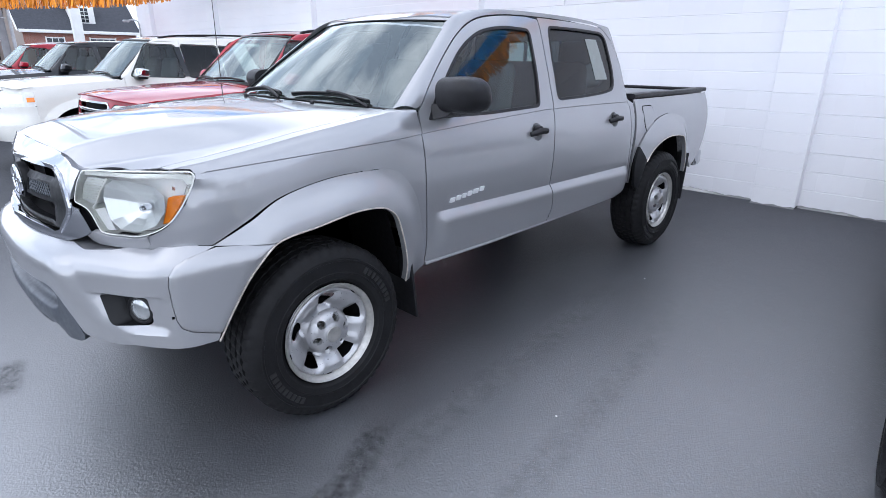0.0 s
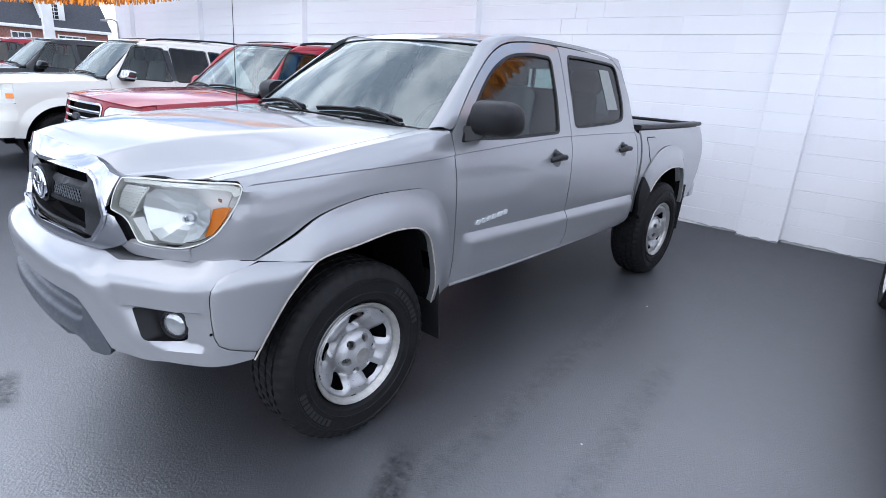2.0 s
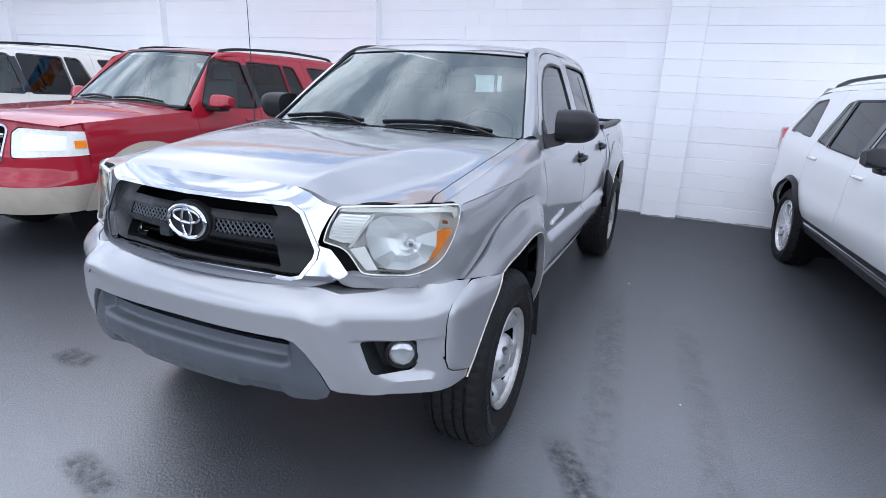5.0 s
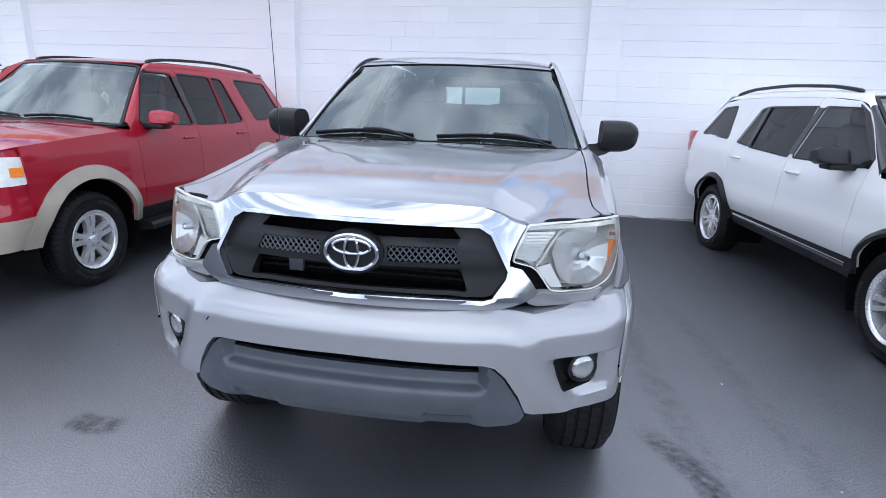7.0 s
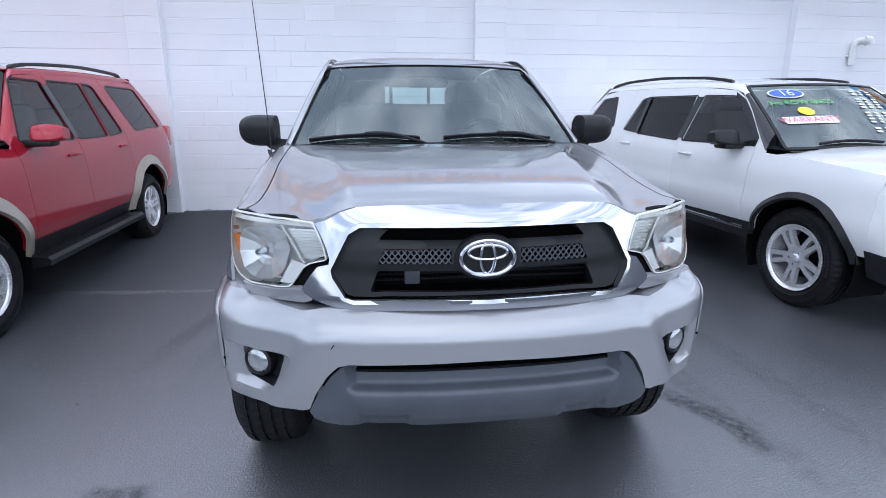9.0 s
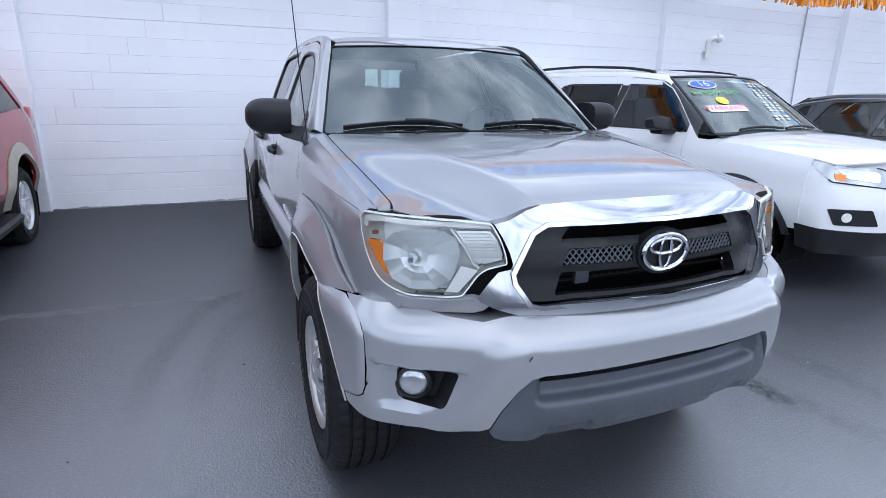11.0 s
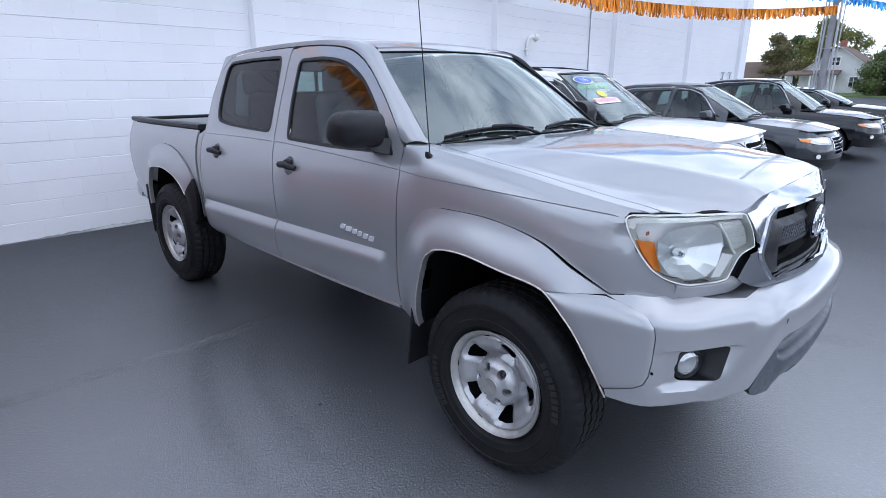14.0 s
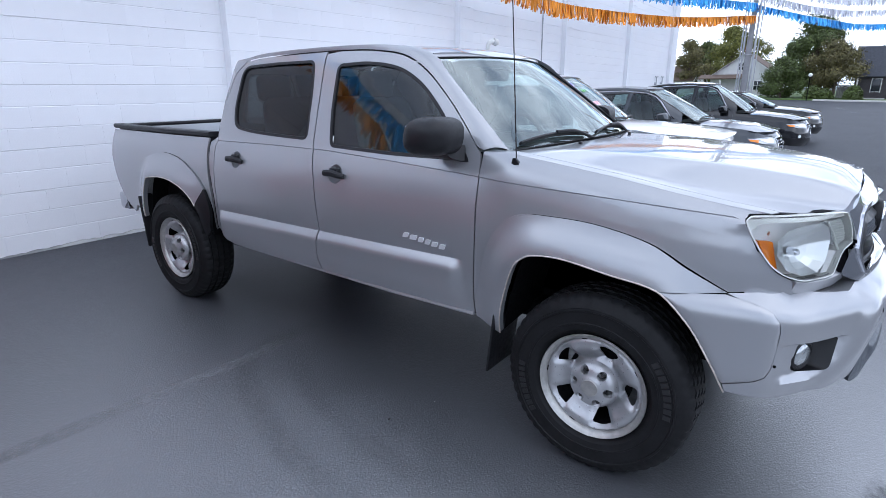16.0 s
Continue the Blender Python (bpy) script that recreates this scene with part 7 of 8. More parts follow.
def raised(c):
    """The same car with its waist, nose and roof set higher over its wheels."""
    up = lambda z: z + float(np.interp(z, [0.5, 0.8, 1.0, 1.12, 1.75], [0.0, 0.07, 0.085, 0.07, 0.045]))
    for k in ("belt", "hood_edge", "hood", "frame", "shield", "roof", "back", "lamp", "amber"):
        c[k] = [(y, up(z)) for y, z in c[k]]
    c["windows"] = tuple([([(y, up(z)) for y, z in w], glass) for w, glass in ws] for ws in c["windows"])
    c["grille"] = [[(x, up(z)) for x, z in h] for h in c["grille"]]
    c["front_profile"] = [(up(z), o) for z, o in c["front_profile"]]
    c["badge_z"] = up(c["badge_z"])
    return longer(c, 1.12)


def longer(c, k):
    """The same car with its nose reaching k times as far before the front axle."""
    far_out = lambda y: y * k if y < 0 else y
    for key in ("belt", "hood_edge", "hood"):
        c[key] = [(far_out(y), z) for y, z in c[key]]
    c["nose"], c["hood_front"] = c["nose"] * k, c["hood_front"] * k
    return c


def suv06(paint, trim, lower, mirror, mirror_label, wheel_mat):
    """A boxy mid-2000s sport utility."""
    w1 = rounded([(1.46, 1.135), (1.42, 1.62), (1.00, 1.63), (0.70, 1.165)], [0.03, 0.04, 0.05, 0.03])
    w2 = rounded([(2.10, 1.13), (2.07, 1.62), (1.515, 1.63), (1.545, 1.135)], [0.03, 0.03, 0.04, 0.03])
    w3 = rounded([(2.46, 1.15), (2.31, 1.61), (2.12, 1.62), (2.15, 1.13)], [0.05, 0.05, 0.02, 0.02])
    w4 = rounded([(3.55, 1.16), (3.32, 1.60), (2.58, 1.62), (2.78, 1.15)], [0.04, 0.05, 0.05, 0.05])
    return raised(dict(half=0.925, sill=0.47, paint=paint, nose=-0.88, tail=4.0, wheelbase=2.888, R=0.372, rim=0.225, spokes=(5, 0.275, 0.05), doors=(0.60, 1.50, 2.50), tuck=0.27,
        belt=[(-1.0, 1.08), (0.5, 1.10), (1.2, 1.115), (4.0, 1.13)], hood_edge=[(-0.95, 0.94), (-0.80, 0.98), (-0.5, 1.03), (0.0, 1.075), (0.6, 1.115)], hood=[(-0.95, 1.02), (-0.85, 1.06), (-0.6, 1.11), (-0.1, 1.15), (0.5, 1.175)], hood_front=-0.80, hood_sweep=0.20,
        frame=[(0.56, 1.13), (0.66, 1.20), (0.86, 1.46), (0.98, 1.60), (1.10, 1.66), (1.5, 1.685), (2.3, 1.69), (3.1, 1.68), (3.35, 1.66), (3.62, 1.40), (3.85, 1.14), (3.97, 1.05)], shield=((0.42, 1.165), (0.98, 1.70)),
        roof=[(0.95, 1.70), (1.1, 1.735), (1.5, 1.765), (2.4, 1.775), (3.2, 1.765), (3.5, 1.74)], roof_end=3.50, back=[(3.52, 1.73), (3.72, 1.45), (3.92, 1.12), (3.98, 1.0), (4.0, 0.55)], rails=(1.25, 3.30),
        windows=([(w1, GLASS_SIDE)], [(w2, GLASS_DARK), (w3, GLASS_DARK)], [(w4, GLASS_DARK)]), flare=trim, flare_w=0.105, arch=0.105, post=1.505, board=True, mirror=mirror, mirror_label=mirror_label, wheel_mat=wheel_mat,
        front_low=0.56, front_profile=[(0.3, 0.09), (0.42, 0.03), (0.50, 0.0), (0.64, 0.0), (0.68, 0.04), (0.80, 0.045), (1.02, 0.10)],
        grille=[rounded([(-0.44, 0.74), (0.44, 0.74), (0.50, 0.99), (-0.50, 0.99)], 0.05)], bars=3, bar_h=0.03, badge_z=0.87, lamp=[(0.545, 0.78), (0.900, 0.80), (0.905, 0.965), (0.60, 0.985), (0.545, 0.95)], amber=[(0.875, 0.85), (0.897, 0.85), (0.897, 0.905), (0.875, 0.905)], lower=lower, chin=0.17, chin_top=0.06))


def suv16():
    w1 = rounded([(1.50, 1.16), (1.44, 1.57), (0.98, 1.56), (0.60, 1.22), (0.62, 1.17)], [0.02, 0.03, 0.08, 0.04, 0.02])
    w2 = rounded([(2.30, 1.19), (2.30, 1.565), (1.53, 1.57), (1.58, 1.16)], [0.02, 0.03, 0.02, 0.02])
    w3 = rounded([(2.585, 1.22), (2.44, 1.54), (2.335, 1.56), (2.335, 1.20)], 0.02)
    w4 = rounded([(3.52, 1.265), (3.28, 1.55), (2.98, 1.575), (2.82, 1.24)], 0.03)
    return longer(dict(half=0.985, sill=0.50, paint=WHITE_PAINT, nose=-0.94, tail=4.02, wheelbase=2.865, R=0.378, rim=0.246, spokes=(5, 0.30, 0.07), doors=(0.56, 1.55, 2.62), tuck=0.26, crease=0.012,
        belt=[(-1.0, 1.04), (0.5, 1.11), (1.2, 1.14), (2.5, 1.175), (4.0, 1.25)], hood_edge=[(-1.0, 0.94), (-0.80, 1.00), (-0.5, 1.055), (0.0, 1.10), (0.6, 1.125)], hood=[(-1.0, 1.03), (-0.9, 1.07), (-0.6, 1.125), (-0.1, 1.17), (0.5, 1.185)], hood_front=-0.88, hood_sweep=0.24,
        frame=[(0.45, 1.13), (0.60, 1.27), (0.78, 1.45), (0.90, 1.55), (1.05, 1.615), (1.5, 1.65), (2.3, 1.66), (3.0, 1.65), (3.30, 1.61), (3.62, 1.37), (3.85, 1.21), (3.98, 1.11)], shield=((0.20, 1.17), (0.90, 1.67)), shield_half=(0.855, 0.68),
        roof=[(0.90, 1.67), (1.1, 1.705), (1.6, 1.74), (2.3, 1.75), (3.0, 1.74), (3.4, 1.705)], roof_end=3.40, back=[(3.42, 1.69), (3.70, 1.45), (3.95, 1.20), (4.02, 1.0), (4.02, 0.55)], rails=(1.25, 3.35),
        windows=([(w1, GLASS_SIDE)], [(w2, GLASS_DARK), (w3, GLASS_DARK)], [(w4, GLASS_DARK)]), flare=BLACK_PLASTIC, flare_w=0.042, arch=0.075, mirror=BLACK_PLASTIC, mirror_label="gloss black door mirror", chrome_sill=True, clad=0.05, pillar=WHITE_PAINT, post=1.545, posts=([(2.285, 1.185), (2.345, 1.195), (2.345, 1.57), (2.285, 1.575)], [(0.57, 1.235), (0.66, 1.325), (0.78, 1.442), (0.90, 1.540), (1.04, 1.600), (1.02, 1.570), (0.985, 1.562), (0.605, 1.222), (0.625, 1.165), (0.57, 1.160)]), a_black=True,
        front_low=0.52, front_profile=[(0.25, 0.12), (0.40, 0.03), (0.50, 0.0), (0.70, 0.0), (0.84, 0.02), (1.02, 0.09)],
        grille=[rounded([(-0.43, 0.755), (0.43, 0.755), (0.52, 0.99), (-0.52, 0.99)], 0.03), rounded([(-0.46, 0.655), (0.46, 0.655), (0.48, 0.705), (-0.48, 0.705)], 0.015)], bars=3, bar_h=0.03, badge_z=0.885, lamp=[(0.56, 0.86), (0.90, 0.90), (0.965, 1.03), (0.60, 0.99), (0.54, 0.96)], amber=[(0.83, 0.905), (0.89, 0.915), (0.90, 0.96), (0.84, 0.95)],
        fog=[[(0.60, 0.58), (0.86, 0.58), (0.90, 0.70), (0.66, 0.70)]], lower=BLACK_PLASTIC, chin=0.20, chin_top=0.01, wheel_mat=ALLOY, plate=0.60, lamp_mat=LAMP_GREY), 1.08)


def sedan(paint, high=1.45):
    k = high - 1.45
    w1 = rounded([(1.52, 1.00), (1.45, 1.31 + k), (1.12, 1.30 + k), (0.72, 1.03)], [0.02, 0.03, 0.08, 0.03])
    w2 = rounded([(2.40, 1.03), (2.22, 1.28 + k), (1.52, 1.315 + k), (1.59, 1.0)], [0.05, 0.08, 0.02, 0.02])
    w3 = rounded([(2.85, 1.08), (2.60, 1.22 + k), (2.42, 1.25 + k), (2.52, 1.05)], 0.03)
    return dict(half=0.935, sill=0.42, paint=paint, nose=-0.93, tail=3.85, wheelbase=2.78, R=0.345, rim=0.23, spokes=(5, 0.24, 0.05), doors=(0.62, 1.55, 2.50), tuck=0.32,
        belt=[(-1.0, 0.90), (0.5, 0.955), (1.2, 0.985), (2.5, 1.03), (4.0, 1.06)], hood_edge=[(-1.0, 0.75), (-0.8, 0.82), (-0.4, 0.90), (0.1, 0.945), (0.6, 0.97)], hood=[(-1.0, 0.80), (-0.85, 0.86), (-0.5, 0.95), (0.0, 1.0), (0.5, 1.02)], hood_front=-0.84, hood_sweep=0.26,
        frame=[(0.55, 0.985), (0.75, 1.10), (1.0, 1.26 + k), (1.2, 1.34 + k), (1.6, 1.375 + k), (2.2, 1.36 + k), (2.7, 1.27 + k), (3.1, 1.13), (3.5, 1.05), (3.8, 1.02)], shield=((0.22, 1.01), (1.12, 1.385 + k)),
        roof=[(1.05, 1.385 + k), (1.3, 1.425 + k), (1.7, 1.445 + k), (2.3, 1.425 + k), (2.7, 1.36 + k)], roof_end=2.70, back=[(2.72, 1.35 + k), (3.2, 1.13), (3.7, 1.06), (3.84, 1.0), (3.86, 0.5)],
        windows=([(w1, GLASS_SIDE)], [(w2, GLASS_SIDE)], [(w3, GLASS_DARK)]), arc=True, arch=0.045, mirror=paint, lamp_mat=LAMP_GREY,
        front_low=0.42, front_profile=[(0.2, 0.12), (0.35, 0.02), (0.45, 0.0), (0.58, 0.0), (0.70, 0.03), (0.80, 0.10)],
        grille=[rounded([(-0.40, 0.52), (0.40, 0.52), (0.46, 0.755), (-0.46, 0.755)], 0.04)], bars=4, bar_h=0.018, badge_z=0.64, lamp=[(0.52, 0.66), (0.80, 0.68), (0.91, 0.76), (0.60, 0.78), (0.50, 0.76)], amber=[(0.84, 0.70), (0.90, 0.72), (0.905, 0.75), (0.84, 0.745)], lower=BLACK_PLASTIC, chin=0.16,
        fog=[[(0.60, 0.46), (0.78, 0.47), (0.80, 0.53), (0.62, 0.53)]])


ROW = "parked vehicles"
build_car("sport_utility_vehicle", "deep red sport utility with beige wheel flares and running boards", "suv", (-3.72, 1.21), 1.2, suv06(RED_PAINT, BEIGE, BEIGE, RED_PAINT, "red door mirror", ALLOY), ROW)
white16 = build_car("sport_utility_vehicle", "white sport utility with black cladding and windshield lettering", "suv", (3.74, 1.30), 6.0, suv16(), ROW)
cream = suv06(CREAM_PAINT, CREAM_PAINT, CREAM_PAINT, CHROME, "chrome door mirror", ALLOY)
build_car("sport_utility_vehicle", "cream white sport utility with chrome mirrors and black roof rails", "suv", (-7.2, 0.85), 0.0, cream, ROW)
build_car("crossover", "dark grey crossover with chrome window trim and a slatted grille", "car", (8.0, 1.2), 2.0, sedan(GREY_PAINT, 1.58), ROW)
build_car("sport_utility_vehicle", "black crossover with a chrome grille", "suv", (12.4, 1.1), 2.0, sedan(BLACK_PAINT, 1.68), ROW)
build_car("sedan", "black sedan at the far end of the row", "car", (16.6, 1.1), 2.0, sedan(BLACK_PAINT, 1.46), ROW)
dark_box = suv06(BLACK_PAINT, BLACK_PAINT, BLACK_PAINT, BLACK_PAINT, "", ALLOY)
dark_box.update(rails=None)
build_car("sport_utility_vehicle", "dark boxy sport utility parked in the row", "suv", (-11.8, 0.9), 0.0, dark_box, ROW)
far_red = suv06(RED_PAINT, RED_PAINT, RED_PAINT, RED_PAINT, "", ALLOY)
far_red.update(rail_mat=ALLOY, rail_label="silver roof rail")
build_car("sport_utility_vehicle", "red sport utility with silver roof rails at the far end", "suv", (-16.0, 0.9), 0.0, far_red, ROW)


# ---- stickers on the white vehicle's windshield ----
def sticker(name, label, loop, material, lift=0.006, words="", size=0.1, ink=None, at=(0, 0)):
    """A flat film on the sloping glass; loop and at in metres across and up the glass."""
    (yb, zb), (yt, zt) = (0.20, 1.17), (0.90, 1.67)
    slope = math.hypot(yt - yb, zt - zb)

    def on_glass(x, v):
        u = x / (0.855 * (1 - v / slope) + 0.68 * v / slope)
        k = v / slope
        return (x, yb + (yt - yb) * k + 0.13 * u * u - 0.58 * (lift), zb + (zt - zb) * k - 0.02 * u * u + 0.015 * math.sin(math.pi * k) + 0.81 * lift)

    ob = part(name, panel(on_glass, [loop], 0.04, (0, -0.6, 0.8), 0.0), material, white16, label) if loop else None
    if words:
        cu = bpy.data.curves.new("lettering", "FONT")
        cu.body, cu.size, cu.align_x, cu.align_y = words, size, "CENTER", "CENTER"
        tmp = new("lettering", cu)
        me = bpy.data.meshes.new_from_object(tmp)
        bpy.data.objects.remove(tmp)
        for v in me.vertices:
            x, y = at[0] + v.co.x, at[1] + v.co.y
            p = Vector(on_glass(x, y)) + Vector((0, -0.58, 0.81)) * 0.003
            v.co = p
        t = new("lettering", me)
        t.data.materials.append(ink)
        t.parent = ob or white16
    return ob


ell = lambda cx, cy, a, b: [(cx + a * math.cos(q), cy + b * math.sin(q)) for q in np.linspace(0, 2 * math.pi, 36, endpoint=False)]
sticker("year_sticker", "white oval sticker with blue numerals", ell(-0.455, 0.705, 0.150, 0.072), WHITE_DECAL)
sticker("year_field", "blue oval field", ell(-0.455, 0.705, 0.135, 0.060), STICKER_BLUE, 0.009, "16", 0.125, WHITE_DECAL, (-0.455, 0.705))
sticker("seat_sticker", "", None, None, 0.006, "3rd ROW SEATS", 0.078, STICKER_GREEN, (-0.40, 0.567))
sticker("round_sticker", "plain yellow round sticker", ell(-0.44, 0.445, 0.065, 0.055), STICKER_YELLOW)
sticker("warranty_sticker", "white strip with red lettering", [(-0.68, 0.285), (-0.25, 0.285), (-0.25, 0.375), (-0.68, 0.375)], WHITE_DECAL, 0.006, "WARRANTY", 0.090, STICKER_PINK, (-0.465, 0.330))


for k in range(15):
    v = 0.16 + 0.040 * k
    for x, w in ((0.02, 0.055), (0.12, 0.04), (0.22, 0.06)):
        if (k * 7 + int(x * 50)) % 5:
            sticker("lettering_bar", "white bar of unreadable lettering", [(x + 0.012 * k, v), (x + 0.012 * k + w, v), (x + 0.012 * k + w, v + 0.022), (x + 0.012 * k, v + 0.022)], WHITE_DECAL)


# ---- fringe strings and their poles ----
def fringe_string(name, label, pts, foil_mat, seed, long=0.26):
    """A cord with hanging foil strips."""
    r = random.Random(seed)
    path = spline(pts, 14)
    line = thing(name, label, "bunting", (0, 0, 0), group="fringe strings")
    part("cord", tube(path, 0.008, 5), WHITE_TRIM, line)
    vs, fs = [], []
    for a, b in zip(path, path[1:]):
        a, b = np.array(a), np.array(b)
        n = np.linalg.norm(b - a)
        d = (b - a) / n
        k = int(n / 0.017)
        for i in range(k):
            p = a + (b - a) * (i + r.random()) / k
            w, h = r.uniform(0.014, 0.030), long * r.uniform(0.7, 1.1)
            tilt, turn, curl = r.uniform(-0.14, 0.14), r.uniform(-0.9, 0.9), r.uniform(-0.06, 0.06)
            side = np.array((d[0] * math.cos(turn) - d[1] * math.sin(turn), d[0] * math.sin(turn) + d[1] * math.cos(turn), 0.0)) * w
            out = np.array((-d[1], d[0], 0.0))
            n0 = len(vs)
            for t in (0.0, 0.5, 1.0):
                c = p + np.array((0, 0, -h * t)) + d * tilt * h * t + out * curl * t * t
                vs += [tuple(c - side * (1 - 0.2 * t)), tuple(c + side * (1 - 0.2 * t))]
            fs += [(n0, n0 + 1, n0 + 3, n0 + 2), (n0 + 2, n0 + 3, n0 + 5, n0 + 4)]
    me = bpy.data.meshes.new("fringe")
    me.from_pydata(vs, [], fs)
    me.materials.append(foil_mat)
    ob = new("fringe", me)
    ob.parent = line
    ob["kind"] = "stuff"
    return line


POLE_R, POLE_L = (19.45, 2.72), (-20.6, 2.25)
fringe_string("fringe_string", "gold foil fringe string hung over the lot", [(*POLE_R, 3.84), (14.0, 3.62, 3.36), (8.6, 4.2, 3.10), (5.85, 4.25, 3.12), (0.0, 4.3, 3.42), (-7.0, 4.3, 3.15), (-13.8, 4.2, 2.98), (*POLE_L, 3.10)], GOLD_FOIL, 1)
fringe_string("fringe_string", "blue foil fringe string hung over the lot", [(*POLE_R, 4.22), (12.6, 3.7, 3.80), (5.0, 4.5, 3.62), (0.0, 4.6, 3.92), (-7.0, 4.6, 3.70), (-13.0, 4.4, 3.50), (*POLE_L, 3.60)], BLUE_FOIL, 2)
fringe_string("fringe_string", "blue foil fringe string crossing to the next pole", [(*POLE_R, 4.16), (24.0, 0.9, 3.98), (28.5, -0.75, 4.08), (33.0, -6.0, 4.5)], BLUE_FOIL, 3)
fringe_string("fringe_string", "silver foil fringe string crossing to the next pole", [(*POLE_R, 4.50), (24.0, 1.2, 4.42), (28.5, -0.6, 4.65), (33.0, -6.0, 5.1)], SILVER_FOIL, 4)
fringe_string("fringe_string", "silver foil fringe string hung high over the lot", [(*POLE_R, 4.95), (24.0, 1.3, 4.86), (28.5, -0.5, 5.1), (33.0, -6.0, 5.6)], SILVER_FOIL, 5)


def utility_pole(at, high, wide, lean, rods, label):
    pole = thing("utility_pole", label, "pole", (*at, ground_z(at[1])), group="poles")
    part("shaft", tube([(lean * k * high, 0, high * k) for k in (0, 0.25, 0.5, 0.75, 1)], [wide / 2 * (1 - 0.12 * k) for k in range(5)], 14), POLE_GREY, pole)
    for i, (dx, dy, top, rr) in enumerate(rods):
        part("conduit", tube([(dx + lean * k * high * top, dy, high * top * k) for k in (0, 0.5, 1)], rr, 8), GALVANISED, pole, "grey conduit strapped beside the pole")
    for z in (1.2, 2.6, 4.0):
        part("strap", tube([(lean * z + (wide / 2 + 0.02) * math.cos(q), (wide / 2 + 0.02) * math.sin(q), z) for q in np.linspace(0, 2 * math.pi, 17)[:-1]], 0.012, 5, None, True), GALVANISED, pole)
    return pole


utility_pole((19.45, 2.80), 7.5, 0.23, 0.01, ((-0.02, 0.17, 0.7, 0.03), (0.0, 0.25, 0.8, 0.022), (-0.02, -0.17, 0.75, 0.035), (0.05, -0.26, 0.8, 0.018)), "weathered grey pole with thin conduits beside the lot")
utility_pole((-20.6, 2.25), 7.5, 0.26, 0.0, ((0.05, 0.24, 0.8, 0.05), (0.05, -0.5, 0.6, 0.04)), "grey metal pole with conduits at the lot's edge")
utility_pole((33.0, -6.0), 7.0, 0.25, 0.0, ((0.0, 0.2, 0.6, 0.03),), "grey pole at the street")
sign = thing("sign_post", "thick white square column of a street sign", "post", (-34.0, 7.55, ground_z(7.5)))
part("column", rbox(0.40, 0.46, 7.0, 0.02, (0, 0, 3.5)), WHITE_TRIM, sign)
part("base", rbox(0.8, 0.8, 0.3, 0.03, (0, 0, 0.15)), CONCRETE, sign)


# ---- trees ----
def tree(at, high, spread, leaf, seed, low=0.25, label="leafy green tree across the street", leaves=12000, size=0.10):
    r = random.Random(seed)
    t = thing("tree", label, "tree", (*at, ground_z(at[1])), group="trees")
    bm = bmesh.new()
    trunk = [(0, 0, -0.1), (0.05 * high / 8, 0, high * low), (0.0, 0.1, high * 0.6), (0.1, 0, high * 0.85)]
    tube(spline(trunk, 4), [0.035 * high * (1 - 0.072 * i) for i in range(13)], 8, bm)
    blobs = []
    for k in range(15):
        a = 2 * math.pi * k / 15 * 2.4 + r.uniform(-0.4, 0.4)
        z = high * (low + (0.94 - low) * (k + 0.5) / 15)
        reach = spread * math.sin(math.pi * min(1.0, 0.18 + 0.78 * (k + 0.5) / 15)) * r.uniform(0.45, 0.85)
        c = (reach * math.cos(a), reach * math.sin(a), z)
        blobs.append((c, spread * r.uniform(0.26, 0.50)))
        tube([(0.03, 0.03, max(high * low * 0.8, z - 0.22 * high)), (c[0] * 0.5, c[1] * 0.5, z - 0.08 * high), c], [0.012 * high, 0.008 * high, 0.003 * high], 5, bm)
    part("trunk", bm, BARK, t, "brown trunk with limbs")
    blobs.append(((0, 0, high * 0.9), spread * 0.3))
    vs, fs = [], []
    for k in range(leaves):
        (cx, cy, cz), rad = blobs[r.randrange(len(blobs))]
        d = Vector((r.gauss(0, 1), r.gauss(0, 1), r.gauss(0, 0.8))).normalized() * rad * min(1.25, abs(r.gauss(0.72, 0.26)))
        p = Vector((cx, cy, cz)) + d
        n = (d.normalized() + Vector((r.uniform(-1, 1), r.uniform(-1, 1), r.uniform(-0.4, 1)))).normalized()
        u = n.orthogonal().normalized()
        u = (u * math.cos(k) + n.cross(u) * math.sin(k)) * size * r.uniform(0.7, 1.5)
        v = n.cross(u) * r.uniform(0.5, 0.9)
        n0 = len(vs)
        vs += [tuple(p - u), tuple(p - v * 0.9 + n * size * 0.25), tuple(p + u), tuple(p + v)]
        fs.append((n0, n0 + 1, n0 + 2, n0 + 3))
    me = bpy.data.meshes.new("crown")
    me.from_pydata(vs, [], fs)
    me.materials.append(leaf)
    ob = new("crown", me)
    ob.parent = t
    return t


def far(k, y, z=None):
    """A place seen past the end of the row, moved k times as far out."""
    p = (-2.9 + 57.9 * k, -0.71 + (y + 0.71) * k)
    return p if z is None else 1.53 + (z - 1.53) * k


tree(far(1.50, 3.2), 9.8, 4.3, LEAF_DARK, 1, 0.22, leaves=26000, size=0.11)
tree(far(1.42, 1.6), 6.4, 3.2, LEAF_BROWN, 2, 0.3, "olive-brown tree leaning over the lawn", 14000, 0.10)
tree(far(1.40, 5.4), 4.6, 2.6, LEAF_DARK, 3, 0.12, "dark rounded tree beside the white house", 14000, 0.10)
tree(far(1.9, 9.6), 11.2, 4.6, LEAF_LIGHT, 4, 0.25, "light green tree behind the house", 16000, 0.13)
tree(far(1.95, 7.6), 9.6, 3.2, LEAF_LIGHT, 5, 0.3, "thin light green tree behind the house", 4000, 0.12)
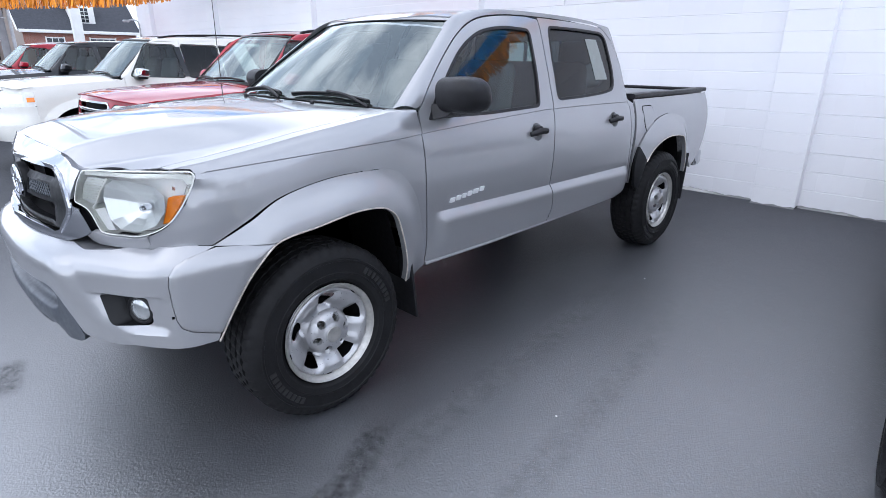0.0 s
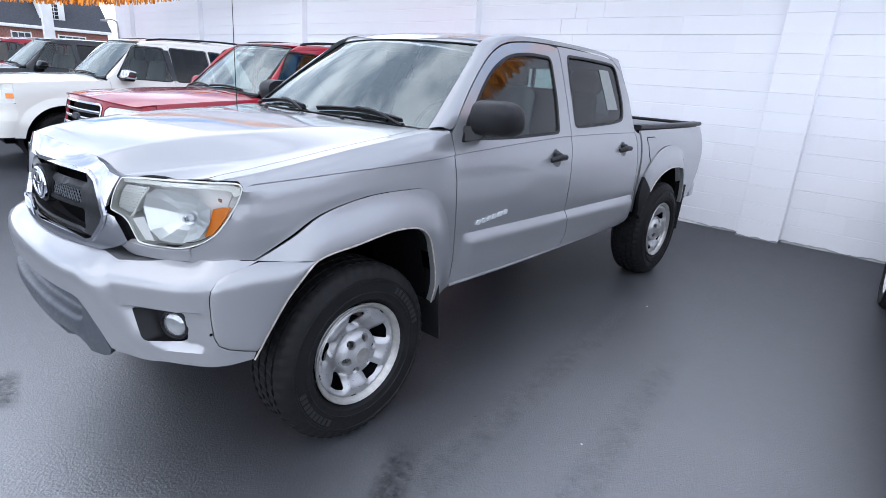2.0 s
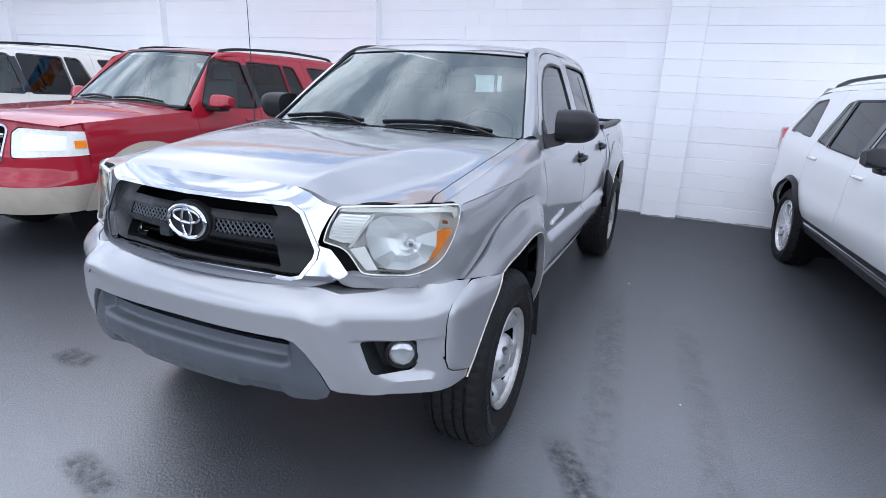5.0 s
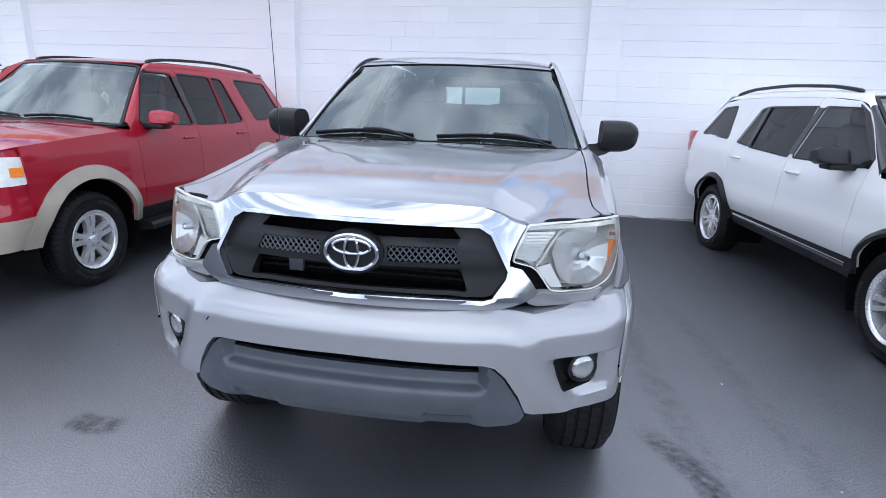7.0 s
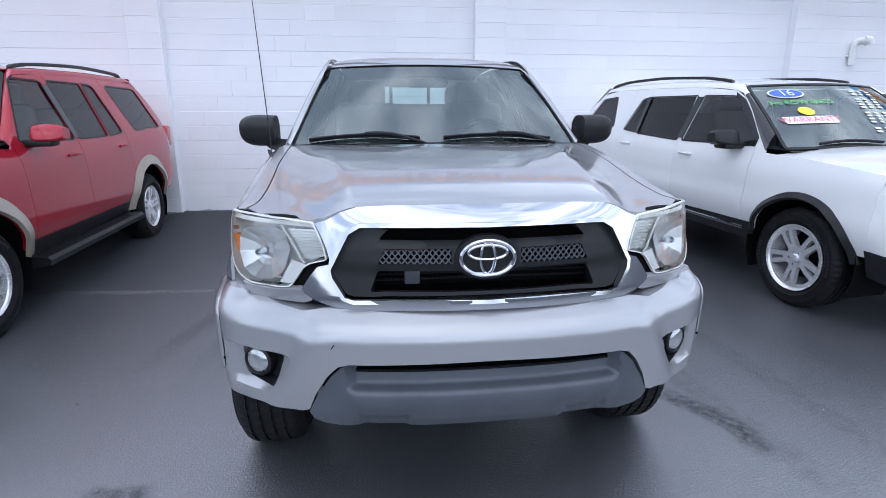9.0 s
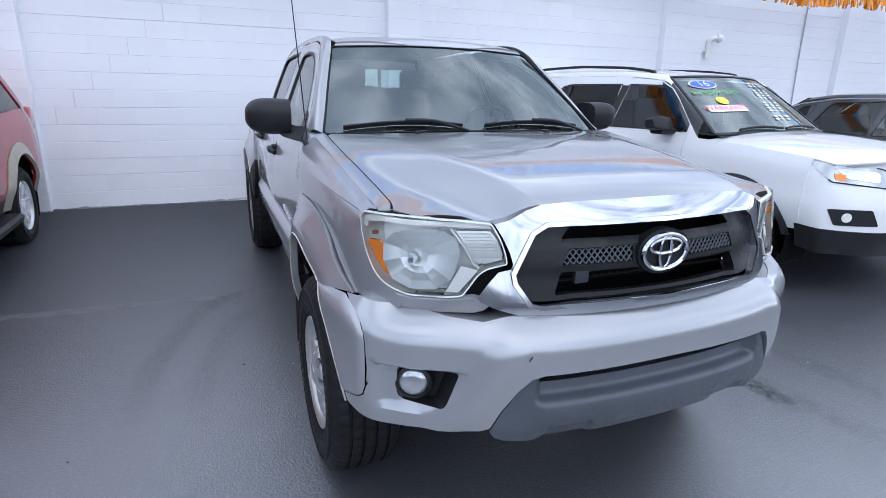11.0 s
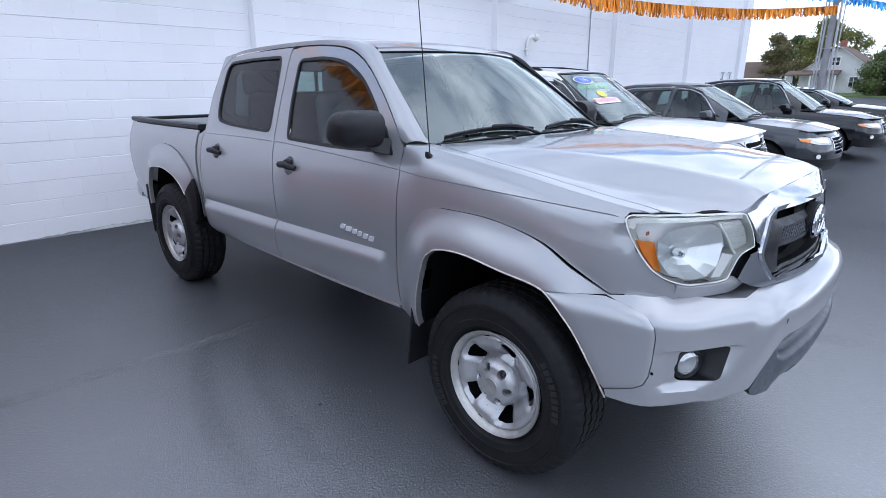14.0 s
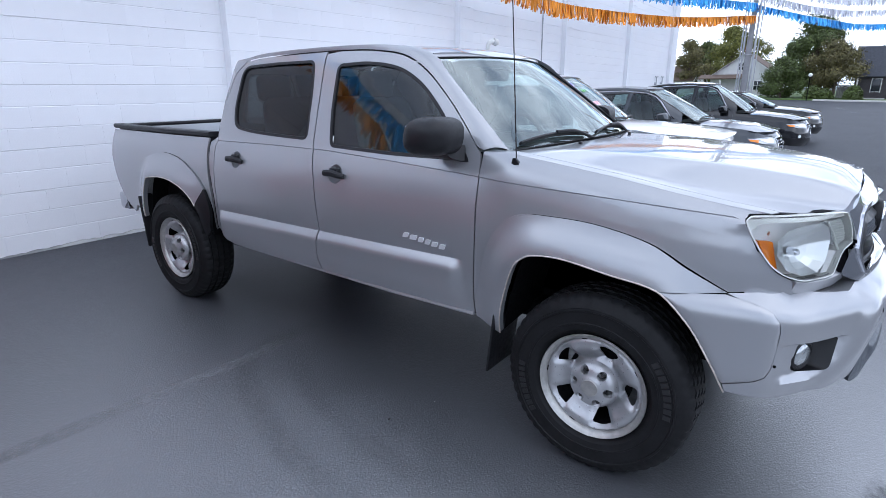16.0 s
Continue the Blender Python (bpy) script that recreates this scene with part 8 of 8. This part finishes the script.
tree(far(2.0, 11.6), 9.4, 3.6, LEAF_DARK, 6, 0.2, "dark green tree behind the roofs", 12000, 0.13)
tree(far(1.7, 13.2), 8.6, 3.2, LEAF_BROWN, 7, 0.2, "brownish tree behind the end of the wall", 11000, 0.12)
tree(far(1.8, -2.4), 8.6, 3.6, LEAF_DARK, 8, 0.2, "green tree behind the dark house", 11000, 0.12)
for y, hgt in ((3.0, 1.6), (2.2, 1.3), (0.2, 1.7)):
    x0, y0 = far(1.36, y)
    r = random.Random(int(y * 10))
    vs, fs = [], []
    for k in range(1500):
        d = Vector((r.gauss(0, 1), r.gauss(0, 1), abs(r.gauss(0, 1)))).normalized() * r.random() ** 0.3
        p = Vector((x0 + d.x * 1.0, y0 + d.y * 1.0, ground_z(y0) + 0.05 + d.z * hgt))
        u = Vector((r.uniform(-1, 1), r.uniform(-1, 1), r.uniform(-1, 1))).normalized() * 0.12
        v = u.orthogonal().normalized() * 0.10
        n0 = len(vs)
        vs += [tuple(p - u), tuple(p - v), tuple(p + u), tuple(p + v)]
        fs.append((n0, n0 + 1, n0 + 2, n0 + 3))
    me = bpy.data.meshes.new("bush")
    me.from_pydata(vs, [], fs)
    me.materials.append(LEAF_DARK)
    tagged(new("bush", me), "clipped dark green bush on the lawn", "bush", "bushes")

# lawn and pavement across the street
lawn_x = 74.0
whole("lawn", loft([[(x, y, ground_z(y) + z) for x, z in ((lawn_x, 0.0), (lawn_x + 0.02, 0.12), (lawn_x + 0.15, 0.14), (lawn_x + 40, 0.3), (lawn_x + 120, 0.35))] for y in np.linspace(-90, 90, 37)]), LAWN, "mown green lawn across the street", "lawn", "structure")
whole("pavement", loft([[(x, y, ground_z(y) + z) for x, z in ((lawn_x - 2.4, 0.0), (lawn_x - 2.38, 0.13), (lawn_x - 0.02, 0.14), (lawn_x, 0.0))] for y in np.linspace(-60, 4.0, 17)]), CONCRETE, "pale concrete pavement along the lawn", "pavement", "structure")
film_mark("painted_line", "worn white line on the street", [(38.0, -0.6), (44.0, 0.2), (52.0, 1.2)], 0.16, FILM_LINE, 0.01, 0.8, 0.1)


# ---- houses ----
def house(at, turn, wide, deep, eave, ridge, walls, roof, label, over=0.35):
    """A gabled house; its gable end faces local -x, its ridge runs along x."""
    h = thing("house", label, "house", (*at, ground_z(at[1])), turn, "houses")
    body = bmesh.new()
    prof = [(-wide / 2, 0), (wide / 2, 0), (wide / 2, eave), (0, ridge), (-wide / 2, eave)]
    loft([[(x, y, z) for y, z in prof] for x in (0.0, deep)], True, body, caps=True)
    bmesh.ops.recalc_face_normals(body, faces=body.faces)
    part("wall", body, walls, h)
    k = (ridge - eave) / (wide / 2)
    for s in (1, -1):
        rows = []
        for x in (-over, deep + over):
            rows.append([(x, 0, ridge + 0.16), (x, s * (wide / 2 + over), eave - over * k + 0.16), (x, s * (wide / 2 + over), eave - over * k + 0.04), (x, 0, ridge + 0.04)])
        bm = loft(rows, True, None, True)
        bmesh.ops.recalc_face_normals(bm, faces=bm.faces)
        slope = part("roof", bm, roof, h)
        part("rake_board", ribbon([(-over - 0.03, 0, ridge + 0.05), (-over - 0.03, s * (wide / 2 + over), eave - over * k + 0.05)], 0.05, 0.2, (-1, 0, 0)), WHITE_TRIM, slope, "white barge board")
    return h


def house_window(h, x, y, z, wide, high, axis, cols=2, rows=2, trim=WHITE_TRIM):
    """A framed window with glazing bars, set on a wall that faces -x ('x') or -y ('y')."""
    def box(u, v, su, sv, d, t):
        if axis == "x":
            return rbox(t, su, sv, 0.004, (x - d, y + u, z + v))
        return rbox(su, t, sv, 0.004, (x + u, y - d, z + v))
    w = part("window", box(0, 0, wide, high, 0.01, 0.06), DARK_PANE, h, "dark window with white frame")
    for s in (1, -1):
        part("frame", box(s * wide / 2, 0, 0.10, high + 0.2, 0.03, 0.10), trim, w)
        part("frame", box(0, s * high / 2, wide, 0.10, 0.03, 0.09), trim, w)
    for i in range(1, cols):
        part("glazing_bar", box(-wide / 2 + wide * i / cols, 0, 0.05, high, 0.045, 0.03), trim, w)
    for i in range(1, rows):
        part("glazing_bar", box(0, -high / 2 + high * i / rows, wide, 0.05, 0.047, 0.03), trim, w)


wx, wy = far(1.6, 8.55)
white_house = house((wx, wy), 0.0, 8.6, 11.0, 2.9, 6.0, SIDING, ROOF_BROWN, "white gabled house with a brown roof and a porch")
house_window(white_house, 0, 0.3, 4.25, 0.9, 1.1, "x")
house_window(white_house, 0, -2.0, 1.6, 1.0, 1.3, "x")
part("porch_roof", loft([[(-2.6, y, 2.45), (-2.6, y, 2.6), (0.0, y, 3.15), (0.0, y, 2.95)] for y in (-0.5, 5.6)], True, None, True), ROOF_BROWN, white_house, "low porch roof")
for y in (-0.3, 2.5, 5.4):
    part("porch_post", rbox(0.18, 0.18, 2.45, 0.01, (-2.4, y, 1.22)), WHITE_TRIM, white_house)
part("porch_base", rbox(2.6, 6.0, 0.4, 0.02, (-1.3, 2.55, 0.2)), CONCRETE, white_house)
part("chimney", rbox(0.7, 0.7, 1.5, 0.02, (5.0, 0.6, 6.4)), BRICK, white_house, "red brick chimney")
hx, hy = far(1.75, 12.3)
house((hx, hy), 90.0, 9.0, 9.0, 2.4, 4.6, SIDING, ROOF_BROWN, "low house with a brown roof behind the wall")
dx, dy = far(1.5, -1.3)
dark_house = house((dx, dy), 90.0, 7.0, 7.5, 2.9, 6.1, DARK_SIDING, ROOF_GREY, "dark timber house with a grey roof and porch")
dark_house.matrix_basis = pose(dx, dy - 5.2, ground_z(dy), 0, 0, 90)
house_window(dark_house, 5.4, 3.5, 1.7, 0.9, 1.4, "y")
part("porch_post", rbox(0.16, 0.16, 2.5, 0.01, (7.2, 4.9, 1.25)), WHITE_TRIM, dark_house)
part("door_step", rbox(2.4, 1.2, 0.3, 0.02, (5.6, 4.2, 0.15)), CONCRETE, dark_house)
fence_x, fence_y = far(1.47, 0.9)
fence = thing("fence", "pale board fence beside the dark house", "fence", (fence_x, fence_y, ground_z(fence_y)))
for k in range(16):
    part("board", rbox(0.03, 0.14, 1.7, 0.006, (0, -1.6 + k * 0.15, 0.85)), CONCRETE, fence)
street_lamp = thing("yard_lamp", "thin dark yard lamp with a round head", "lamp", (*far(1.3, 3.4), ground_z(5)))
part("post", tube([(0, 0, 0), (0, 0, 2.6)], 0.05, 8), MATTE_BLACK, street_lamp)
globe = bmesh.new()
bmesh.ops.create_uvsphere(globe, u_segments=14, v_segments=8, radius=0.2)
bmesh.ops.translate(globe, vec=(0, 0, 2.75), verts=globe.verts)
part("globe", globe, WHITE_TRIM, street_lamp)

# brick building beyond the other end of the wall
brick = house((-68.0, 10.0), 90.0, 9.2, 9.8, 3.75, 7.9, BRICK, ROOF_GREY, "brick building with a dark shingle roof and white trim")
for x, wide, cols in ((2.5, 1.5, 3), (6.6, 2.3, 4)):
    house_window(brick, x, -4.6, 2.2, wide, 1.5, "y", cols, 2)
part("fascia", rbox(10.4, 0.12, 0.28, 0.01, (4.9, -4.98, 3.50)), WHITE_TRIM, brick, "white eaves board")
dorm = part("dormer", rbox(2.1, 3.0, 1.9, 0.02, (5.3, -2.6, 5.15)), WHITE_TRIM, brick, "white dormer with a dark window")
part("dormer_roof", loft([[(5.3 - 1.3, y, 6.05), (5.3, y, 6.75), (5.3 + 1.3, y, 6.05), (5.3, y, 6.5)] for y in (-4.25, -0.8)], True, None, True), WHITE_TRIM, dorm)
part("dormer_pane", rbox(1.0, 0.06, 1.3, 0.005, (5.3, -4.12, 5.1)), DARK_PANE, dorm)
for d in (-0.17, 0.17):
    part("glazing_bar", rbox(0.04, 0.05, 1.3, 0.004, (5.3 + d, -4.15, 5.1)), WHITE_TRIM, dorm)
for d in (-0.33, 0.0, 0.33):
    part("glazing_bar", rbox(1.0, 0.05, 0.04, 0.004, (5.3, -4.155, 5.1 + d)), WHITE_TRIM, dorm)
tall = thing("building", "tall red brick building with white stone bands", "building", (-74.0, 6.2, ground_z(6)))
part("wall", rbox(10.0, 8.4, 9.5, 0.02, (-5, 0, 4.75)), BRICK, tall)
for z in (2.9, 4.3, 9.3):
    part("band", rbox(0.2, 8.6, 0.35, 0.02, (0.05, 0, z)), WHITE_TRIM, tall, "white stone band")
for y in (-2.6, 0.0, 2.6):
    for z in (1.6, 6.4):
        part("window", rbox(0.08, 1.2, 1.5, 0.01, (0.02, y, z)), DARK_PANE, tall)
